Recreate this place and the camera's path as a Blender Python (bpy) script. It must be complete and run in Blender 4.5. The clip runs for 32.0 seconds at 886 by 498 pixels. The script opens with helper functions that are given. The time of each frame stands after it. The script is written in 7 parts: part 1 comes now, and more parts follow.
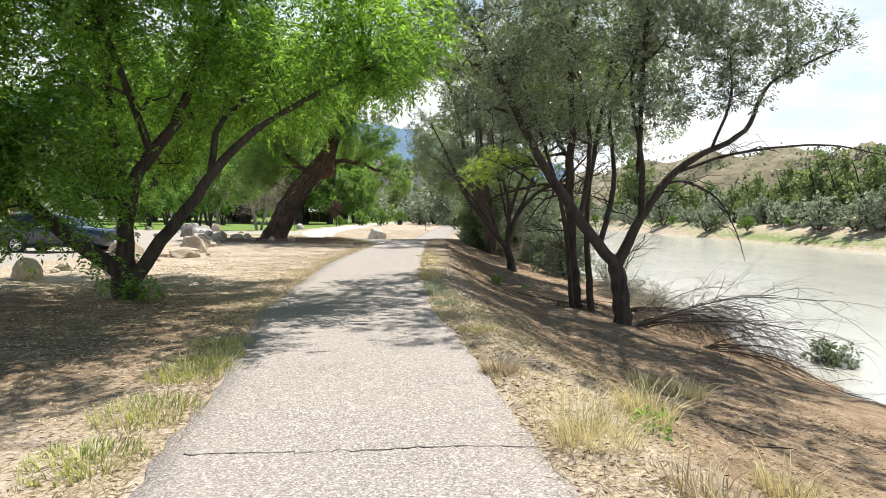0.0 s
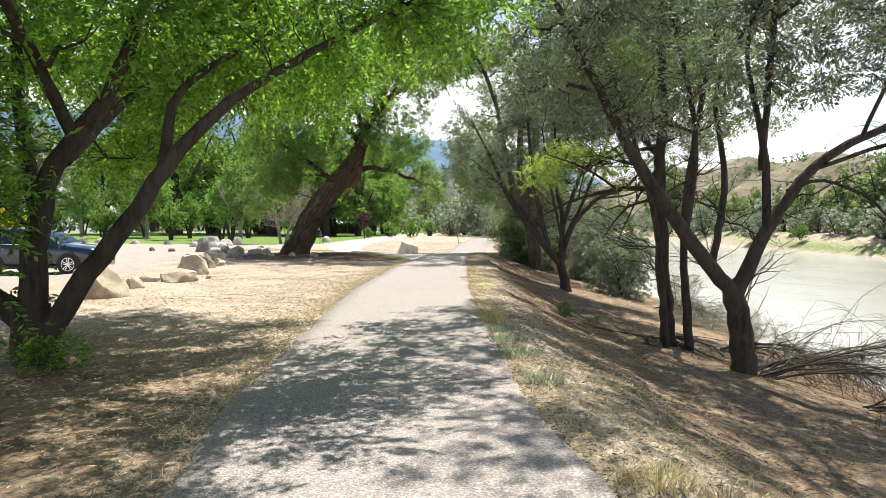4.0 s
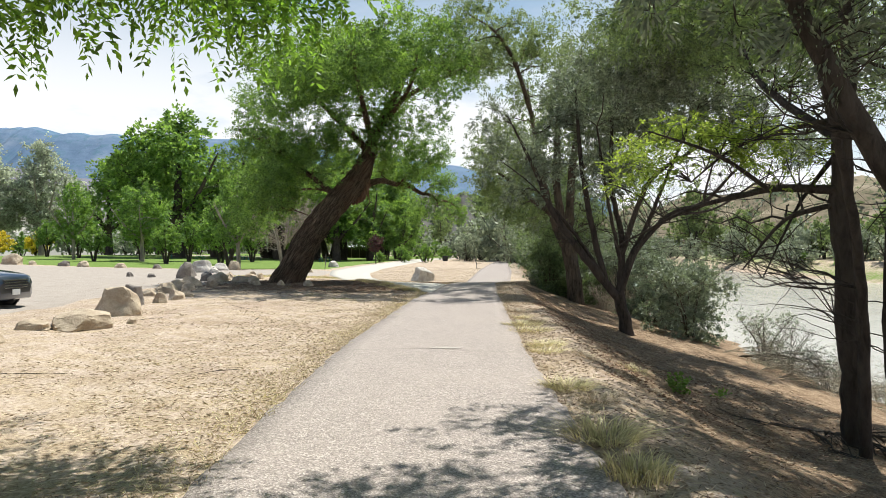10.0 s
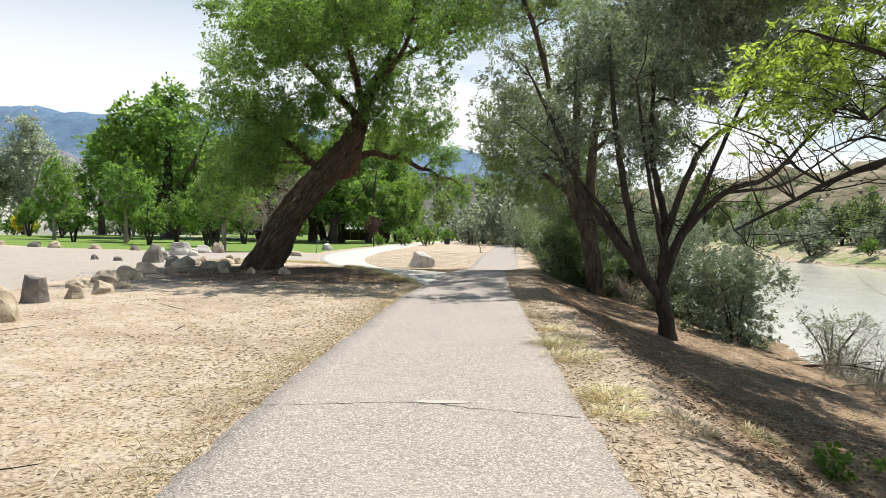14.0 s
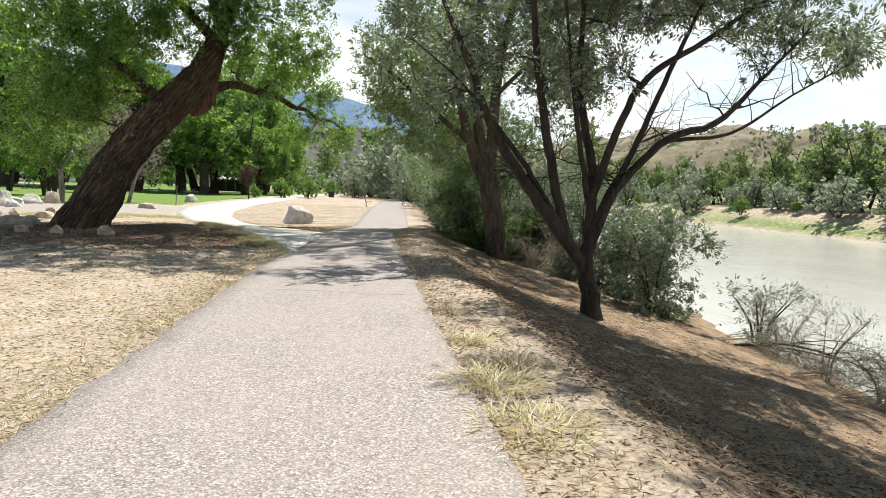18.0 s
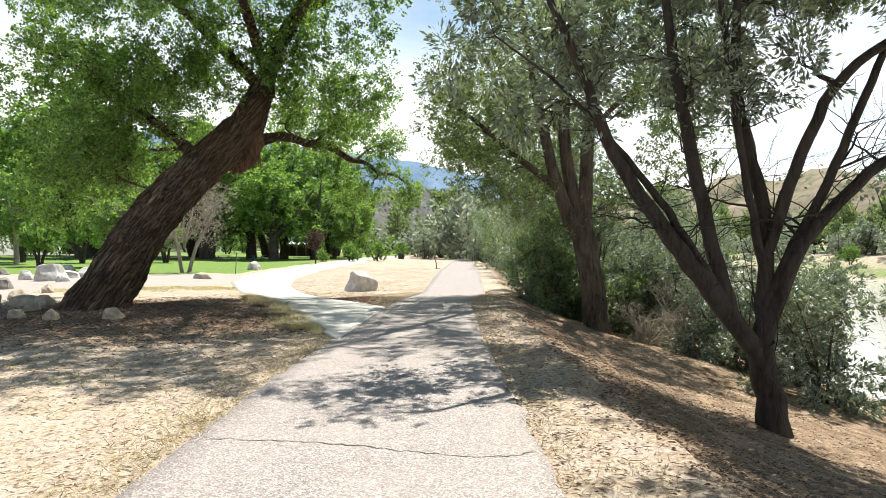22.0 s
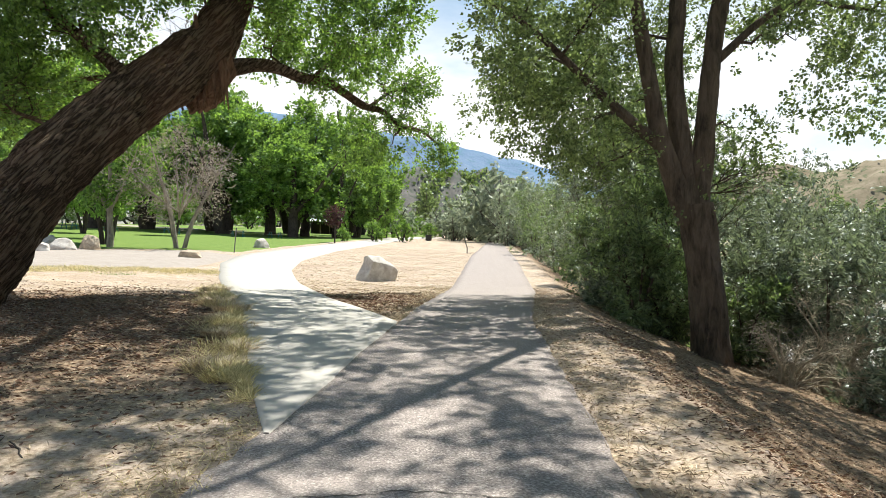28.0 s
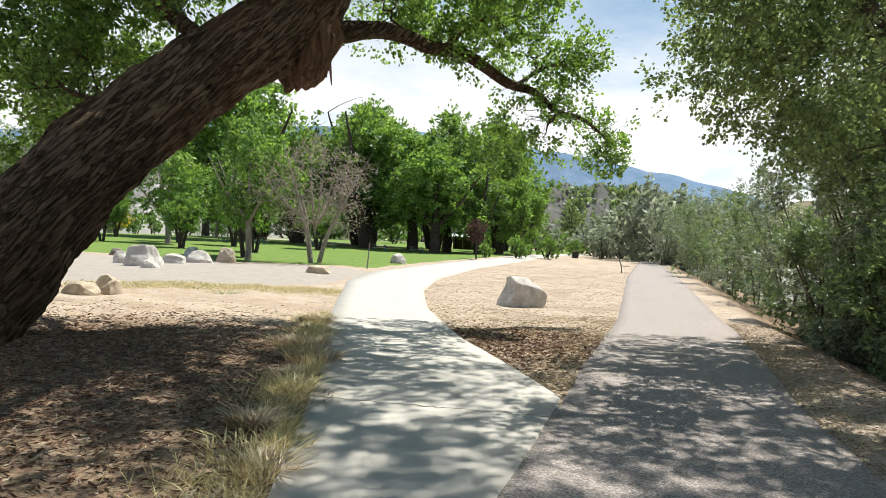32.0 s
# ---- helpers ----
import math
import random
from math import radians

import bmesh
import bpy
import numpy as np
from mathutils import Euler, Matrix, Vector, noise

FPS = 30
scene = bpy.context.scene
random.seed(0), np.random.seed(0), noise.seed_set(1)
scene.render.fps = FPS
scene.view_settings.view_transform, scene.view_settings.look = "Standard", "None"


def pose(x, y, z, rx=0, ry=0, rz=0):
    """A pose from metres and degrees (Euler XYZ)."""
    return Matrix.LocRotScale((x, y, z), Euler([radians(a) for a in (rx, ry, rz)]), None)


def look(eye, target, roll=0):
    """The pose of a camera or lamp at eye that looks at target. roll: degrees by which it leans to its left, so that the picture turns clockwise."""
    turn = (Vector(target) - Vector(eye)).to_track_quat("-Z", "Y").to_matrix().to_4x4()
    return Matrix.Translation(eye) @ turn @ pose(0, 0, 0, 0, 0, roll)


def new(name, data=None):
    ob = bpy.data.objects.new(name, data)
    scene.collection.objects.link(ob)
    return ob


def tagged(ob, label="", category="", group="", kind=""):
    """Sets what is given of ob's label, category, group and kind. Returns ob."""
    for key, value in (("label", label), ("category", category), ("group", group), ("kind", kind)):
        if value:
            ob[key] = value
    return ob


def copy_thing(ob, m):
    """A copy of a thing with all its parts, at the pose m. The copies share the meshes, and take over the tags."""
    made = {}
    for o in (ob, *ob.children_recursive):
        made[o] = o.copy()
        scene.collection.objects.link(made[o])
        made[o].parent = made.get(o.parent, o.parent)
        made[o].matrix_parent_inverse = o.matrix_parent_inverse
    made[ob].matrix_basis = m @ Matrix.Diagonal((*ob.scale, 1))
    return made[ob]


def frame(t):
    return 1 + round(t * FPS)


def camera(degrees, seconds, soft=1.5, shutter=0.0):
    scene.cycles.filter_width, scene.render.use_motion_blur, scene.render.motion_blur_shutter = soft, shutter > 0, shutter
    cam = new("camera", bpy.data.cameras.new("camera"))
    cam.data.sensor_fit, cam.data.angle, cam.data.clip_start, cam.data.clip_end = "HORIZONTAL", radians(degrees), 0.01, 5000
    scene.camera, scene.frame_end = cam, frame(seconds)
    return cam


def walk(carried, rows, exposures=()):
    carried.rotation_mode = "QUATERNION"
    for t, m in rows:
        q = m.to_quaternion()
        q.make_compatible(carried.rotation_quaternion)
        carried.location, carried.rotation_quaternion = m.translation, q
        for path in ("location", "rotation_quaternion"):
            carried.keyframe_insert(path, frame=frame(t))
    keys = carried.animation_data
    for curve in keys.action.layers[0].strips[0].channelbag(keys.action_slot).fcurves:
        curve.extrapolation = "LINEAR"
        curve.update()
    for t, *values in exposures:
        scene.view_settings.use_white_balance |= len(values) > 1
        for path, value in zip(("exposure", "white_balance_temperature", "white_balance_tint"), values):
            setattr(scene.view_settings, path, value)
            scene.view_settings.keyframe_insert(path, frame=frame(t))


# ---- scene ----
cam = camera(68.3, 32.0, soft=0.5)
EXPOSURES = [(0, 0.72), (2, 0.76), (3, 0.93), (5, 0.84), (7, 0.74), (8, 0.66), (9, 0.78), (10, 0.55), (12, 0.46), (14, 0.58), (16.5, 0.56), (17, 0.53), (18, 0.64), (20, 0.74), (22, 0.95), (24, 1.05), (25, 1.0), (28, 0.8), (29, 0.86), (30, 0.62), (31, 0.58), (32, 0.63)]
METRES, EYE, TILT, LEAN, TURN = 36.0, 1.55, -2.9, 0.5, 0.0
ROWS = [
    (0.0, 0.0, 0.0, 0.0, 0.0, 0.0, -0.0),
    (0.5, -0.0031, 0.0172, 0.0015, 0.74, -0.09, -1.01),
    (1.0, -0.0065, 0.0333, 0.0024, -1.92, -2.16, -1.02),
    (1.5, -0.0082, 0.0476, 0.0031, -1.94, -0.62, 0.3),
    (2.0, -0.0123, 0.0639, 0.004, -1.33, 1.48, -1.14),
    (2.5, -0.0137, 0.0785, 0.0045, 0.75, 3.28, 2.38),
    (3.0, -0.0147, 0.0959, 0.0069, 1.84, 3.53, 1.13),
    (3.5, -0.0168, 0.1123, 0.0078, 1.92, 0.83, 0.79),
    (5.5, -0.0249, 0.1709, 0.0107, 4.84, 1.41, -1.63),
    (6.0, -0.0273, 0.1857, 0.0117, 1.98, 0.08, -0.27),
    (6.5, -0.0289, 0.2002, 0.0129, 5.54, 1.97, 0.65),
    (7.0, -0.0323, 0.2173, 0.0132, 6.55, 1.06, -0.66),
    (7.5, -0.0337, 0.2335, 0.0139, 5.47, 3.21, 0.92),
    (8.0, -0.0355, 0.2484, 0.0146, 4.81, 3.36, 0.05),
    (8.5, -0.037, 0.2659, 0.0153, 1.3, 1.35, 1.51),
    (9.0, -0.0368, 0.2811, 0.0161, 5.28, 2.01, 0.4),
    (9.5, -0.0379, 0.2955, 0.016, 4.15, 1.48, -1.07),
    (10.0, -0.0386, 0.3091, 0.0164, 3.69, 3.11, -0.16),
    (10.5, -0.0414, 0.3272, 0.0175, 3.56, 2.6, -0.98),
    (11.0, -0.0441, 0.3413, 0.0182, 2.99, 2.96, 0.23),
    (11.5, -0.0446, 0.3581, 0.0187, 5.02, 0.5, -0.99),
    (12.0, -0.0452, 0.3734, 0.0198, 4.88, 0.4, -0.95),
    (12.5, -0.0439, 0.3875, 0.0202, 3.94, 0.88, -0.59),
    (13.0, -0.0454, 0.4021, 0.0205, 3.05, 1.23, -1.74),
    (13.5, -0.0459, 0.417, 0.0217, 1.05, 0.84, 0.2),
    (14.0, -0.0451, 0.4327, 0.0232, 3.85, 1.6, -0.67),
    (14.5, -0.0447, 0.4484, 0.0233, -0.63, -0.86, -1.55),
    (16.5, -0.046, 0.5112, 0.0262, -1.61, 0.1, -2.05),
    (17.0, -0.0453, 0.5257, 0.0279, -5.28, -0.7, -0.18),
    (17.5, -0.0438, 0.5428, 0.0284, -3.42, -1.7, -1.75),
    (18.0, -0.044, 0.5551, 0.0289, -6.06, -2.3, -1.22),
    (18.5, -0.0423, 0.5733, 0.0297, -5.53, -1.42, -0.68),
    (19.0, -0.0435, 0.5859, 0.0307, -2.7, 0.47, -2.87),
    (19.5, -0.0432, 0.6028, 0.0315, 0.56, 0.83, -1.12),
    (20.0, -0.042, 0.6183, 0.0326, 3.58, 1.28, -1.83),
    (20.5, -0.0425, 0.6341, 0.0337, -0.64, 0.77, 0.25),
    (21.0, -0.0426, 0.6536, 0.0346, 0.5, -0.41, 0.88),
    (21.5, -0.0436, 0.6669, 0.035, 1.3, 1.31, -0.12),
    (22.0, -0.0447, 0.6823, 0.0363, 0.13, 2.8, 0.43),
    (22.5, -0.0458, 0.6996, 0.0371, 2.45, 2.25, -0.81),
    (23.0, -0.0468, 0.7155, 0.0374, 1.29, -0.92, -0.95),
    (23.5, -0.0458, 0.732, 0.0387, 3.52, -0.45, -1.34),
    (24.0, -0.0463, 0.7467, 0.0403, 1.16, 0.81, -1.67),
    (24.5, -0.0458, 0.763, 0.041, 3.4, 1.18, -2.51),
    (25.0, -0.0473, 0.7817, 0.0416, 1.78, 2.3, -2.14),
    (25.5, -0.048, 0.7953, 0.0421, 1.16, 2.57, -1.39),
    (27.5, -0.0544, 0.853, 0.0453, -1.1, 0.98, -2.85),
    (28.0, -0.0555, 0.8704, 0.0455, 2.49, 1.2, -1.69),
    (28.5, -0.0582, 0.8869, 0.0456, 1.98, 2.07, -2.65),
    (29.0, -0.059, 0.9021, 0.0467, 1.34, 1.45, -0.08),
    (29.5, -0.0608, 0.9167, 0.0476, 4.92, 1.54, -2.74),
    (30.0, -0.0642, 0.9308, 0.0479, 3.0, 0.56, -1.03),
    (30.5, -0.0659, 0.9466, 0.0497, 5.6, 2.7, 0.45),
    (31.0, -0.0696, 0.9596, 0.0496, 5.94, 1.68, -0.47),
    (31.5, -0.0724, 0.9739, 0.0506, 9.7, 3.88, 0.08),
    (32.0, -0.0757, 0.9907, 0.0506, 14.95, 2.12, -2.92),
]
walk(cam, [(t, pose(0, 0, EYE, TILT, LEAN, TURN) @ pose(METRES * x, METRES * y, METRES * z, 90 + pitch, roll, yaw)) for t, x, y, z, yaw, pitch, roll in ROWS], EXPOSURES)

# ---- world, sun ----
SUN_DIR = Vector((-0.22, -0.50, -1.0)).normalized()
w = bpy.data.worlds.new("sky")
scene.world = w
w.use_nodes = True
wn, wl = w.node_tree.nodes, w.node_tree.links
wn.clear()
sky = wn.new("ShaderNodeTexSky")
sky.sky_type = "NISHITA"
sky.sun_disc = False
sky.sun_elevation = math.asin(-SUN_DIR.z)
sky.sun_rotation = math.atan2(-SUN_DIR.x, -SUN_DIR.y)
sky.altitude = 1400
sky.dust_density = 1.2
sky.ozone_density = 0.4
wc = wn.new("ShaderNodeTexCoord")
wmap = wn.new("ShaderNodeMapping")
wmap.inputs["Scale"].default_value = (1.6, 1.6, 5.0)
wno = wn.new("ShaderNodeTexNoise")
wno.inputs["Scale"].default_value = 1.7
wno.inputs["Detail"].default_value = 7
wno.inputs["Roughness"].default_value = 0.58
wr = wn.new("ShaderNodeValToRGB")
wr.color_ramp.elements[0].position, wr.color_ramp.elements[1].position = 0.30, 0.50
wr.color_ramp.elements[0].color = (0.38, 0.38, 0.38, 1)
wmix = wn.new("ShaderNodeMix")
wmix.data_type = "RGBA"
wmix.inputs["B"].default_value = (9.5, 9.6, 9.8, 1)
wbg = wn.new("ShaderNodeBackground")
wbg.inputs["Strength"].default_value = 0.076
wo = wn.new("ShaderNodeOutputWorld")
wl.new(wc.outputs["Generated"], wmap.inputs["Vector"])
wl.new(wmap.outputs["Vector"], wno.inputs["Vector"])
wl.new(wno.outputs["Fac"], wr.inputs["Fac"])
wsep = wn.new("ShaderNodeSeparateXYZ")
wrange = wn.new("ShaderNodeMapRange")
wrange.interpolation_type = "SMOOTHSTEP"
wrange.inputs["From Min"].default_value, wrange.inputs["From Max"].default_value = 0.16, 0.48
wrange.inputs["To Min"].default_value, wrange.inputs["To Max"].default_value = 1.0, 0.0
wmul = wn.new("ShaderNodeMath")
wmul.operation = "MULTIPLY"
wl.new(wc.outputs["Generated"], wsep.inputs["Vector"])
wl.new(wsep.outputs["Z"], wrange.inputs["Value"])
wl.new(wr.outputs["Color"], wmul.inputs[0])
wl.new(wrange.outputs["Result"], wmul.inputs[1])
wl.new(wmul.outputs["Value"], wmix.inputs["Factor"])
wtint = wn.new("ShaderNodeMix")
wtint.data_type, wtint.blend_type = "RGBA", "MULTIPLY"
wtint.inputs["Factor"].default_value = 1.0
wtint.inputs["B"].default_value = (0.85, 1.075, 1.03, 1)
wl.new(sky.outputs["Color"], wtint.inputs["A"])
wl.new(wtint.outputs["Result"], wmix.inputs["A"])
wl.new(wmix.outputs["Result"], wbg.inputs["Color"])
wl.new(wbg.outputs["Background"], wo.inputs["Surface"])
sun = new("sun", bpy.data.lights.new("sun", "SUN"))
sun.data.energy, sun.data.angle, sun.data.color = 5.0, radians(0.53), (0.985, 0.972, 0.875)
sun.matrix_world = look((0, 0, 60), Vector((0, 0, 60)) + SUN_DIR)


# ---- materials ----
class Nodes:
    """A short way to wire a node material."""

    def __init__(self, name, rough=0.8, metal=0.0, spec=0.5):
        self.m = bpy.data.materials.new(name)
        self.m.use_nodes = True
        self.n, self.l = self.m.node_tree.nodes, self.m.node_tree.links
        self.b = self.n["Principled BSDF"]
        self.b.inputs["Roughness"].default_value = rough
        self.b.inputs["Metallic"].default_value = metal
        self.b.inputs["Specular IOR Level"].default_value = spec
        self.out = self.n["Material Output"]
        self.co = self.n.new("ShaderNodeTexCoord").outputs["Object"]

    def scaled(self, s):
        k = self.n.new("ShaderNodeMapping")
        k.inputs["Scale"].default_value = s
        self.l.new(self.co, k.inputs["Vector"])
        return k.outputs["Vector"]

    def noise(self, scale, detail=4, rough=0.55, vec=None, dist=0.0):
        k = self.n.new("ShaderNodeTexNoise")
        k.inputs["Scale"].default_value, k.inputs["Detail"].default_value = scale, detail
        k.inputs["Roughness"].default_value, k.inputs["Distortion"].default_value = rough, dist
        self.l.new(vec or self.co, k.inputs["Vector"])
        return k.outputs["Fac"]

    def voronoi(self, scale, out="Distance", feature="F1", vec=None):
        k = self.n.new("ShaderNodeTexVoronoi")
        k.feature = feature
        k.inputs["Scale"].default_value = scale
        self.l.new(vec or self.co, k.inputs["Vector"])
        return k.outputs[out]

    def ramp(self, fac, stops):
        k = self.n.new("ShaderNodeValToRGB")
        e = k.color_ramp.elements
        while len(e) < len(stops):
            e.new(0.5)
        for q, (p, c) in zip(e, stops):
            q.position, q.color = p, (c, c, c, 1) if isinstance(c, (int, float)) else (*c, 1)
        self.l.new(fac, k.inputs["Fac"])
        return k.outputs["Color"]

    def mix(self, fac, a, b, how="MIX"):
        k = self.n.new("ShaderNodeMix")
        k.data_type, k.blend_type = "RGBA", how
        for v, s in ((fac, "Factor"), (a, "A"), (b, "B")):
            if isinstance(v, (int, float)):
                k.inputs[s].default_value = v
            elif isinstance(v, tuple):
                k.inputs[s].default_value = (*v, 1)
            else:
                self.l.new(v, k.inputs[s])
        return k.outputs["Result"]

    def attr(self, name):
        k = self.n.new("ShaderNodeAttribute")
        k.attribute_name = name
        s = self.n.new("ShaderNodeSeparateColor")
        self.l.new(k.outputs["Color"], s.inputs["Color"])
        return s.outputs

    def island(self):
        return self.n.new("ShaderNodeNewGeometry").outputs["Random Per Island"]

    def obrand(self):
        return self.n.new("ShaderNodeObjectInfo").outputs["Random"]

    def colour(self, c):
        if isinstance(c, tuple):
            self.b.inputs["Base Color"].default_value = (*c, 1)
        else:
            self.l.new(c, self.b.inputs["Base Color"])
        return self

    def bump(self, h, strength=0.5, dist=0.02):
        k = self.n.new("ShaderNodeBump")
        k.inputs["Strength"].default_value, k.inputs["Distance"].default_value = strength, dist
        self.l.new(h, k.inputs["Height"])
        self.l.new(k.outputs["Normal"], self.b.inputs["Normal"])
        return self


def leaf_mat(name, dark, light, through_col, share=0.45, gloss=0.25):
    k = Nodes(name, 0.5)
    c = k.mix(k.island(), dark, light)
    d = k.n.new("ShaderNodeBsdfDiffuse")
    t = k.n.new("ShaderNodeBsdfTranslucent")
    g = k.n.new("ShaderNodeBsdfGlossy")
    g.inputs["Roughness"].default_value = 0.5
    g.inputs["Color"].default_value = (0.9, 0.95, 1, 1)
    k.l.new(c, d.inputs["Color"])
    k.l.new(k.mix(k.island(), tuple(v * 0.26 for v in through_col), through_col), t.inputs["Color"])
    a, b = k.n.new("ShaderNodeMixShader"), k.n.new("ShaderNodeMixShader")
    a.inputs["Fac"].default_value, b.inputs["Fac"].default_value = share, gloss * 0.12
    k.l.new(d.outputs[0], a.inputs[1])
    k.l.new(t.outputs[0], a.inputs[2])
    k.l.new(a.outputs[0], b.inputs[1])
    k.l.new(g.outputs[0], b.inputs[2])
    k.l.new(b.outputs[0], k.out.inputs["Surface"])
    return k.m


LEAF_LOCUST = leaf_mat("leaf_locust", (0.03, 0.09, 0.015), (0.085, 0.20, 0.03), (0.48, 0.82, 0.08), 0.5)
LEAF_OLIVE = leaf_mat("leaf_olive", (0.055, 0.075, 0.042), (0.34, 0.38, 0.29), (0.30, 0.38, 0.15), 0.40, 0.6)
LEAF_COTTON = leaf_mat("leaf_cottonwood", (0.04, 0.10, 0.026), (0.18, 0.31, 0.08), (0.44, 0.70, 0.09), 0.44, 0.35)
LEAF_ELM = leaf_mat("leaf_elm", (0.05, 0.085, 0.03), (0.20, 0.27, 0.11), (0.36, 0.50, 0.10), 0.42, 0.6)
LEAF_PARK = leaf_mat("leaf_park", (0.07, 0.155, 0.035), (0.18, 0.31, 0.075), (0.42, 0.66, 0.10), 0.48)
LEAF_SILVER = leaf_mat("leaf_silver", (0.06, 0.085, 0.045), (0.42, 0.46, 0.34), (0.32, 0.40, 0.17), 0.36, 0.6)
LEAF_DULL = leaf_mat("leaf_dull", (0.04, 0.07, 0.028), (0.27, 0.35, 0.15), (0.34, 0.48, 0.13), 0.38, 0.5)
LEAF_SPRAY = leaf_mat("leaf_spray", (0.07, 0.15, 0.02), (0.20, 0.30, 0.05), (0.68, 0.86, 0.12), 0.5)
LEAF_BANK = leaf_mat("leaf_bank", (0.11, 0.165, 0.06), (0.26, 0.33, 0.14), (0.42, 0.54, 0.17), 0.42)
LEAF_GREY = leaf_mat("leaf_grey", (0.20, 0.24, 0.16), (0.50, 0.54, 0.42), (0.50, 0.56, 0.36), 0.42)
LEAF_POPLAR = leaf_mat("leaf_poplar", (0.30, 0.34, 0.25), (0.58, 0.62, 0.50), (0.74, 0.80, 0.56), 0.55)
LEAF_PURPLE = leaf_mat("leaf_purple", (0.07, 0.035, 0.04), (0.15, 0.08, 0.075), (0.25, 0.08, 0.06), 0.3)
LEAF_YELLOW = leaf_mat("blossom_yellow", (0.62, 0.50, 0.03), (0.85, 0.70, 0.06), (0.8, 0.65, 0.05), 0.3)
LEAF_BARE = leaf_mat("bud_brown", (0.30, 0.25, 0.20), (0.50, 0.43, 0.36), (0.3, 0.25, 0.16), 0.25)
LEAF_WEED = leaf_mat("leaf_weed", (0.10, 0.20, 0.03), (0.20, 0.32, 0.06), (0.3, 0.5, 0.06), 0.4)
STRAW = leaf_mat("straw", (0.33, 0.245, 0.15), (0.76, 0.64, 0.46), (0.46, 0.38, 0.25), 0.25)
STRAW_GREEN = leaf_mat("straw_green", (0.48, 0.42, 0.18), (0.88, 0.78, 0.47), (0.72, 0.60, 0.30), 0.32)
GRASS_LIME = leaf_mat("grass_lime", (0.30, 0.33, 0.10), (0.62, 0.60, 0.24), (0.5, 0.55, 0.14), 0.35)
TWIG_DRY = leaf_mat("dry_twig", (0.13, 0.08, 0.05), (0.42, 0.30, 0.195), (0.1, 0.08, 0.05), 0.05)


def bark_mat(name, dark, light, scale=9.0, strength=0.9, dist=0.03):
    k = Nodes(name, 0.9, spec=0.25)
    v = k.scaled((1, 1, 0.22))
    n1 = k.noise(scale, 6, 0.65, v, 0.6)
    n2 = k.noise(scale * 6, 4, 0.6, v)
    n3 = k.noise(1.3, 3)
    h = k.mix(0.3, k.ramp(n1, [(0.35, 0.0), (0.62, 1.0)]), n2)
    c = k.mix(h, dark, light)
    c = k.mix(k.ramp(n3, [(0.4, 0.0), (0.7, 0.5)]), c, tuple(min(1, q * 1.25) for q in light))
    k.colour(c).bump(h, strength, dist)
    return k.m


BARK_DARK = bark_mat("bark_dark", (0.018, 0.014, 0.012), (0.085, 0.07, 0.06))
BARK_OLIVE = bark_mat("bark_olive", (0.018, 0.014, 0.012), (0.085, 0.068, 0.058), 11)
BARK_BROWN = bark_mat("bark_brown", (0.018, 0.014, 0.011), (0.15, 0.115, 0.085), 8, 1.0, 0.05)
BARK_GREY = bark_mat("bark_grey", (0.13, 0.11, 0.09), (0.36, 0.32, 0.27), 10)


def furrowed():
    """Bark of an old trunk that leans: long furrows along its own axis."""
    k = Nodes("furrowed_bark", 0.92, spec=0.2)
    r = k.n.new("ShaderNodeMapping")
    r.inputs["Rotation"].default_value = Vector((0.365, 0.559, 0.745)).rotation_difference(Vector((0, 0, 1))).to_euler()
    s = k.n.new("ShaderNodeMapping")
    s.inputs["Scale"].default_value = (1, 1, 0.085)
    k.l.new(k.co, r.inputs["Vector"])
    k.l.new(r.outputs["Vector"], s.inputs["Vector"])
    v = s.outputs["Vector"]
    n1, n2, n3 = k.noise(11, 5, 0.6, v, 0.5), k.noise(55, 5, 0.65, v), k.noise(0.9, 3)
    h = k.ramp(n1, [(0.30, 0.9), (0.44, 0.55), (0.50, 0.0), (0.56, 0.6), (0.72, 1.0)])
    h2 = k.mix(0.28, h, n2)
    c = k.ramp(h2, [(0.12, (0.035, 0.024, 0.017)), (0.45, (0.125, 0.084, 0.056)), (0.85, (0.27, 0.198, 0.138))])
    c = k.mix(k.ramp(n3, [(0.45, 0.0), (0.7, 0.4)]), c, (0.20, 0.10, 0.065))
    k.colour(c).bump(h2, 1.0, 0.09)
    return k.m


BARK_FURROW = furrowed()
BRUSH = bark_mat("brushwood", (0.026, 0.021, 0.018), (0.11, 0.093, 0.078), 12)
BRUSH_GREY = bark_mat("brushwood_grey", (0.12, 0.10, 0.082), (0.34, 0.30, 0.25), 12)
BRUSH_PALE = bark_mat("brushwood_pale", (0.22, 0.18, 0.13), (0.50, 0.44, 0.34), 12)


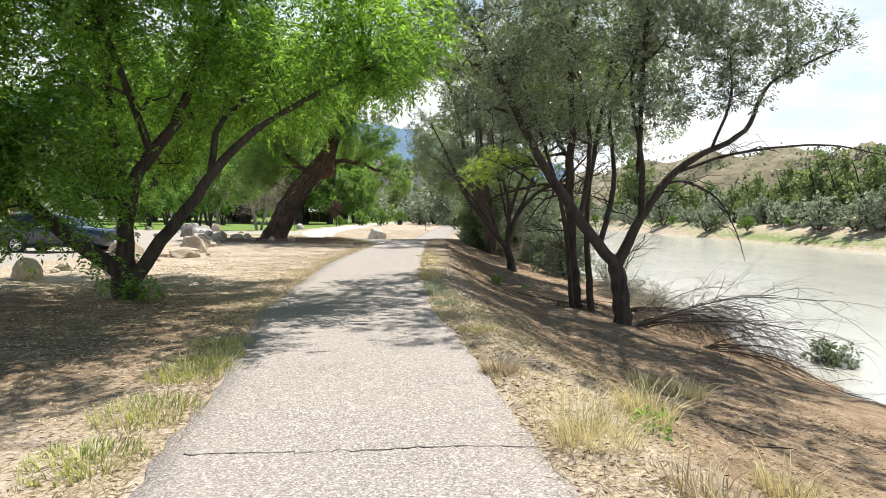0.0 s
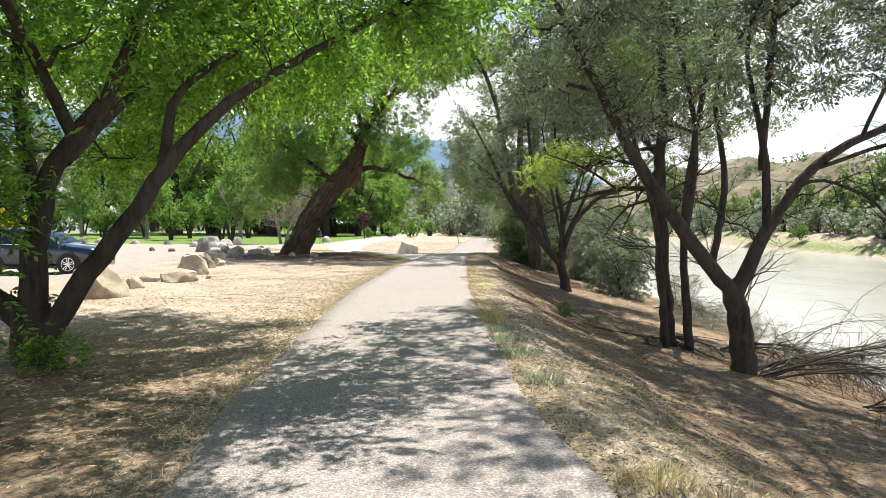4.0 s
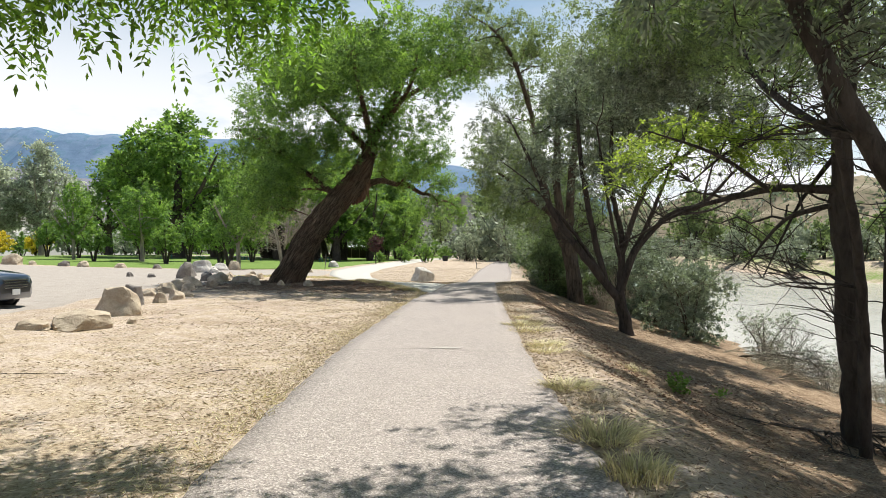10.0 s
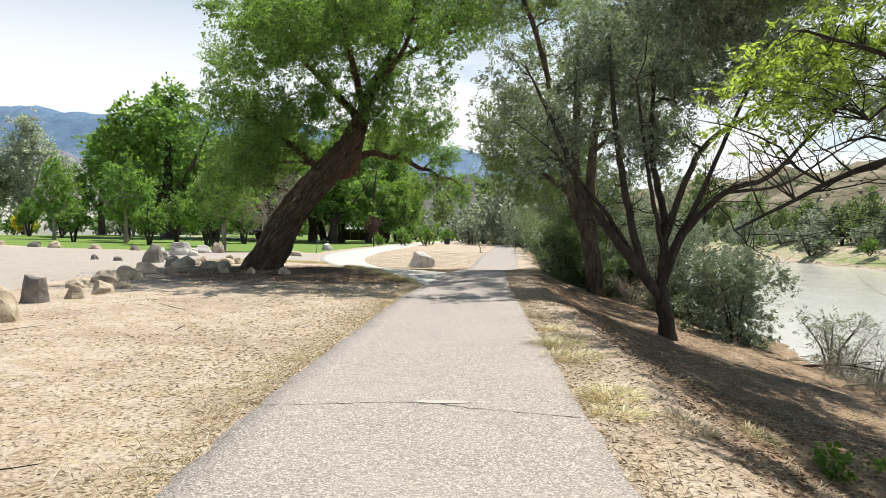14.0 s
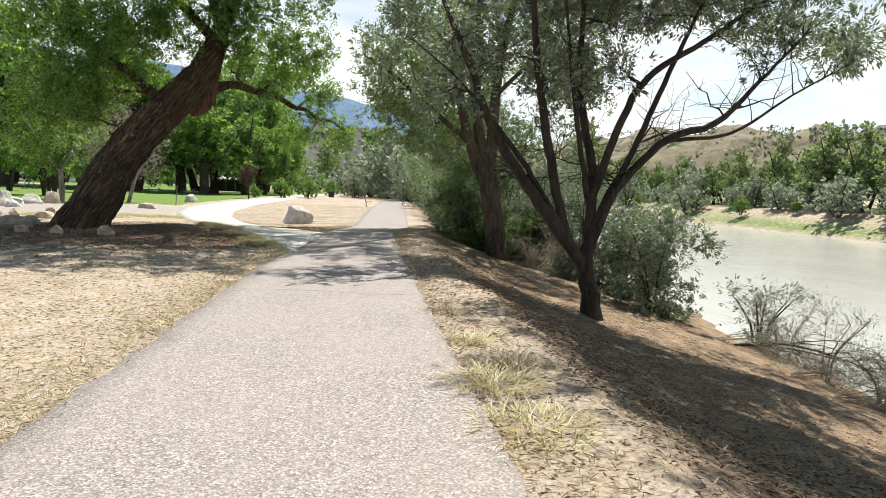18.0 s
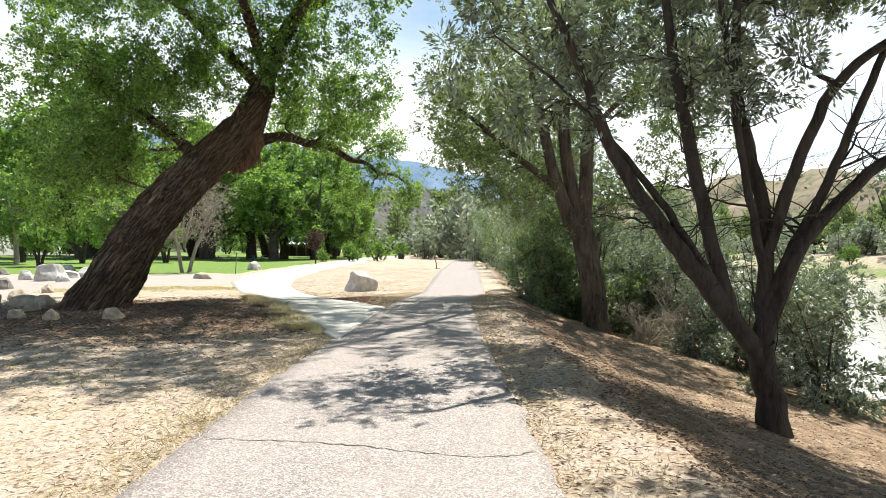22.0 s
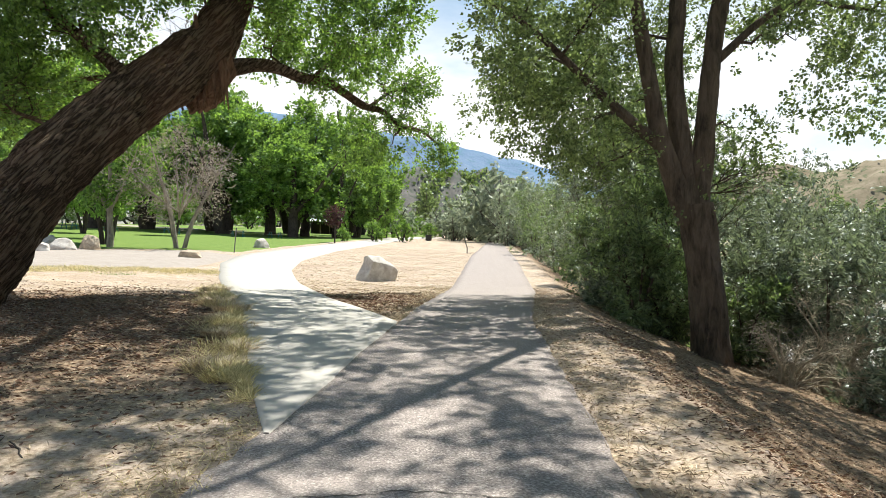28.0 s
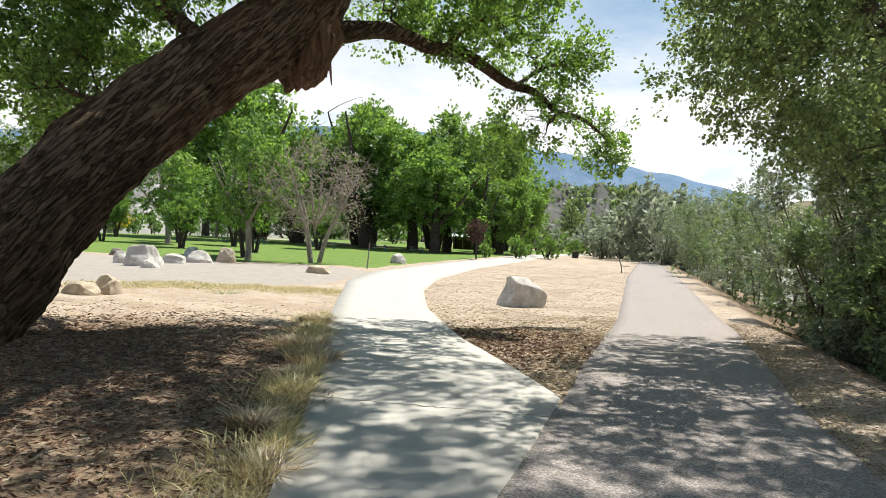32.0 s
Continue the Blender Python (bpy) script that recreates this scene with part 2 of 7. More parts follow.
def ground_mat():
    k = Nodes("earth", 0.95, spec=0.15)
    z = k.attr("zone")
    big, mid, fine, tiny = k.noise(0.45, 5, 0.6), k.noise(2.6, 5, 0.65), k.noise(22, 5, 0.7), k.noise(110, 3, 0.6)
    dirt = k.ramp(fine, [(0.3, (0.26, 0.20, 0.165)), (0.5, (0.48, 0.385, 0.318)), (0.75, (0.66, 0.55, 0.465))])
    straw = k.ramp(fine, [(0.32, (0.15, 0.105, 0.07)), (0.5, (0.40, 0.31, 0.22)), (0.70, (0.62, 0.51, 0.38))])
    rust = k.ramp(fine, [(0.3, (0.17, 0.115, 0.085)), (0.55, (0.33, 0.245, 0.185)), (0.75, (0.48, 0.39, 0.31))])
    c = k.mix(k.ramp(mid, [(0.40, 0.0), (0.60, 1.0)]), dirt, straw)
    c = k.mix(k.ramp(big, [(0.45, 0.0), (0.68, 0.65)]), c, rust)
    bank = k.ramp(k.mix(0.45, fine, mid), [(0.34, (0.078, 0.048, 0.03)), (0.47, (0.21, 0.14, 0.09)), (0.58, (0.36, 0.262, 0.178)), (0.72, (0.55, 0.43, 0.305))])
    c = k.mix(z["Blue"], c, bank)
    gravel = k.ramp(k.mix(0.5, tiny, mid), [(0.3, (0.29, 0.248, 0.22)), (0.7, (0.43, 0.378, 0.338))])
    edge = k.mix(0.35, z["Red"], mid, "LINEAR_LIGHT")
    c = k.mix(k.ramp(edge, [(0.42, 0.0), (0.6, 1.0)]), c, gravel)
    lawn = k.ramp(k.mix(0.4, mid, tiny), [(0.3, (0.085, 0.15, 0.028)), (0.7, (0.20, 0.275, 0.07))])
    edge2 = k.mix(0.3, z["Green"], mid, "LINEAR_LIGHT")
    c = k.mix(k.ramp(edge2, [(0.42, 0.0), (0.58, 1.0)]), c, lawn)
    h = k.mix(0.4, fine, tiny)
    k.colour(c).bump(h, 0.8, 0.03)
    return k.m


def asphalt_mat():
    k = Nodes("old_asphalt", 0.9, spec=0.25)
    st = k.voronoi(78, "Color")
    g = k.n.new("ShaderNodeSeparateColor")
    k.l.new(st, g.inputs["Color"])
    speck = k.ramp(g.outputs["Red"], [(0.0, (0.15, 0.127, 0.12)), (0.3, (0.25, 0.212, 0.198)), (0.75, (0.362, 0.31, 0.289)), (0.97, (0.54, 0.478, 0.445))])
    big, mid = k.noise(0.7, 5, 0.6), k.noise(5, 5, 0.6)
    c = k.mix(k.ramp(big, [(0.35, 0.0), (0.7, 0.35)]), speck, (0.392, 0.331, 0.303))
    c = k.mix(k.ramp(mid, [(0.5, 0.0), (0.75, 0.35)]), c, (0.25, 0.225, 0.205))
    k.colour(c).bump(k.mix(0.35, k.voronoi(78), k.noise(240, 2)), 0.6, 0.008)
    return k.m


def plain_mat(name, a, b, scale=6.0, rough=0.8, metal=0.0, strength=0.3, dist=0.01, spec=0.4):
    k = Nodes(name, rough, metal, spec)
    n1, n2 = k.noise(scale, 5, 0.6), k.noise(scale * 9, 4, 0.6)
    k.colour(k.mix(k.mix(0.4, n1, n2), a, b)).bump(n2, strength, dist)
    return k.m


def stone_mat(name, a, b, stain):
    k = Nodes(name, 0.9, spec=0.3)
    n1, n2, n3 = k.noise(3.2, 6, 0.65, dist=0.5), k.noise(30, 5, 0.65), k.noise(1.1, 3)
    c = k.mix(k.ramp(n1, [(0.36, 0.0), (0.64, 1.0)]), a, b)
    c = k.mix(k.ramp(n2, [(0.5, 0.0), (0.75, 0.6)]), c, stain)
    c = k.mix(k.mix(0.5, k.obrand(), n3), c, k.mix(0.3, c, stain))
    k.colour(c).bump(k.mix(0.4, n1, n2), 0.9, 0.05)
    return k.m


EARTH, ASPHALT = ground_mat(), asphalt_mat()
CONCRETE = plain_mat("pale_concrete", (0.39, 0.362, 0.328), (0.53, 0.498, 0.455), 2.2, 0.85, 0, 0.35, 0.004)
CRACK = plain_mat("crack_fill", (0.035, 0.03, 0.027), (0.10, 0.085, 0.07), 20)
STONE_TAN = stone_mat("tan_sandstone", (0.38, 0.30, 0.22), (0.62, 0.52, 0.40), (0.25, 0.18, 0.125))
STONE_PALE = stone_mat("pale_stone", (0.44, 0.40, 0.36), (0.74, 0.71, 0.67), (0.29, 0.22, 0.175))
STONE_DARK = stone_mat("dark_stone", (0.17, 0.15, 0.14), (0.33, 0.29, 0.26), (0.10, 0.085, 0.075))


# ---- making meshes ----
def mesh_from(name, verts, quads, mat, smooth=False):
    """A mesh from arrays of points and four-cornered faces."""
    verts, quads = np.asarray(verts, np.float32), np.asarray(quads, np.int32)
    me = bpy.data.meshes.new(name)
    me.vertices.add(len(verts))
    me.vertices.foreach_set("co", verts.ravel())
    k = quads.shape[1]
    me.loops.add(quads.size)
    me.loops.foreach_set("vertex_index", quads.ravel())
    me.polygons.add(len(quads))
    me.polygons.foreach_set("loop_start", np.arange(0, quads.size, k, dtype=np.int32))
    me.polygons.foreach_set("loop_total", np.full(len(quads), k, np.int32))
    if smooth:
        me.polygons.foreach_set("use_smooth", np.ones(len(quads), bool))
    me.update(calc_edges=True)
    me.materials.append(mat)
    return me


def thing(name, at=(0, 0, 0), label="", category="", group="", kind="", turn=0.0):
    ob = tagged(new(name), label, category, group, kind)
    ob.matrix_world = pose(*at, 0, 0, turn)
    return ob


def under(ob, parent, label=""):
    ob.parent = parent
    return tagged(ob, label)


def part(name, bm, material, parent, label="", smooth=False):
    """Links a bmesh as one mesh object under a thing or a part."""
    me = bpy.data.meshes.new(name)
    bm.to_mesh(me)
    bm.free()
    me.materials.append(material)
    if smooth:
        me.polygons.foreach_set("use_smooth", np.ones(len(me.polygons), bool))
    ob = new(name, me)
    if parent:
        ob.parent = parent
    return tagged(ob, label)


def box(sx, sy, sz, at=(0, 0, 0), turn=(0, 0, 0), bevel=0.0, bm=None):
    bm = bm or bmesh.new()
    r = bmesh.ops.create_cube(bm, size=1, matrix=pose(*at, *turn) @ Matrix.Diagonal((sx, sy, sz, 1)))
    if bevel:
        es = {e for v in r["verts"] for e in v.link_edges}
        bmesh.ops.bevel(bm, geom=list(es), offset=bevel, segments=2, affect="EDGES", profile=0.6)
    return bm


def rod(r1, r2, length, at=(0, 0, 0), turn=(0, 0, 0), sides=12, bm=None):
    bm = bm or bmesh.new()
    bmesh.ops.create_cone(bm, cap_ends=True, segments=sides, radius1=r1, radius2=r2, depth=length, matrix=pose(*at, *turn))
    return bm


def smooth_path(pts, step):
    """A rounded line through points (x, y, z, radius), with a point every step."""
    p = np.array(pts, float)
    q = np.vstack([2 * p[0] - p[1], p, 2 * p[-1] - p[-2]])
    out = []
    for i in range(1, len(q) - 2):
        n = max(2, int(np.linalg.norm(q[i + 1, :3] - q[i, :3]) / step))
        t = np.arange(n)[:, None] / n
        a, b, c, d = q[i - 1], q[i], q[i + 1], q[i + 2]
        out.append(0.5 * (2 * b + (c - a) * t + (2 * a - 5 * b + 4 * c - d) * t**2 + (3 * b - a - 3 * c + d) * t**3))
    out.append(p[-1:])
    out = np.vstack(out)
    out[:, 3] = np.maximum(out[:, 3], 0.003)
    return out


def tube(path, sides, rng, rough=0.0, ridge=0):
    """Points and faces of a limb that follows a path of (x, y, z, radius)."""
    p, r = path[:, :3], path[:, 3]
    d = np.gradient(p, axis=0)
    d /= np.linalg.norm(d, axis=1)[:, None] + 1e-9
    ref = np.array([0.31, 0.95, 0.05]) if abs(d[0, 2]) > 0.7 else np.array([0.1, 0.2, 1.0])
    u = np.cross(d, ref)
    u /= np.linalg.norm(u, axis=1)[:, None] + 1e-9
    v = np.cross(d, u)
    a = np.arange(sides) / sides * 2 * np.pi
    k = np.ones((len(p), sides))
    if rough:
        ph = rng.uniform(0, 6.28, 6)
        s = np.linspace(0, len(p) * 0.35, len(p))[:, None]
        k += rough * (np.sin(3 * a + ph[0] + 0.6 * np.sin(s * 0.7)) * 0.5 + np.sin(5 * a + ph[1] + s * 0.5) * 0.35 + np.sin(2 * a + s * 0.9 + ph[2]) * 0.5)
    if ridge:
        s = np.linspace(0, 1, len(p))[:, None] * len(p) * 0.12
        wv = np.sin(ridge * a + 1.1 * np.sin(s * 1.1 + 2 * a) + 0.8 * np.sin(s * 2.3 + 5 * a))
        w2 = np.sin(ridge * 2 * a + 1.5 * np.sin(s * 2.7 + 3 * a) + 1.1 * np.sin(s * 4.1))
        k += 0.06 * (1 - 2 * (1 - np.abs(wv)) ** 2.5) + 0.028 * w2 * np.abs(w2) + rng.normal(0, 0.008, k.shape)
    ring = p[:, None] + (u[:, None] * np.cos(a)[None, :, None] + v[:, None] * np.sin(a)[None, :, None]) * (r[:, None] * k)[:, :, None]
    n = len(p)
    i, j = np.meshgrid(np.arange(n - 1), np.arange(sides), indexing="ij")
    j2 = (j + 1) % sides
    f = np.stack([i * sides + j, i * sides + j2, (i + 1) * sides + j2, (i + 1) * sides + j], -1).reshape(-1, 4)
    return ring.reshape(-1, 3), f


class Heap:
    """Gathers pieces into one mesh."""

    def __init__(self):
        self.v, self.f, self.n = [], [], 0

    def add(self, v, f):
        self.v.append(v)
        self.f.append(np.asarray(f) + self.n)
        self.n += len(v)

    def mesh(self, name, mat, smooth=False):
        return mesh_from(name, np.vstack(self.v), np.vstack(self.f), mat, smooth)


def unit(a):
    return a / (np.linalg.norm(a, axis=-1, keepdims=True) + 1e-9)


def leaves(at, way, length, width, rng, fold=0.25):
    """Folded four-cornered leaves, one at each point."""
    n = len(at)
    way = unit(way)
    side = unit(np.cross(way, rng.normal(size=(n, 3))))
    up = np.cross(side, way)
    L = (length * rng.uniform(0.7, 1.25, n))[:, None]
    W = (width * rng.uniform(0.75, 1.2, n))[:, None] * 0.5
    mid = at + way * L * 0.45 + up * W * fold
    v = np.stack([at, mid + side * W, at + way * L, mid - side * W], 1).reshape(-1, 3)
    return v, np.arange(4 * n).reshape(-1, 4)


def pinnate(at, way, length, rng, pairs=5, leaf=0.05):
    """Fronds: leaflets in pairs along a stalk."""
    n = len(at)
    way = unit(way)
    side = unit(np.cross(way, rng.normal(size=(n, 3)) + np.array([0, 0, 2.0])))
    base, dirs = [], []
    for k in range(pairs):
        q = at + way * (length * (0.2 + 0.8 * k / pairs)) + np.array([0, 0, -0.25]) * (length * (k / pairs) ** 2)
        for s in (-1, 1):
            base.append(q)
            dirs.append(side * s + way * 0.45 + np.array([0, 0, -0.16]) + rng.normal(0, 0.12, (n, 3)))
    base.append(at + way * length + np.array([0, 0, -0.25]) * length)
    dirs.append(way + np.array([0, 0, -0.5]))
    return leaves(np.vstack(base), np.vstack(dirs), leaf, leaf * 0.37, rng)


def in_clumps(clumps, count, rng, shell=0.5):
    """Points in flattened balls (x, y, z, rx, ry, rz), by volume, thicker towards the skin."""
    c = np.array(clumps, float)
    vol = c[:, 3] * c[:, 4] * c[:, 5]
    pick = rng.choice(len(c), count, p=vol ** 0.85 / (vol ** 0.85).sum())
    d = unit(rng.normal(size=(count, 3)))
    r = rng.uniform(0, 1, count) ** (1 / 3)
    r = np.where(rng.uniform(0, 1, count) < shell, 0.75 + 0.3 * rng.uniform(0, 1, count), r)
    return c[pick, :3] + d * r[:, None] * c[pick, 3:]


def tree(name, at, limbs, clumps, mats, label, category, seed, boughs=40, twigs=220, per=60, leaf=(0.06, 0.025), frond=0, spread=0.28,
         sides=12, droop=0.15, group="", ridge=0, bare=0, step=0.25, twig_r=0.012, split=True, cat_limb="limb", snags=(), snag_count=0, cheap=False, sprays=(), spray_mat=None, spray_count=0):
    """A tree: trunk and limbs along given lines, boughs and twigs that reach into the crown's clumps, and leaves on them."""
    rng = np.random.default_rng(seed)
    root = thing(name, at, label, category, group)
    limbs = [[(a - at[0], b - at[1], c - at[2], r) for a, b, c, r in l] for l in limbs]
    clumps = [(a - at[0], b - at[1], c - at[2], d, e, f) for a, b, c, d, e, f in clumps]
    nodes, rest = [], Heap()
    for i, l in enumerate(limbs):
        p = smooth_path(l, step)
        if step > 0.2:
            p[1:-1, :3] += rng.normal(0, 0.12, (len(p) - 2, 3)) * p[1:-1, 3:]
        v, f = tube(p, sides if i == 0 else max(7, sides - 3 * min(i, 2)), rng, 0.07, ridge if p[0, 3] > 0.15 else 0)
        if split:
            under(new("trunk" if i == 0 else cat_limb, mesh_from("trunk" if i == 0 else "limb", v, f, mats[0], True)), root)
        else:
            rest.add(v, f)
        nodes.append(p[len(p) // 3 if i == 0 else len(p) // 5:, :])
    nodes = np.vstack(nodes)
    bough_pts = in_clumps(clumps, boughs, rng, 0.2)

    def reach(target, pool, r0, wob, segs, droop_by, want=0.0):
        gap = np.abs(np.linalg.norm(pool[:, :3] - target, axis=1) - want) + (1.2 if not want else 0.25) * np.maximum(0, pool[:, 2] - target[2])
        k = pool[gap.argmin()]
        a = k[:3]
        r = min(r0, k[3] * 0.75)
        d = target - a
        t = np.linspace(0, 1, segs + 1)[:, None]
        line = a + d * t + np.array([0, 0, 1.0]) * (np.sin(t * np.pi) * np.linalg.norm(d) * droop_by)
        line[1:-1] += rng.normal(0, wob, (segs - 1, 3)) * np.linalg.norm(d)
        return np.hstack([line, (r * (1 - 0.8 * t))])

    for b in bough_pts:
        p = reach(b, nodes, twig_r * 3.5, 0.05, 6, 0.1)
        rest.add(*tube(p[::2] if cheap else p, 4 if cheap else 5, rng))
        nodes = np.vstack([nodes, p[2:]])
    pool = nodes.copy()
    fol = Heap()
    ends = in_clumps(clumps, twigs, rng)
    lp, ld = [], []
    for e in ends:
        p = reach(e, pool, twig_r, 0.06, 4, 0.06)
        rest.add(*tube(p[::2] if cheap else p, 3, rng))
        if per:
            n = rng.poisson(per)
            t = rng.uniform(0.15, 1.05, n)
            knots = max(2, n // 13)
            t = rng.uniform(0.15, 1.05, knots)[rng.integers(0, knots, n)] if not frond else t
            q = np.stack([np.interp(t, np.linspace(0, 1, 5), p[:, k]) for k in range(3)], 1)
            far = np.stack([np.sin(t * 91.7 + e[0] * 7), np.sin(t * 57.3 + e[1] * 9), np.sin(t * 73.1 + e[2] * 11)], 1) * (spread * 1.2 if not frond else 0)
            off = far + rng.normal(0, spread * (0.46 if not frond else 1.0), (n, 3)) * (0.35 + 0.65 * t[:, None])
            lp.append(q + off)
            ld.append(unit(off) + 0.5 * unit(e - p[0, :3]) + np.array([0, 0, -droop]))
    for _ in range(bare):
        e = in_clumps(clumps, 1, rng, 0.9)[0]
        rest.add(*tube(reach(e, pool, twig_r * 0.8, 0.07, 5, 0.05, rng.uniform(0.3, 0.9)), 3, rng))
    if snags:
        cl = [(a - at[0], b - at[1], c - at[2], d, e, f) for a, b, c, d, e, f in snags]
        dead = pool.copy()
        for k, e in enumerate(in_clumps(cl, snag_count, rng, 0.3)):
            p = reach(e, dead, twig_r * (1.7 if k < snag_count // 5 else 0.85), 0.022, 6, rng.uniform(-0.06, 0.14), rng.uniform(0.5, 1.7))
            rest.add(*tube(p, 3, rng))
            if k < snag_count // 5:
                dead = np.vstack([dead, p[1:]])
    if sprays:
        cl = [(a - at[0], b - at[1], c - at[2], d, e, f) for a, b, c, d, e, f in sprays]
        sp, sd = [], []
        for e in in_clumps(cl, spray_count, rng, 0.3):
            p = reach(e, pool, twig_r * 0.7, 0.05, 4, 0.05)
            rest.add(*tube(p, 3, rng))
            t = rng.uniform(0.45, 1.05, 7)
            sp.append(np.stack([np.interp(t, np.linspace(0, 1, 5), p[:, k]) for k in range(3)], 1) + rng.normal(0, 0.1, (7, 3)))
            sd.append(rng.normal(0, 0.8, (7, 3)) + unit(e - p[0, :3]) + np.array([0, 0, -0.4]))
        v, f = pinnate(np.vstack(sp), np.vstack(sd), 0.22, rng, 7, 0.07)
        under(new("spray", mesh_from("spray", v, f, spray_mat)), root, "bright lime-green feathery leaves")
    if rest.v:
        tagged(under(new("branching", rest.mesh("branching", mats[0], True)), root), kind="stuff")
    if per:
        lp, ld = np.vstack(lp), np.vstack(ld)
        if frond:
            v, f = pinnate(lp, ld, frond, rng, 5, leaf[0])
        else:
            v, f = leaves(lp, ld, leaf[0], leaf[1], rng)
        under(new("crown", mesh_from("crown", v, f, mats[1])), root)
    return root


# ---- the lie of the land ----
R_Y, R_X = [-60, -6, 3.5, 8.6, 10.5, 15.4, 21, 36, 43, 54, 81, 125, 200], [5.0, 1.3, 0.69, 0.14, -0.2, -0.5, -0.75, -0.95, -0.9, 0.2, 1.4, 2.6, 5.5]
L_Y, L_X = [-60, -6, 3.5, 6, 10.4, 17, 22, 33, 40, 43, 55, 86, 137, 200], [1.8, -1.3, -1.75, -2.1, -2.95, -3.5, -3.8, -3.8, -3.4, -3.2, -2.7, -2.06, 0.2, 2.8]
C_Y = [36.3, 38, 39.7, 42.5, 46.8, 53.5, 60, 67, 80, 110, 145, 190]
C_X = [-3.55, -3.85, -4.15, -4.6, -6.6, -9.3, -11.6, -13.0, -13.7, -14.0, -14.2, -10.0]
C_W = [0.04, 0.8, 1.5, 2.7, 2.6, 2.8, 3.2, 3.3, 3.0, 3.0, 3.0, 3.0]
WATER = -2.9


def ease(a, b, x):
    t = np.clip((np.asarray(x, float) - a) / (b - a), 0, 1)
    return t * t * (3 - 2 * t)


def land(x, y):
    """Height of the ground, without its small unevenness."""
    x, y = np.asarray(x, float), np.asarray(y, float)
    e = x - np.interp(y, R_Y, R_X)
    crest = 0.55 + 0.55 * ease(14, 30, y)
    shore = 12.4 - np.interp(y, R_Y, R_X) + 0.8 * np.sin(y * 0.11) + 0.4 * np.sin(y * 0.31 + 1)
    d = np.maximum(0, e - crest)
    bank = -0.40 * np.minimum(d, 2.5) - 0.24 * np.clip(d - 2.5, 0, None)
    low = np.where(d > 6, -1.84 + (d - 6) / np.maximum(1, shore - crest - 6) * -1.1, bank)
    bank = np.maximum(np.minimum(bank, low), -4.2)
    dip = -0.53 * ease(42, 58, y) * ease(-18, -8, x)
    left = 0.17 * ease(-5, -10, x) + np.minimum(0.033 * np.maximum(0, -x - 24), 1.4)
    far = 2.9 * ease(47, 52, x) + 1.2 * ease(50, 75, x) + 1.3 * ease(46.0, 48.5, x)
    return bank + dip + left + far


def bumps(x, y):
    x, y = np.asarray(x, float), np.asarray(y, float)
    off = np.minimum(np.abs(x - np.interp(y, R_Y, R_X)), np.abs(x - np.interp(y, L_Y, L_X)))
    on = (x < np.interp(y, R_Y, R_X)) & (x > np.interp(y, L_Y, L_X))
    a = np.where(on, 0, np.clip(off / 1.2, 0, 1))
    b = np.sin(x * 1.9 + 1.1 * np.sin(y * 0.8)) * np.sin(y * 1.6 + np.sin(x * 0.9)) * 0.035 + np.sin(x * 4.7 + y * 1.3) * np.sin(y * 5.1 - x * 1.7) * 0.012
    c = np.abs(x - np.interp(y, C_Y, C_X, left=99, right=99)) - np.interp(y, C_Y, C_W) / 2
    a = a * np.clip(c / 0.8, 0, 1)
    gully = ease(0.9, 3, x - np.interp(y, R_Y, R_X)) * (np.sin(y * 1.1 + 0.8 * np.sin(x)) * 0.05 + np.sin(y * 3.3 + x) * 0.022)
    e = x - np.interp(y, R_Y, R_X) - 1.15 - 0.22 * np.sin(y * 0.55) - 0.12 * np.sin(y * 1.7 + 1) - 0.05 * np.sin(y * 5.3)
    ledge = -0.11 * ease(0, 0.2, e) * ease(24, 27, y) * ease(44, 40, y) - 0.08 * ease(0, 0.2, e - 0.75 - 0.2 * np.sin(y * 0.9)) * ease(8, 12, y) * ease(44, 40, y)
    return a * b + gully * a + ledge


def ground_z(x, y):
    return float(land(x, y) + bumps(x, y))


def axis(dense0, dense1, step, lo, hi, grow=1.12):
    mid = list(np.arange(dense0, dense1, step))
    up, s = [mid[-1]], step
    while up[-1] < hi:
        s *= grow
        up.append(up[-1] + s)
    dn, s = [mid[0]], step
    while dn[-1] > lo:
        s *= grow
        dn.append(dn[-1] - s)
    return np.array(dn[:0:-1] + mid + up[1:])


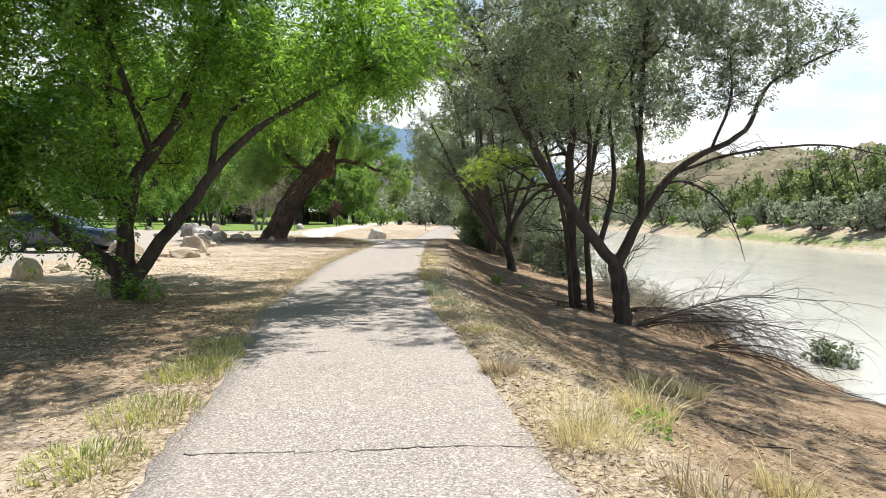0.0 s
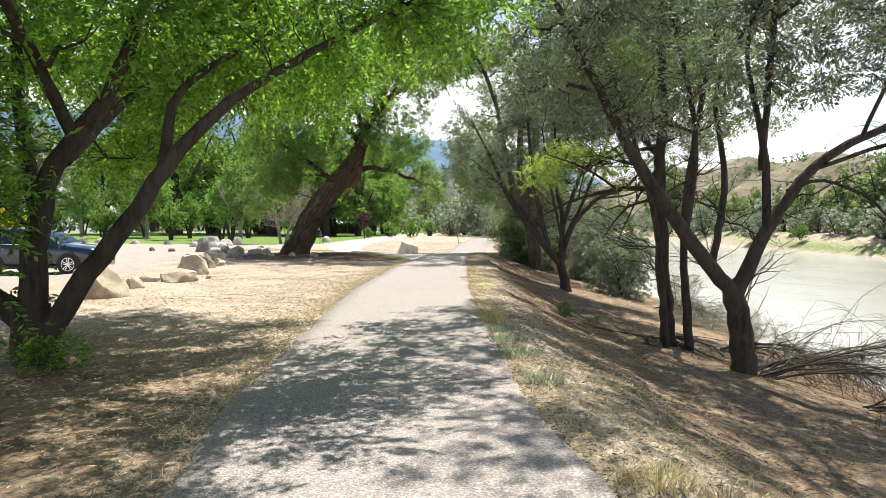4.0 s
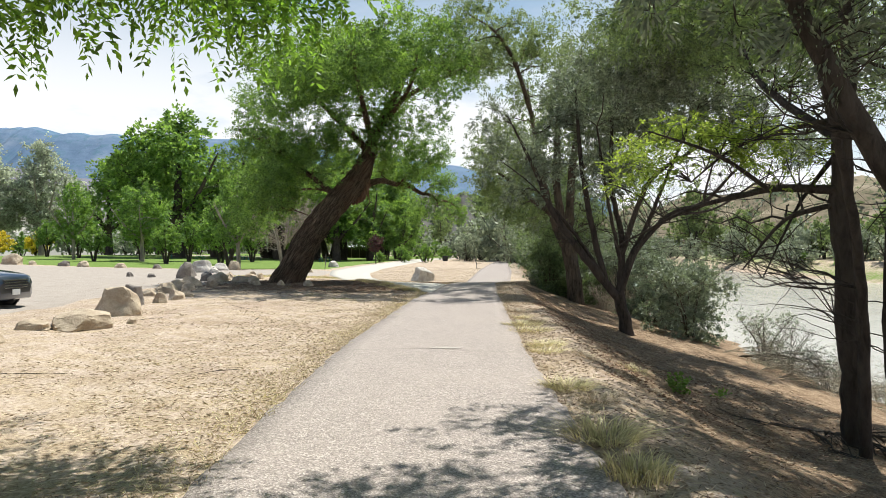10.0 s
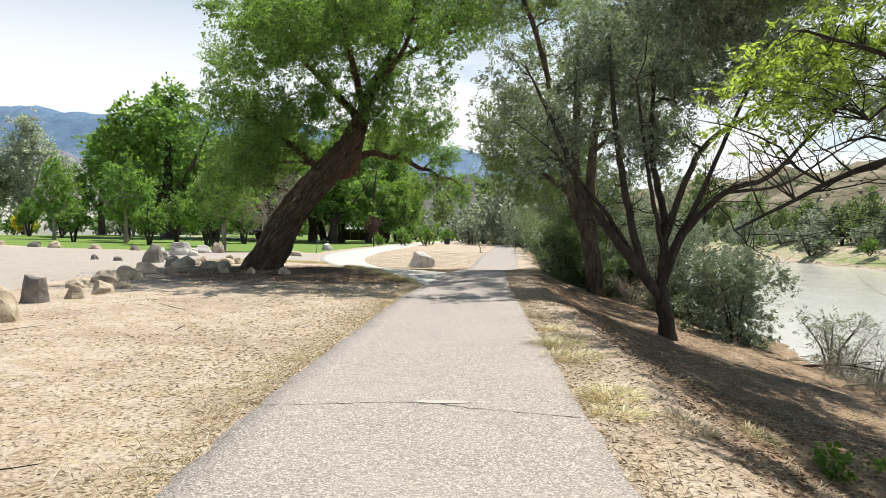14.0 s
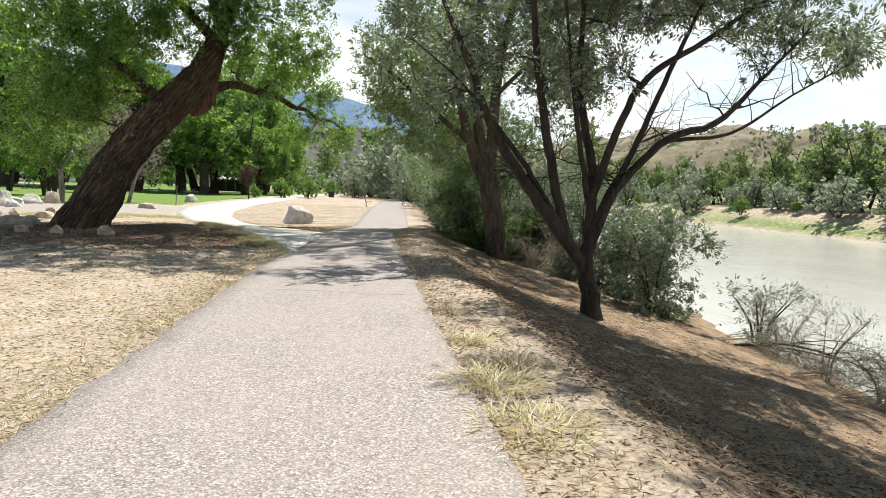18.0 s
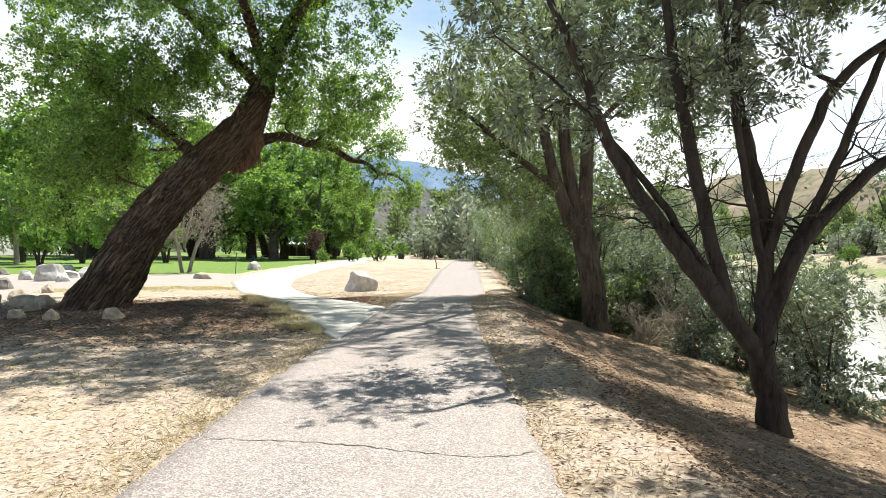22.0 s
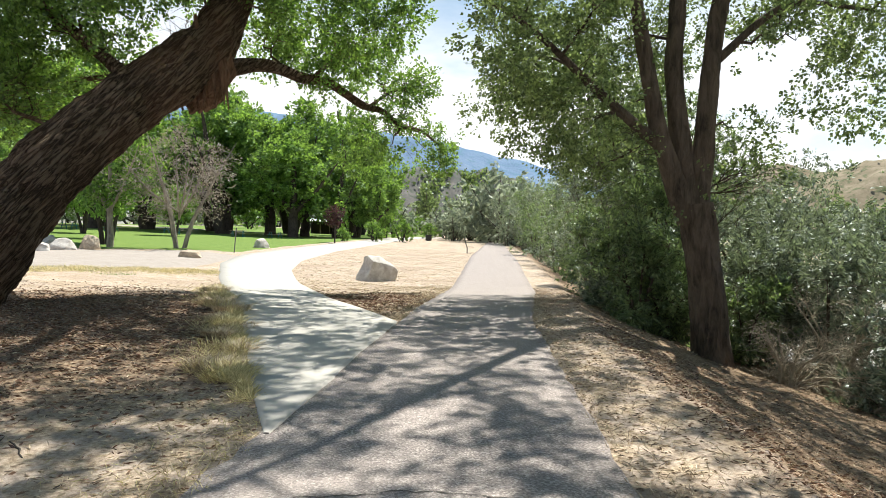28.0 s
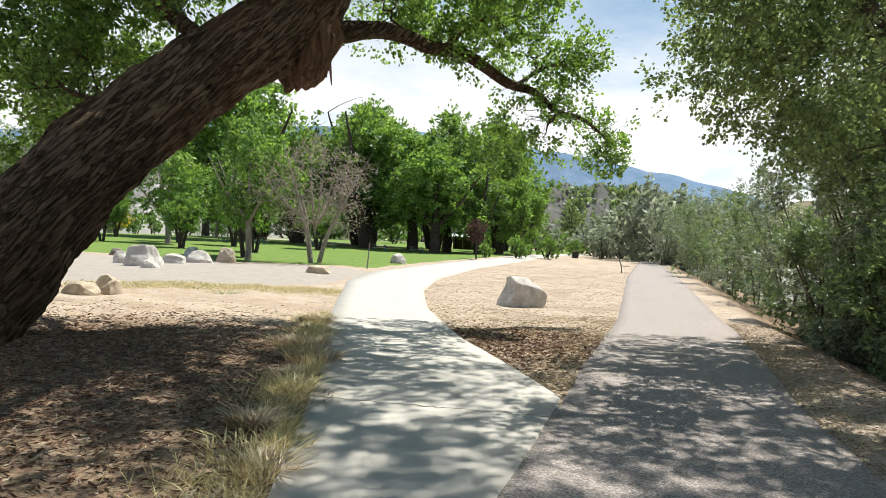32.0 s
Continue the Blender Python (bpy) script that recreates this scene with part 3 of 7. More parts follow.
def build_ground():
    xs, ys = axis(-14, 13, 0.17, -2500, 2500), axis(1, 62, 0.2, -1500, 3500)
    X, Y = np.meshgrid(xs, ys)
    Z = land(X, Y) + bumps(X, Y) * (np.abs(X) < 60)
    k = len(xs)
    i, j = np.meshgrid(np.arange(len(ys) - 1), np.arange(k - 1), indexing="ij")
    q = np.stack([i * k + j, i * k + j + 1, (i + 1) * k + j + 1, (i + 1) * k + j], -1).reshape(-1, 4)
    me = mesh_from("ground", np.stack([X, Y, Z], -1).reshape(-1, 3), q, EARTH, True)
    # zones: red gravel lot, green lawn, blue shaded litter of the bank and painted locust shade
    edge = np.interp(Y, [-20, 15, 29, 34, 44, 50, 57, 62, 70], [-12.5, -12.5, -12.8, -14.5, -15, -16.2, -12.8, -13.2, -14])
    lawn_edge = np.interp(-X, [10, 14, 17, 22, 30, 36, 60, 120], [66, 67, 69, 68, 67, 66, 72, 80])
    lot = ease(0, 1.0, edge - X) * ease(0.6, -0.6, Y - lawn_edge + 1.5)
    drive = ease(132, 134, Y) * ease(142, 140, Y) * (X < -40)
    lot = np.maximum(lot, drive)
    strip = np.interp(Y, C_Y, C_X) - np.interp(Y, C_Y, C_W) / 2 - 1.0
    lawn = (1 - drive) * ease(-0.5, 0.8, Y - lawn_edge) * ease(0.5, -0.5, X - strip) * (Y < 230)
    farveg = ease(46.4, 47.6, X) * (0.46 + 0.10 * np.sin(X * 0.7 + Y * 0.05))
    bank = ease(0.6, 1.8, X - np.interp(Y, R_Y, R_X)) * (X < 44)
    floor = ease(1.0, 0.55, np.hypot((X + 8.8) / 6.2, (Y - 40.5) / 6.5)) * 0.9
    # The bank's litter colour darkens this ellipse for the locust's cast shade.
    locust_shade = ease(1.0, 0.5, np.hypot((X + 6.4) / 5.2, (Y - 8.6) / 7.6))
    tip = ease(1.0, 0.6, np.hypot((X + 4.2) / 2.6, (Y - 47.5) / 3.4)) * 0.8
    bank = np.maximum.reduce([bank, floor, locust_shade, tip])
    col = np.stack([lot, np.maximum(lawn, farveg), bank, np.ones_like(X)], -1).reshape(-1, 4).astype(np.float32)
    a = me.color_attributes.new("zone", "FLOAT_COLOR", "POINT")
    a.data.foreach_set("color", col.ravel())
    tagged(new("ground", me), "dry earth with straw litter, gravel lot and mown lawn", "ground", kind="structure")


def ribbon(left, right, ys, lift, depth=0.12, cols=10, rag=0.05, seed=1):
    """A slab that lies between two lines over the land, with ragged edges."""
    rng = np.random.default_rng(seed)
    v = []
    for n, y in enumerate(ys):
        a, b = left(y) + rng.normal(0, rag), right(y) + rng.normal(0, rag)
        x = np.linspace(a, b, cols)
        z = land(x, np.full(cols, y)) * 1.0 + lift
        v += [(a - 0.02, y, land(a, y) - depth)] + list(zip(x, np.full(cols, y), z)) + [(b + 0.02, y, land(b, y) - depth)]
    k, m = cols + 2, len(ys)
    i, j = np.meshgrid(np.arange(m - 1), np.arange(k - 1), indexing="ij")
    q = np.stack([i * k + j, i * k + j + 1, (i + 1) * k + j + 1, (i + 1) * k + j], -1).reshape(-1, 4)
    return np.array(v, float), q


build_ground()

# ---- paths, water, distance ----
ys = np.concatenate([np.arange(-40, 0, 1.0), np.arange(0, 62, 0.25), np.arange(62, 200, 1.5)])
v, q = ribbon(lambda y: np.interp(y, L_Y, L_X), lambda y: np.interp(y, R_Y, R_X), ys, 0.022, rag=0.018, seed=3)
path = tagged(new("path", mesh_from("path", v, q, ASPHALT)), "worn pale grey asphalt footpath with ragged edges", "path", kind="structure")
ys = np.concatenate([np.arange(36.3, 62, 0.25), np.arange(62, 190, 1.5)])
v, q = ribbon(lambda y: np.interp(y, C_Y, C_X) - np.interp(y, C_Y, C_W) / 2, lambda y: np.interp(y, C_Y, C_X) + np.interp(y, C_Y, C_W) / 2, ys, 0.034, rag=0.004, cols=6, seed=4)
side_path = tagged(new("pavement", mesh_from("pavement", v, q, CONCRETE)), "pale concrete side path that branches off the asphalt", "pavement", kind="structure")


def crack(points, width, parent, lift, seed):
    """A thin crooked crack across a path."""
    rng = np.random.default_rng(seed)
    p = smooth_path([(x, y, 0, width) for x, y in points], 0.06)
    p[:, :2] += rng.normal(0, 0.014, (len(p), 2))
    wd = p[:, 3] * rng.uniform(0.3, 1.3, len(p))
    d = np.gradient(p[:, :2], axis=0)
    n = np.stack([-d[:, 1], d[:, 0]], 1) / (np.linalg.norm(d, axis=1)[:, None] + 1e-9)
    a, b = p[:, :2] + n * wd[:, None], p[:, :2] - n * wd[:, None]
    z = land(p[:, 0], p[:, 1]) + lift
    vv = np.vstack([np.column_stack([a, z]), np.column_stack([b, z])])
    m = len(p)
    i = np.arange(m - 1)
    under(new("crack", mesh_from("crack", vv, np.stack([i, i + 1, i + 1 + m, i + m], 1), CRACK)), parent)


crack([(-1.7, 4.15), (-0.6, 4.2), (0.1, 4.27), (0.66, 4.22)], 0.007, path, 0.026, 1)
crack([(-3.8, 21.5), (-2.4, 21.7), (-1.6, 21.5), (-0.8, 21.3)], 0.006, path, 0.026, 2)
crack([(-3.7, 30.2), (-2.6, 30.0), (-1.4, 29.6), (-0.9, 29.7)], 0.007, path, 0.026, 3)
crack([(-3.4, 35.0), (-2.2, 35.3), (-1.0, 35.0)], 0.007, path, 0.026, 4)
crack([(-2.9, 11.3), (-1.4, 11.5), (-0.3, 11.3)], 0.008, path, 0.026, 6)
for k, (ya, yb) in enumerate(((41.6, 41.7), (44.9, 44.2), (48.2, 47.1), (51.4, 50.2), (54.6, 53.4), (58.2, 57.4))):
    xa = np.interp(ya, C_Y, C_X) - np.interp(ya, C_Y, C_W) / 2
    xb = np.interp(yb, C_Y, C_X) + np.interp(yb, C_Y, C_W) / 2
    crack([(xa, ya), ((xa + xb) / 2, (ya + yb) / 2), (xb, yb)], 0.007, side_path, 0.038, 20 + k)
patch_bm = bmesh.new()
bmesh.ops.create_circle(patch_bm, cap_ends=True, segments=14, radius=1, matrix=pose(-2.05, 21.75, 0.027) @ Matrix.Diagonal((0.27, 0.06, 1, 1)))
part("patch", patch_bm, plain_mat("scuffed_asphalt", (0.36, 0.32, 0.29), (0.46, 0.42, 0.38), 20, 0.9), path, "pale scuffed patch")


def water_mat():
    k = Nodes("river_water", 0.16, spec=0.5)
    n1, n2 = k.noise(0.25, 4, 0.6, k.scaled((1.0, 0.35, 1))), k.noise(2.2, 5, 0.6, k.scaled((1.0, 0.5, 1)))
    k.colour(k.mix(n1, (0.40, 0.375, 0.335), (0.54, 0.51, 0.46))).bump(k.mix(0.5, n2, n1), 0.5, 0.09)
    return k.m


wbm = bmesh.new()
bmesh.ops.create_grid(wbm, x_segments=8, y_segments=60, size=1, matrix=pose(29, 400, WATER) @ Matrix.Diagonal((25, 1400, 1, 1)))
wob = part("water", wbm, water_mat(), None)
tagged(wob, "wide silty river, pale brown in the sun", "river", kind="structure")


def hill_mat(name, stops, patches, scale):
    k = Nodes(name, 0.95, spec=0.1)
    n1, n2 = k.noise(scale, 7, 0.62, k.scaled((1, 1, 2.2))), k.noise(scale * 4, 5, 0.65)
    c = k.ramp(n1, stops)
    c = k.mix(k.ramp(n2, [(0.52, 0.0), (0.62, 0.8)]), c, patches)
    k.colour(c).bump(n2, 0.6, 1.0 / scale * 0.05)
    return k.m


def hill(name, line, depth, base, mat, label, seed, rough=0.08, seg=90, rows=14, ribs=1.0):
    """A range of hills: a ridge line (x, y, height) with slopes that fall to both sides and eroded ribs."""
    rng = np.random.default_rng(seed)
    p = np.array(line, float)
    s = np.linspace(0, len(p) - 1, seg)
    L = np.stack([np.interp(s, np.arange(len(p)), p[:, k]) for k in range(3)], 1)
    d = np.gradient(L[:, :2], axis=0)
    n = np.stack([d[:, 1], -d[:, 0]], 1)
    n /= np.linalg.norm(n, axis=1)[:, None]
    ph = rng.uniform(0, 6, 5)
    vv = []
    for r in range(-rows, rows + 1):
        t = r / rows
        fall = (1 - abs(t)) ** 1.25 if name != "mesa" else np.clip((1 - abs(t)) * 1.35, 0, 1) ** 1.15
        rib = ribs * (np.sin(s * 9 + ph[0] + t * 2) * 0.10 + np.sin(s * 21 + ph[1] - t * 3) * 0.06 + np.sin(s * 47 + ph[2]) * 0.03) * (1 - fall) * fall * 3
        z = base + (L[:, 2] - base) * np.clip(fall + rib, 0, 1.2) * (1 + rough * 0.4 * np.sin(s * 13 + ph[3]) * fall) + rng.normal(0, rough * 0.06, seg) * (L[:, 2] - base)
        vv.append(np.column_stack([L[:, 0] + n[:, 0] * depth * t, L[:, 1] + n[:, 1] * depth * t, z]))
    vv = np.vstack(vv)
    k = seg
    i, j = np.meshgrid(np.arange(2 * rows), np.arange(k - 1), indexing="ij")
    qq = np.stack([i * k + j, i * k + j + 1, (i + 1) * k + j + 1, (i + 1) * k + j], -1).reshape(-1, 4)
    tagged(new(name, mesh_from(name, vv, qq, mat, True)), label, "hill", kind="structure")


def strata_mat():
    """Dry badland slopes in level bands of mauve, rust and pale clay."""
    k = Nodes("foothill", 0.95, spec=0.1)
    sep = k.n.new("ShaderNodeSeparateXYZ")
    k.l.new(k.co, sep.inputs["Vector"])
    wob, fine = k.noise(0.012, 6, 0.6), k.noise(0.06, 6, 0.65)
    lvl = k.n.new("ShaderNodeMath")
    lvl.operation = "MULTIPLY_ADD"
    lvl.inputs[1].default_value = 1 / 170
    k.l.new(sep.outputs["Z"], lvl.inputs[0])
    k.l.new(k.mix(0.5, k.ramp(wob, [(0.3, 0.0), (0.7, 0.22)]), k.ramp(fine, [(0.3, 0.0), (0.7, 0.5)])), lvl.inputs[2])
    c = k.ramp(lvl.outputs[0], [(0.2, (0.27, 0.26, 0.23)), (0.42, (0.46, 0.43, 0.40)), (0.55, (0.27, 0.235, 0.235)), (0.68, (0.44, 0.41, 0.40)), (0.80, (0.22, 0.18, 0.20)), (0.95, (0.17, 0.165, 0.22))])
    c = k.mix(k.ramp(fine, [(0.5, 0.0), (0.66, 0.55)]), c, (0.15, 0.16, 0.14))
    k.colour(c).bump(fine, 0.6, 1.5)
    return k.m


# Distance haze is put into the mesa's own colour as blue-grey.
MESA = hill_mat("haze_blue_mesa", [(0.3, (0.10, 0.17, 0.27)), (0.55, (0.15, 0.22, 0.33)), (0.75, (0.24, 0.29, 0.37))], (0.10, 0.19, 0.26), 0.008)
FOOT = strata_mat()
SCRUB = hill_mat("scrub_hill", [(0.3, (0.14, 0.115, 0.075)), (0.55, (0.25, 0.205, 0.145)), (0.75, (0.38, 0.32, 0.24))], (0.10, 0.115, 0.06), 0.09)
DARKHILL = hill_mat("dark_hill", [(0.3, (0.085, 0.085, 0.085)), (0.6, (0.16, 0.15, 0.14)), (0.8, (0.25, 0.23, 0.21))], (0.075, 0.10, 0.07), 0.05)
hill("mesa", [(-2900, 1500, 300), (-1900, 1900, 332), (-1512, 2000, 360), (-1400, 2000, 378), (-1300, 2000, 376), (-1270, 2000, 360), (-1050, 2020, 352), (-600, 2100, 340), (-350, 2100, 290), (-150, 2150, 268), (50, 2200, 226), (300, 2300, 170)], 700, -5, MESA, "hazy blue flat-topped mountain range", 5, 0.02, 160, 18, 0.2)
hill("foothills", [(-1900, 800, 130), (-1100, 1050, 168), (-760, 1150, 152), (-500, 1250, 120), (-250, 1300, 60)], 320, -2, FOOT, "dry mauve foothills below the mountain", 6, 0.12, 120, 12, 1.4)
hill("wooded_slope", [(-230, 560, 20), (-120, 540, 38), (-40, 520, 46), (10, 520, 45), (60, 560, 30), (120, 600, 24)], 90, -2, DARKHILL, "dark brushy slope ahead", 7, 0.15, 90, 12, 1.2)
hill("river_bluff", [(40, 620, 18), (80, 430, 26), (110, 300, 28), (140, 225, 24), (175, 215, 23), (210, 150, 24), (240, 60, 26), (260, -60, 24)], 62, 0, SCRUB, "tan scrub-dotted bluff beyond the river", 8, 0.18, 160, 14, 1.6)


# ---- boulders ----
def boulder(x, y, sx, sy, sz, mat, label, seed, group="boulders round the lot", turn=None, sink=0.2):
    """A weathered rock: a ball cut by random planes, then roughened."""
    rng = np.random.default_rng(seed)
    bm = bmesh.new()
    bmesh.ops.create_icosphere(bm, subdivisions=4, radius=1)
    cuts = [(unit(rng.normal(size=3) * np.array([1, 1, 0]) + np.array([0, 0, abs(rng.normal(0.1, 0.7))])), rng.uniform(0.64, 0.92)) for _ in range(11)]
    for vert in bm.verts:
        c = np.array(vert.co)
        c = np.sign(c) * np.abs(c) ** 0.94
        if c[2] < 0:
            c[:2] *= min(1.7, 1 / max(0.3, math.sqrt(max(0.0, 1 - c[2] ** 2))))
        for n, d in cuts:
            over = c @ n - d
            if over > 0:
                c = c - n * over * 0.97
        k = 1 + 0.16 * noise.noise(Vector(c) * 1.3 + Vector((seed, 0, 0))) + 0.05 * noise.noise(Vector(c) * 6 + Vector((0, seed, 0))) + 0.012 * noise.noise(Vector(c) * 17)
        vert.co = (c[0] * sx * k, c[1] * sy * k, c[2] * sz * k)
    lo, hi = min(vv.co.z for vv in bm.verts), max(vv.co.z for vv in bm.verts)
    for vert in bm.verts:
        k = 1.06 - 0.06 * min(1, (vert.co.z - lo) / (hi - lo) / 0.8)
        vert.co.x, vert.co.y = vert.co.x * k, vert.co.y * k
    wx, wy = (max(vv.co[a] for vv in bm.verts) - min(vv.co[a] for vv in bm.verts) for a in (0, 1))
    f = 1.9 * sz / (hi - lo)
    for vert in bm.verts:
        vert.co.x *= 1.9 * sx / wx
        vert.co.y *= 1.9 * sy / wy
        vert.co.z = (vert.co.z - lo) * f - sink * 2 * sz
    bm.normal_update()
    for edge in bm.edges:
        edge.smooth = edge.calc_face_angle(0.0) < 0.42
    ob = part("boulder", bm, mat, None, label, smooth=True)
    tagged(ob, label, "boulder", group)
    ob.matrix_world = pose(x, y, ground_z(x, y), 0, 0, rng.uniform(0, 360) if turn is None else turn)
    return ob


TAN_ROCKS = ((-9.35, 19.4, 1.36, 0.88), (-9.5, 21.3, 0.56, 0.32), (-9.95, 23.0, 0.62, 0.2), (-9.4, 23.7, 1.35, 0.36), (-10.0, 25.9, 1.2, 0.68), (-10.9, 29.7, 0.44, 0.32), (-11.05, 31.0, 0.62, 0.32), (-11.5, 32.7, 0.42, 0.2),
             (-13.4, 35.0, 1.1, 0.36), (-12.9, 35.8, 0.6, 0.3), (-14.0, 37.3, 0.85, 0.38), (-14.4, 39.3, 1.05, 0.44), (-13.6, 39.7, 0.5, 0.3), (-12.6, 32.4, 0.7, 0.26), (-12.0, 33.6, 0.5, 0.24), (-9.65, 15.1, 0.68, 0.5), (-10.0, 17.2, 0.5, 0.22), (-9.7, 18.2, 0.28, 0.13), (-9.9, 16.6, 0.24, 0.12))
for n, (x, y, wide, high) in enumerate(TAN_ROCKS):
    boulder(x, y, wide / 1.9, wide / 2.3, high / 1.5, STONE_TAN, "tan sandstone boulder lying at the edge of the gravel", n + 1)
for n, (x, y, wide, high) in enumerate(((-11.25, 28.9, 0.62, 0.6), (-18.9, 48.4, 1.3, 0.98), (-24.3, 51.9, 0.5, 0.32), (-22.4, 51.1, 0.56, 0.26), (-16.0, 44.6, 0.9, 0.5), (-20.6, 52.6, 0.9, 0.5))):
    boulder(x, y, wide / 1.9, wide / 2.2, high / 1.5, STONE_DARK, "dark grey boulder on the gravel lot", n + 20)
for n, (x, y, wide, high) in enumerate(((-14.8, 43.1, 1.1, 0.52), (-13.7, 43.6, 1.0, 0.34), (-12.9, 43.0, 0.7, 0.3), (-16.6, 49.2, 0.56, 0.34), (-15.4, 45.6, 0.7, 0.36), (-12.4, 41.6, 0.5, 0.24), (-10.2, 38.8, 0.36, 0.24), (-9.15, 39.4, 0.52, 0.26), (-11.6, 39.8, 0.4, 0.2), (-14.75, 49.2, 0.62, 0.34), (-15.4, 49.7, 0.7, 0.4), (-15.1, 48.6, 0.85, 0.32))):
    boulder(x, y, wide / 1.9, wide / 2.3, high / 1.5, STONE_TAN, "brown rock among roots at the foot of the leaning tree", n + 30, "rocks at the tree")
for n, (x, y, wide, high) in enumerate(((-23.2, 60.5, 1.6, 0.98), (-24.1, 63.7, 1.4, 0.5), (-23.9, 65.4, 1.55, 0.64), (-25.2, 61.4, 1.0, 0.6), (-21.6, 58.8, 0.9, 0.4), (-28.6, 71.3, 1.4, 0.54))):
    boulder(x, y, wide / 1.9, wide / 2.3, high / 1.5, STONE_PALE, "pale lichen-stained boulder at the lot's far side", n + 50)
for n, (x, y) in enumerate(((-10.3, 17.4), (-8.3, 16.2), (-10.6, 21.8), (-8.8, 24.4))):
    boulder(x, y, 0.13, 0.11, 0.08, STONE_TAN, "small tan stone half sunk in dry ground", n + 60)
boulder(-5.95, 58.4, 0.94, 0.72, 0.68, STONE_PALE, "white and rust boulder in the dry grass between the paths", 77, turn=20)
boulder(-23.3, 66.9, 0.56, 0.5, 0.54, STONE_TAN, "rounded brown boulder by the lawn", 78)
boulder(-15.6, 62.3, 0.64, 0.42, 0.26, STONE_TAN, "low brown rock at the foot of the bare tree", 79)
boulder(-16.8, 76.8, 0.6, 0.48, 0.45, STONE_PALE, "pale boulder standing on the lawn", 80)
for k in range(11):
    x = -30 - 2.9 * k + 0.8 * math.sin(k * 3)
    y = np.interp(-x, [10, 22, 30, 36, 60, 120], [66, 68, 67, 66, 72, 80]) - 0.5 + 0.4 * math.sin(k * 5)
    big = 1.2 if k == 5 else 0.45 + 0.22 * math.sin(k * 7) ** 2
    boulder(x, y, big, big * 0.7, big * 0.55, STONE_TAN if k % 3 else STONE_DARK, "brown boulder along the lawn's edge", 100 + k, "boulders along the lawn")

# ---- near trees ----
NEAR_LEFT = (-6.0, 12.3, 0.15)
tree("locust_tree", NEAR_LEFT,
     [[(-6.0, 12.3, -0.1, 0.30), (-6.02, 12.3, 0.25, 0.24), (-6.05, 12.3, 0.75, 0.22)],
      [(-6.05, 12.3, 0.5, 0.17), (-7.3, 12.2, 1.5, 0.13), (-8.0, 12.1, 2.2, 0.11), (-9, 12, 3.6, 0.07), (-9.6, 12, 5, 0.03)],
      [(-6.05, 12.3, 0.5, 0.18), (-5.8, 12.3, 2.2, 0.13), (-5.1, 12.5, 3.3, 0.10), (-4.6, 12.6, 4.6, 0.06), (-4, 13, 6, 0.03)],
      [(-5.9, 12.3, 1.6, 0.10), (-6.3, 12.6, 3.2, 0.08), (-6.6, 13, 5, 0.05), (-6.8, 13, 6.5, 0.03)],
      [(-5.6, 12.35, 2.5, 0.08), (-5.4, 14, 3.7, 0.06), (-5, 16, 4.3, 0.035), (-4.6, 17.6, 4.3, 0.015)],
      [(-5.5, 12.4, 2.8, 0.08), (-5.4, 10.6, 4.6, 0.05), (-5.2, 8.6, 5.8, 0.02)],
      [(-5.95, 12.25, 0.3, 0.14), (-4.8, 12.2, 1.7, 0.11), (-4.1, 12.2, 2.6, 0.09), (-3.2, 12.4, 3.4, 0.06), (-1.5, 12.8, 4.4, 0.03)],
      [(-4.3, 12.2, 2.4, 0.07), (-4.2, 12.6, 3.4, 0.05), (-3.4, 14.2, 4.6, 0.03)]],
     [(-6, 12.3, 5.6, 3.4, 3.4, 2.0), (-3.0, 12.6, 5.0, 2.2, 1.9, 0.9), (-1.3, 12.4, 4.8, 1.2, 1.8, 0.9), (-8.8, 12, 4.4, 2.5, 2.8, 1.8), (-8.8, 11.6, 2.3, 1.2, 1.2, 0.9),
      (-6.8, 11.3, 2.9, 1.3, 1.2, 0.7), (-5.0, 15.6, 4.6, 2.6, 2.2, 1.2), (-5.6, 8.8, 5.6, 3.0, 2.2, 1.4), (-8, 11.4, 1.4, 0.8, 0.7, 0.6), (-1.7, 14.7, 4.9, 1.7, 1.6, 0.9), (-1.0, 13.4, 5.4, 1.3, 1.3, 0.7),
      # The last three clumps, above view, are added to cast ground shade.
      (-5.5, 12.5, 8.0, 3.6, 3.6, 1.4), (-3.0, 10.2, 6.0, 2.4, 2.2, 1.2), (-4.2, 17.4, 4.6, 1.8, 1.2, 0.9), (-7.4, 17.0, 5.0, 2.2, 2.0, 1.1), (-6.4, 19.2, 6.4, 2.2, 1.6, 1.0), (-8.6, 8.6, 5.2, 2.2, 2.2, 1.2), (-5.0, 10.4, 6.6, 2.6, 2.2, 1.3), (-4.4, 15.4, 4.2, 1.8, 1.6, 0.7), (-6.2, 15.0, 3.0, 1.2, 1.2, 0.5), (-7.6, 11.4, 3.2, 2.0, 1.5, 0.9), (-9.2, 11.4, 2.9, 1.7, 1.5, 1.2), (-4.8, 11.8, 3.6, 1.0, 0.9, 0.4), (-8.3, 11.0, 2.0, 1.1, 0.9, 0.8), (-6.6, 11.4, 1.35, 0.9, 0.7, 0.5), (-6.1, 11.4, 2.1, 0.8, 0.7, 0.5), (-4.6, 7.6, 6.2, 2.2, 1.8, 1.0), (-6.8, 6.8, 6.2, 2.2, 1.8, 1.0), (-3.0, 7.4, 6.6, 1.6, 1.5, 0.8)],
     (BARK_DARK, LEAF_LOCUST), "many-stemmed green tree with feathery leaves beside the path", "tree", 11, boughs=130, twigs=1950, per=14, leaf=(0.108, 0.04), frond=0.30, spread=0.24, droop=0.3)
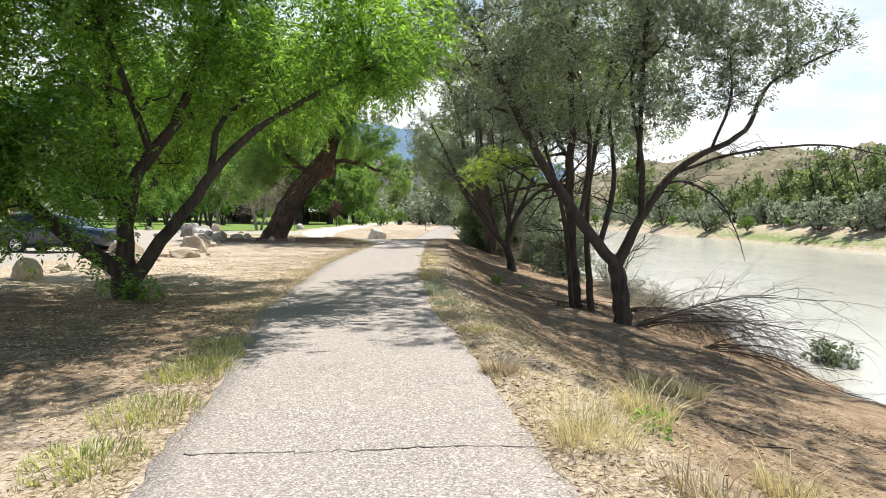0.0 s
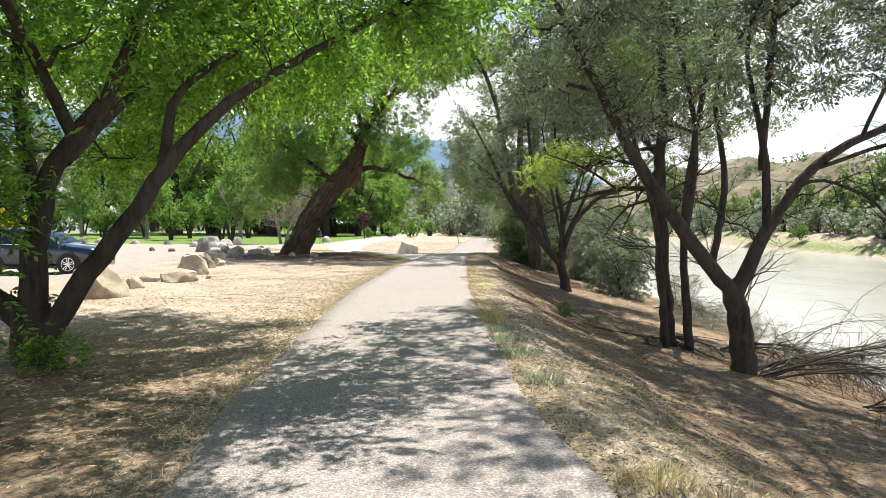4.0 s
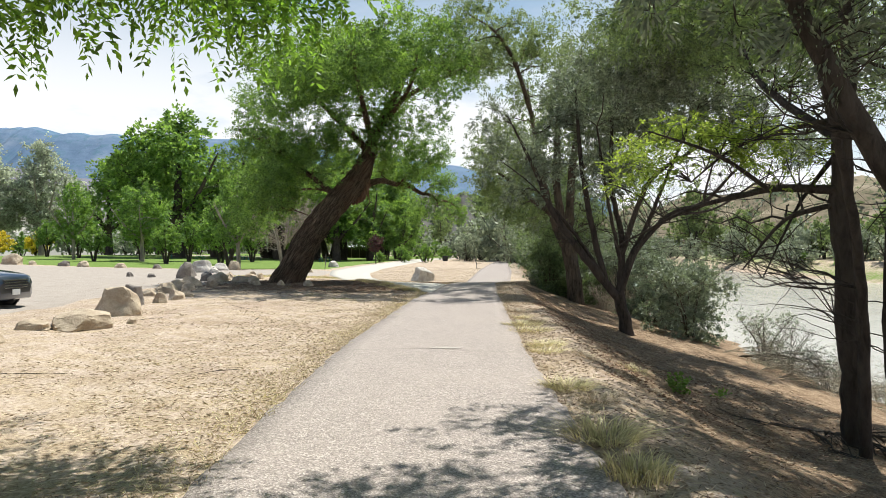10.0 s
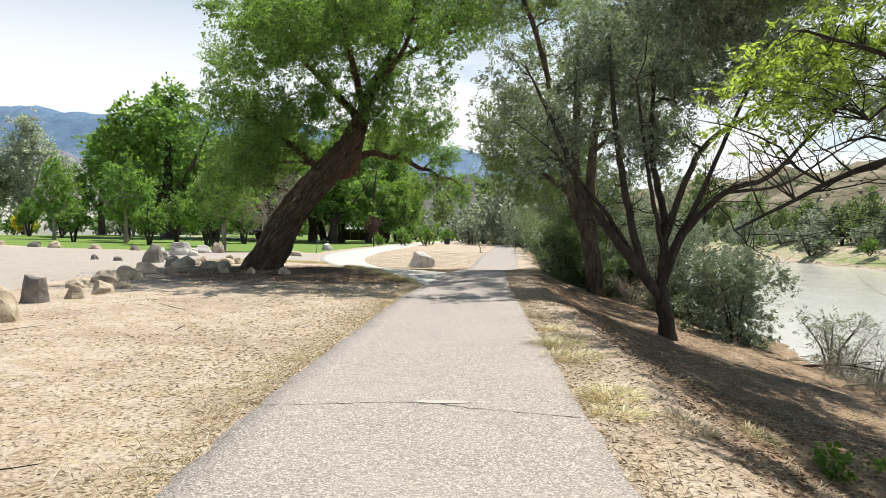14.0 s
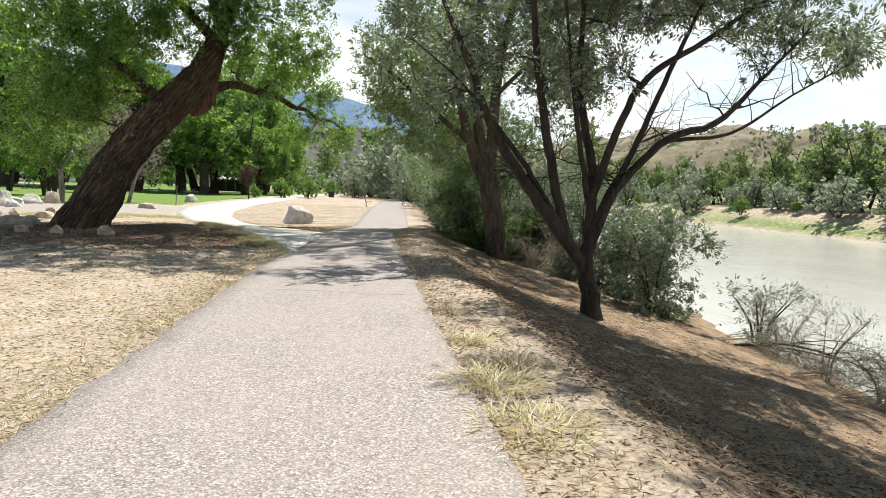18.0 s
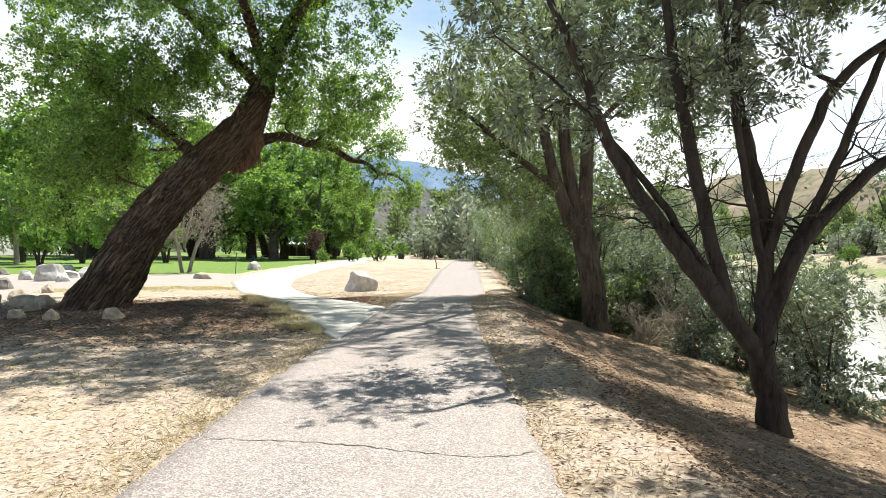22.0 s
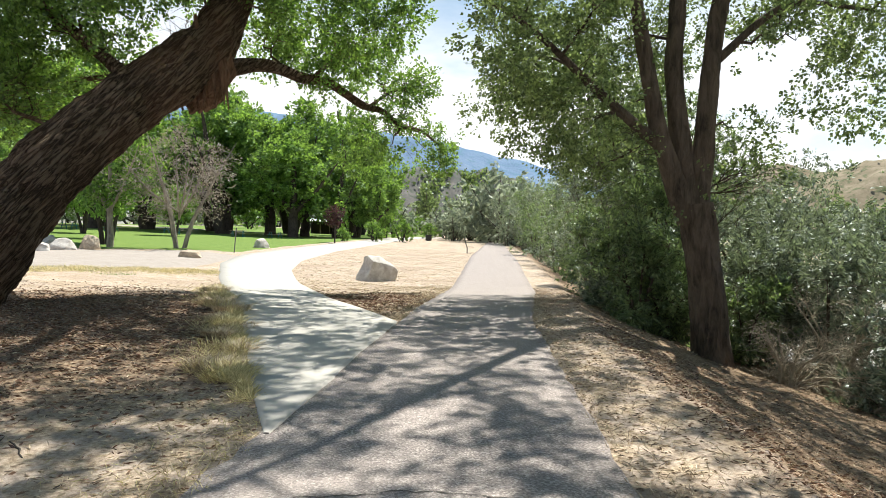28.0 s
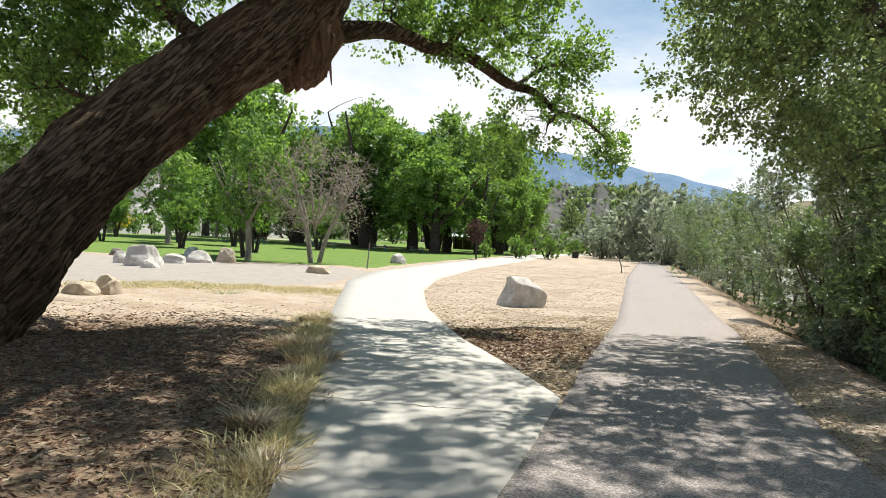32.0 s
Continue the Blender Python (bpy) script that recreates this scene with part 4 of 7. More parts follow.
w_shoots = [(-5.7, 12.0, 0.25, 0.4, 0.35, 0.3)]
tree("root_suckers", (-5.75, 12.0, 0.1), [[(-5.75, 12.0, 0.0, 0.012), (-5.7, 12.0, 0.4, 0.006)]], w_shoots, (BARK_DARK, LEAF_LOCUST), "green suckers sprouting at the foot of a tree", "shrub", 12, boughs=4, twigs=14, per=7, leaf=(0.06, 0.025), frond=0.16, spread=0.06, twig_r=0.004, split=False)

tree("elm_tree", (5.25, 19.2, -1.6),
     [[(5.3, 19.2, -1.9, 0.33), (5.25, 19.2, -1.4, 0.26), (5.2, 19.2, -0.6, 0.235), (5.05, 19.2, 0.15, 0.22)],
      [(5.08, 19.2, 0.0, 0.18), (4.2, 19.1, 1.1, 0.16), (2.9, 18.9, 3.0, 0.13), (2.1, 18.8, 4.5, 0.10), (1.1, 18.6, 6.5, 0.06), (0.3, 18.4, 7.8, 0.03)],
      [(5.1, 19.2, 0.0, 0.17), (5.7, 19.3, 1.2, 0.145), (6.6, 19.4, 2.5, 0.12), (7.5, 19.5, 3.2, 0.10), (9.0, 19.6, 4.0, 0.075), (9.8, 19.7, 5.4, 0.05), (11.8, 19.8, 6.4, 0.03)],
      [(5.85, 19.3, 1.4, 0.10), (6.0, 19.8, 3.2, 0.08), (5.8, 20.2, 5.5, 0.05), (6.3, 20.6, 7.5, 0.03)],
      [(7.0, 19.4, 2.8, 0.05), (8.6, 19.2, 3.3, 0.04), (11, 19, 3.5, 0.028), (13, 18.8, 3.1, 0.012)],
      [(4.0, 19.1, 1.4, 0.08), (4.4, 19.6, 3.4, 0.07), (4.2, 20.0, 5.6, 0.05), (3.6, 20.2, 8, 0.03)],
      [(6.3, 19.4, 2.3, 0.045), (7.0, 19.2, 2.5, 0.035), (7.9, 18.9, 2.0, 0.025), (8.4, 18.7, 1.0, 0.015), (8.6, 18.6, 0.2, 0.008)],
      [(4.6, 19.2, 0.6, 0.09), (5.3, 20.3, 2.6, 0.075), (5.4, 21, 5, 0.05), (6.6, 21.4, 7, 0.03)],
      [(5.9, 19.7, 2.8, 0.08), (5.6, 18.2, 6.4, 0.06), (5.4, 16, 8.8, 0.04), (5.4, 13.5, 9.2, 0.015)],
      [(8.0, 19.5, 3.5, 0.05), (8.4, 19.2, 4.9, 0.04), (8.2, 18.8, 6.2, 0.02)]],
     [(1.3, 18.5, 6.8, 2.4, 3, 1.7), (4.5, 20, 8.0, 3.2, 3, 2.0), (7.5, 20, 7.4, 2.4, 2.4, 1.4), (-0.2, 18.0, 6.6, 1.2, 1.2, 0.9), (1.2, 18.6, 4.7, 1.4, 1.6, 0.8), (2.9, 19.0, 4.0, 1.1, 1.1, 0.5), (3.4, 18.2, 5.4, 2.0, 2.2, 1.1), (9.7, 19.8, 6.4, 1.6, 1.5, 1.0), (2.0, 21.4, 7.2, 1.7, 1.4, 1.0),
      # Clumps from z 8.6 up are invented above view to shade the bank.
      (2.2, 15.2, 7.4, 2.2, 1.8, 1.2), (5.6, 15.6, 7.6, 2.4, 2.0, 1.2), (6.2, 17.6, 4.6, 1.4, 1.3, 0.7), (8.2, 18.4, 5.0, 1.3, 1.2, 0.6), (3.8, 13.6, 9.4, 2.8, 2.4, 1.4), (7.2, 13.4, 8.6, 2.8, 2.4, 1.4), (6.2, 17.0, 10.0, 3.2, 2.8, 1.4),
      (10.4, 19.6, 6.3, 1.0, 0.9, 0.6), (8.0, 19.4, 5.9, 1.2, 1.1, 0.7), (8.9, 19.4, 6.9, 1.2, 1.1, 0.6), (11.3, 19.6, 7.0, 0.9, 0.9, 0.5), (6.8, 19.4, 4.7, 1.0, 1.0, 0.5), (4.6, 19.4, 4.2, 0.9, 0.9, 0.5), (7.4, 19.4, 7.5, 1.5, 1.4, 0.8), (8.6, 18.6, 8.2, 1.9, 1.7, 1.0), (5.7, 18.4, 5.0, 1.0, 1.0, 0.5), (6.8, 17.8, 6.4, 1.5, 1.4, 0.7), (9.6, 19.2, 7.2, 1.4, 1.3, 0.7), (11.6, 19.4, 6.7, 0.8, 0.8, 0.4)],
     (BARK_DARK, LEAF_OLIVE), "forked dark-barked tree with grey-green leaves on the river bank", "tree", 21, boughs=210, twigs=1950, per=66, leaf=(0.12, 0.04), spread=0.16, bare=900, twig_r=0.016, droop=0.2,
     snags=[(7.2, 19.3, 2.2, 1.6, 1.0, 0.9), (4.2, 19.6, 2.4, 1.2, 1.0, 1.2), (10.5, 19.2, 3.0, 1.8, 0.9, 0.5), (6.0, 19.6, 0.9, 0.8, 0.8, 0.8), (2.2, 19.0, 3.2, 1.2, 1.0, 0.9), (8.6, 19.2, 3.6, 1.2, 0.8, 0.5), (3.4, 19.2, 1.6, 0.9, 0.8, 0.8)], snag_count=340)
tree("elm_tree", (4.6, 21.9, -1.5),
     [[(4.55, 21.9, -1.8, 0.25), (4.45, 21.9, -1.2, 0.20), (4.3, 21.8, 0.5, 0.17), (4.2, 21.8, 2.5, 0.15), (4.3, 21.7, 4.5, 0.12), (4.2, 21.6, 7, 0.08), (4.6, 21.5, 9, 0.04)],
      [(4.9, 21.6, -1.7, 0.12), (4.7, 21.4, 1.5, 0.09), (5.0, 21.3, 4, 0.07), (5.5, 21.4, 6.5, 0.04)],
      [(4.2, 21.2, -1.6, 0.09), (3.8, 20.6, 1.5, 0.07), (3.0, 20.0, 4, 0.05), (2.2, 19.6, 6, 0.03)],
      [(4.25, 21.8, 2.5, 0.085), (3.3, 21.9, 2.55, 0.06), (2.5, 22.0, 2.4, 0.042), (1.85, 22.1, 2.2, 0.03), (0.8, 22.2, 1.65, 0.012)],
      [(4.3, 21.8, 3.6, 0.06), (3.7, 21.9, 3.55, 0.045), (2.7, 22.0, 3.25, 0.03), (2.0, 22.1, 2.7, 0.012)], [(4.25, 21.8, 2.3, 0.05), (3.4, 21.9, 2.05, 0.035), (2.8, 22.1, 1.25, 0.012)],
      [(4.3, 21.9, 3.2, 0.05), (3.8, 22.2, 2.4, 0.03), (3.2, 22.3, 1.1, 0.01)], [(3.2, 21.9, 2.5, 0.04), (2.3, 21.8, 3.1, 0.03), (1.3, 21.9, 3.5, 0.012)],
      [(4.3, 21.8, 3.2, 0.08), (4.0, 24.2, 4.8, 0.06), (4.4, 26.2, 6.2, 0.03)]],
     # Clumps from y 28 on, mostly unseen, are added to shade the bank.
     [(4.4, 22.5, 8.4, 2.8, 2.8, 1.8), (4.6, 26.4, 6.9, 1.8, 1.9, 1.2), (6.4, 23.5, 6.8, 2.2, 2.4, 1.5), (5.4, 26.8, 6.6, 2.4, 2.2, 1.5), (8.2, 26, 5.6, 1.6, 2.0, 1.2), (5.6, 25, 9.4, 2.8, 2.8, 1.3), (7.6, 28.4, 7.8, 2.2, 2.2, 1.2), (4.4, 29.4, 7.6, 1.8, 1.6, 1.0), (5.8, 28.8, 7.6, 2.4, 2.2, 1.2), (3.4, 27.4, 7.2, 1.8, 1.6, 1.0), (4.6, 23.6, 5.2, 1.5, 1.4, 0.7), (6.4, 24.0, 4.8, 1.3, 1.2, 0.7), (6.8, 30.4, 7.8, 2.2, 2.0, 1.1), (4.6, 31.0, 7.6, 1.8, 1.6, 1.0), (3.4, 30.2, 7.7, 2.0, 2.0, 1.0), (2.2, 29.2, 8.2, 1.6, 1.6, 0.9), (3.6, 26.8, 8.4, 1.8, 1.6, 0.9), (5.0, 28.0, 8.8, 1.8, 1.6, 0.9), (1.5, 30.2, 7.6, 1.1, 0.9, 0.6), (2.2, 29.2, 7.6, 1.2, 1.0, 0.6), (3.1, 28.8, 7.6, 1.4, 1.2, 0.7)],
     (BARK_DARK, LEAF_ELM), "upright dark tree with thin green foliage on the bank", "tree", 22, boughs=170, twigs=1750, per=76, leaf=(0.085, 0.036), spread=0.16, bare=520, twig_r=0.015,
     sprays=[(1.7, 22.4, 3.3, 0.9, 0.7, 0.42), (2.6, 22.3, 3.5, 0.8, 0.7, 0.45), (1.2, 22.6, 3.0, 0.5, 0.5, 0.3), (3.3, 22.0, 3.2, 0.6, 0.6, 0.4)], spray_mat=LEAF_SPRAY, spray_count=95,
     snags=[(2.4, 22.2, 2.1, 1.3, 0.6, 0.8), (1.6, 22.3, 2.2, 1.3, 0.8, 0.7), (2.2, 22.4, 1.7, 1.3, 0.8, 0.6), (2.6, 22.3, 3.2, 1.3, 0.8, 0.6), (1.3, 22.2, 2.2, 0.7, 0.5, 0.5), (3.5, 22.1, 2.8, 1.1, 0.6, 0.9), (3.2, 22.0, 1.2, 1.1, 0.7, 0.9), (0.8, 22.4, 2.7, 0.6, 0.6, 0.4), (4.6, 23.2, 3.8, 1.5, 1.4, 0.8), (5.4, 22.8, 4.4, 1.4, 1.2, 0.9)], snag_count=620)
tree("russian_olive_tree", (3.7, 35.2, -1.4),
     [[(3.75, 35.2, -1.8, 0.30), (3.7, 35.2, -1.2, 0.24), (3.55, 35.1, -0.6, 0.21), (3.4, 35.0, 0.05, 0.21)],
      [(3.45, 35.0, -0.2, 0.16), (2.2, 34.7, 1.3, 0.13), (1.0, 34.5, 3.0, 0.10), (0.4, 34.3, 4.4, 0.07), (-0.4, 34, 6, 0.03)],
      [(2.9, 34.9, 0.5, 0.13), (2.4, 35, 2.8, 0.11), (2.1, 35.2, 5.1, 0.08), (2, 35.5, 7.5, 0.04)],
      [(3.4, 35.0, -0.1, 0.14), (3.55, 35.1, 1.9, 0.11), (3.2, 35.2, 4.0, 0.09), (3.3, 35.4, 6.5, 0.05)],
      [(3.5, 35.0, 1.4, 0.10), (4.0, 34.8, 3.0, 0.09), (4.6, 34.6, 4.2, 0.08), (6.1, 34.5, 5.2, 0.06), (8, 34.3, 6.6, 0.03)],
      [(3.42, 35.0, 0.0, 0.14), (4.0, 34.8, 1.6, 0.10), (5.1, 34.6, 2.8, 0.09), (6.2, 34.5, 3.2, 0.075), (7.0, 34.4, 4.0, 0.05), (8.1, 34.3, 5.2, 0.025)],
      [(3.45, 35.0, 0.6, 0.09), (4.5, 34.8, 2.8, 0.075), (5.3, 34.6, 4.8, 0.05), (6.2, 34.5, 6.8, 0.02)], [(3.5, 35.0, 1.0, 0.08), (3.0, 34.8, 3.4, 0.06), (2.6, 34.6, 6.0, 0.03)],
      [(3.0, 34.9, 0.4, 0.085), (1.7, 34.6, 2.3, 0.06), (0.3, 34.4, 3.9, 0.03), (-0.8, 34.4, 4.8, 0.012)], [(5.1, 34.6, 2.8, 0.05), (6.6, 34.5, 3.0, 0.04), (8.0, 34.4, 3.9, 0.025), (9.4, 34.3, 4.7, 0.012)]],
     # High clumps short of y 34, mostly unseen, are added for bank shade.
     [(-0.7, 34.8, 5.5, 0.9, 0.9, 0.6), (0.4, 34.6, 5.0, 0.7, 0.8, 0.5), (-1.2, 35.2, 4.6, 0.8, 0.9, 0.7), (-1.2, 35.0, 6.6, 0.8, 0.9, 0.6), (-0.6, 35.0, 3.9, 0.7, 0.8, 0.5), (1.5, 35.4, 6.6, 0.7, 0.8, 0.5), (9.2, 34.3, 4.9, 0.8, 0.7, 0.4), (6.0, 34.6, 5.7, 1.1, 1.0, 0.5), (7.6, 34.3, 6.5, 1.3, 1.1, 0.6), (9.4, 34.2, 6.0, 0.9, 0.8, 0.4), (5.6, 34.6, 6.9, 1.4, 1.2, 0.8), (8.2, 34.3, 5.6, 0.9, 0.8, 0.4), (7.2, 34.4, 5.0, 0.7, 0.7, 0.4), (3.4, 30.2, 7.6, 1.4, 1.4, 0.8), (4.8, 29.8, 8.2, 1.9, 1.7, 1.0), (5.0, 33.2, 8.6, 1.9, 1.6, 0.9), (4.6, 31.4, 7.8, 1.8, 1.5, 0.8), (2.6, 35.9, 7.4, 2.0, 1.9, 1.5), (5, 35.2, 7.0, 2.2, 2.2, 1.3), (0.9, 37.0, 5.4, 1.4, 1.4, 1.0), (0.3, 34.9, 3.7, 0.9, 1.0, 0.6), (4, 37.2, 5.7, 2.0, 2, 1.5), (7.2, 34.6, 6.4, 1.3, 1.3, 0.8), (4.0, 32.2, 7.2, 2.0, 1.5, 1.0), (6.2, 31.2, 8.4, 2.4, 2.0, 1.2), (4.2, 31.2, 9.0, 1.8, 1.7, 1.0), (2.6, 34.6, 4.4, 1.6, 1.3, 0.8), (6.6, 35.4, 7.8, 2.0, 2.0, 1.1), (5.2, 33.4, 8.4, 2.0, 1.8, 1.0), (4.2, 34.4, 8.6, 1.8, 1.6, 0.9), (3.6, 38.4, 7.8, 2.2, 1.8, 1.2), (5.4, 37.6, 7.2, 1.8, 1.6, 1.1), (2.2, 37.6, 7.8, 1.5, 1.5, 1.0), (9.4, 36.6, 5.8, 1.3, 1.3, 0.6), (8.0, 37.4, 6.4, 1.4, 1.3, 0.7), (10.4, 35.4, 5.3, 1.1, 1.1, 0.5), (2.1, 32.2, 7.6, 1.4, 1.2, 0.8), (3.5, 33.4, 7.6, 1.4, 1.2, 0.8), (4.2, 31.6, 7.6, 1.5, 1.4, 0.9), (5.2, 34.6, 7.6, 1.2, 1.1, 0.7), (2.9, 33.0, 8.2, 1.0, 1.0, 0.6)],
     (BARK_OLIVE, LEAF_OLIVE), "dark forked tree with silvery leaves leaning over the bank", "tree", 31, boughs=220, twigs=2632, per=66, leaf=(0.12, 0.041), spread=0.16, bare=620, twig_r=0.016,
     snags=[(2.0, 34.8, 2.6, 1.6, 1.3, 1.2), (5.2, 34.7, 3.6, 1.6, 1.2, 0.9), (7.4, 34.4, 4.8, 1.2, 1.0, 0.9), (3.2, 34.8, 1.2, 1.0, 1.0, 0.8)], snag_count=260)
tree("cottonwood_tree", (3.4, 46.2, -1.3),
     [[(3.45, 46.2, -1.8, 0.55), (3.4, 46.2, -1.1, 0.42), (3.25, 46.2, 0.4, 0.36), (2.95, 46.2, 2.3, 0.36)],
      [(2.8, 46.2, 1.9, 0.24), (2.2, 46, 3.4, 0.2), (1.9, 45.9, 4.4, 0.17), (1.4, 45.8, 6.9, 0.13), (0.9, 45.5, 10, 0.06)],
      [(2.15, 46, 3.5, 0.13), (0.8, 45.6, 4.5, 0.10), (-0.8, 45.2, 5.8, 0.06), (-2, 45, 6.5, 0.03)],
      [(2.85, 46.2, 2.0, 0.25), (2.45, 46.3, 5.0, 0.19), (2.5, 46.4, 6.9, 0.17), (2.6, 46.6, 11, 0.08)],
      [(3, 46.2, 2.0, 0.25), (3.15, 46.2, 4.4, 0.2), (3.4, 46.2, 6.9, 0.17), (4.3, 46, 11, 0.07)],
      [(3.25, 46.2, 5.4, 0.10), (4.7, 46, 6.6, 0.07), (6.3, 45.6, 6.4, 0.03)],
      # Limb added to carry the unseen foliage that shades the path.
      [(1.15, 45.6, 8.6, 0.12), (0.2, 43.6, 10.8, 0.10), (-0.8, 41.4, 11.7, 0.06), (-2.1, 39.6, 12.0, 0.02)]],
     # High clumps near z 11 to 12 are added, unseen, to shade the path.
     [(-0.5, 45.3, 6.7, 1.8, 2.1, 1.7), (2.2, 46.4, 10.2, 2.8, 2.7, 2.3), (5.3, 46, 8, 2.4, 2.4, 2.2), (6.3, 45.5, 5.0, 1.5, 1.9, 1.5), (0.5, 46.5, 4.2, 1.4, 1.7, 1.1), (3.5, 48.4, 8.4, 3, 2.4, 2.4), (4.4, 46.6, 3.6, 1.0, 1.0, 1.0), (-1.7, 45, 5.0, 0.9, 1.2, 0.8), (0.1, 46.4, 5.4, 1.7, 2.0, 1.3), (-0.9, 49, 6.0, 2.0, 2.0, 1.7), (1.1, 51.2, 5.6, 1.8, 1.8, 1.5), (0.3, 52.6, 7.2, 2.0, 1.8, 1.6), (0.2, 48.5, 4.2, 1.3, 1.4, 1.0), (-0.6, 47.8, 7.8, 1.6, 1.6, 1.3), (0.6, 49.8, 8.4, 1.8, 1.6, 1.4), (1.4, 50.6, 3.4, 1.4, 1.4, 1.0), (1.9, 52.4, 4.6, 1.5, 1.5, 1.2), (-0.6, 44.4, 11.6, 1.8, 1.6, 1.0), (-2.2, 42.8, 11.4, 1.6, 1.5, 0.9), (4.5, 43.8, 10.2, 2.0, 1.8, 1.1), (5.9, 45.2, 10.4, 1.8, 1.7, 1.0), (2.1, 50.0, 7.0, 1.8, 1.6, 1.5), (-0.7, 47.8, 4.4, 1.1, 1.4, 0.9), (0.7, 49.0, 5.6, 1.5, 1.4, 1.1), (2.3, 48.4, 4.4, 1.4, 1.3, 0.9), (5.5, 44.6, 5.8, 1.4, 1.4, 1.0), (-0.4, 46.4, 12.0, 1.7, 1.7, 0.9), (-1.1, 49.4, 11.6, 1.6, 1.6, 0.9), (0.1, 43.0, 12.0, 1.7, 1.6, 0.9), (1.1, 40.8, 11.8, 1.5, 1.5, 0.9), (-1.7, 42.4, 12.3, 1.6, 1.5, 0.8), (-2.7, 40.2, 12.0, 1.6, 1.5, 0.8), (-1.5, 39.0, 11.9, 1.5, 1.4, 0.7), (-2.5, 46.4, 12.2, 1.5, 1.6, 0.9), (-1.8, 44.2, 11.4, 1.5, 1.2, 0.8), (-1.3, 45.4, 11.4, 1.2, 1.0, 0.6), (-0.9, 43.9, 11.5, 1.1, 1.0, 0.6), (1.9, 44.4, 11.6, 1.3, 1.1, 0.7), (3.0, 45.3, 11.4, 1.3, 1.2, 0.7), (2.6, 43.6, 11.2, 1.1, 1.0, 0.6), (1.7, 42.3, 11.0, 1.3, 1.2, 0.7), (0.9, 43.3, 11.1, 1.0, 1.0, 0.6), (1.0, 41.3, 11.1, 1.1, 1.1, 0.6), (2.3, 41.6, 10.9, 1.0, 1.0, 0.6), (3, 46.1, 2.6, 0.6, 0.6, 0.7)],
     (BARK_BROWN, LEAF_BANK), "tall cottonwood with three stems and ivy-dark trunk", "tree", 41, boughs=240, twigs=1900, per=72, leaf=(0.082, 0.07), spread=0.19, ridge=14, sides=40, step=0.08, bare=200,
     snags=[(0.9, 45.6, 3.6, 1.2, 1.0, 0.7), (4.1, 45.8, 3.0, 1.2, 0.9, 0.8)], snag_count=120)
LEAN_AT = (-11.0, 42.2, 0.1)
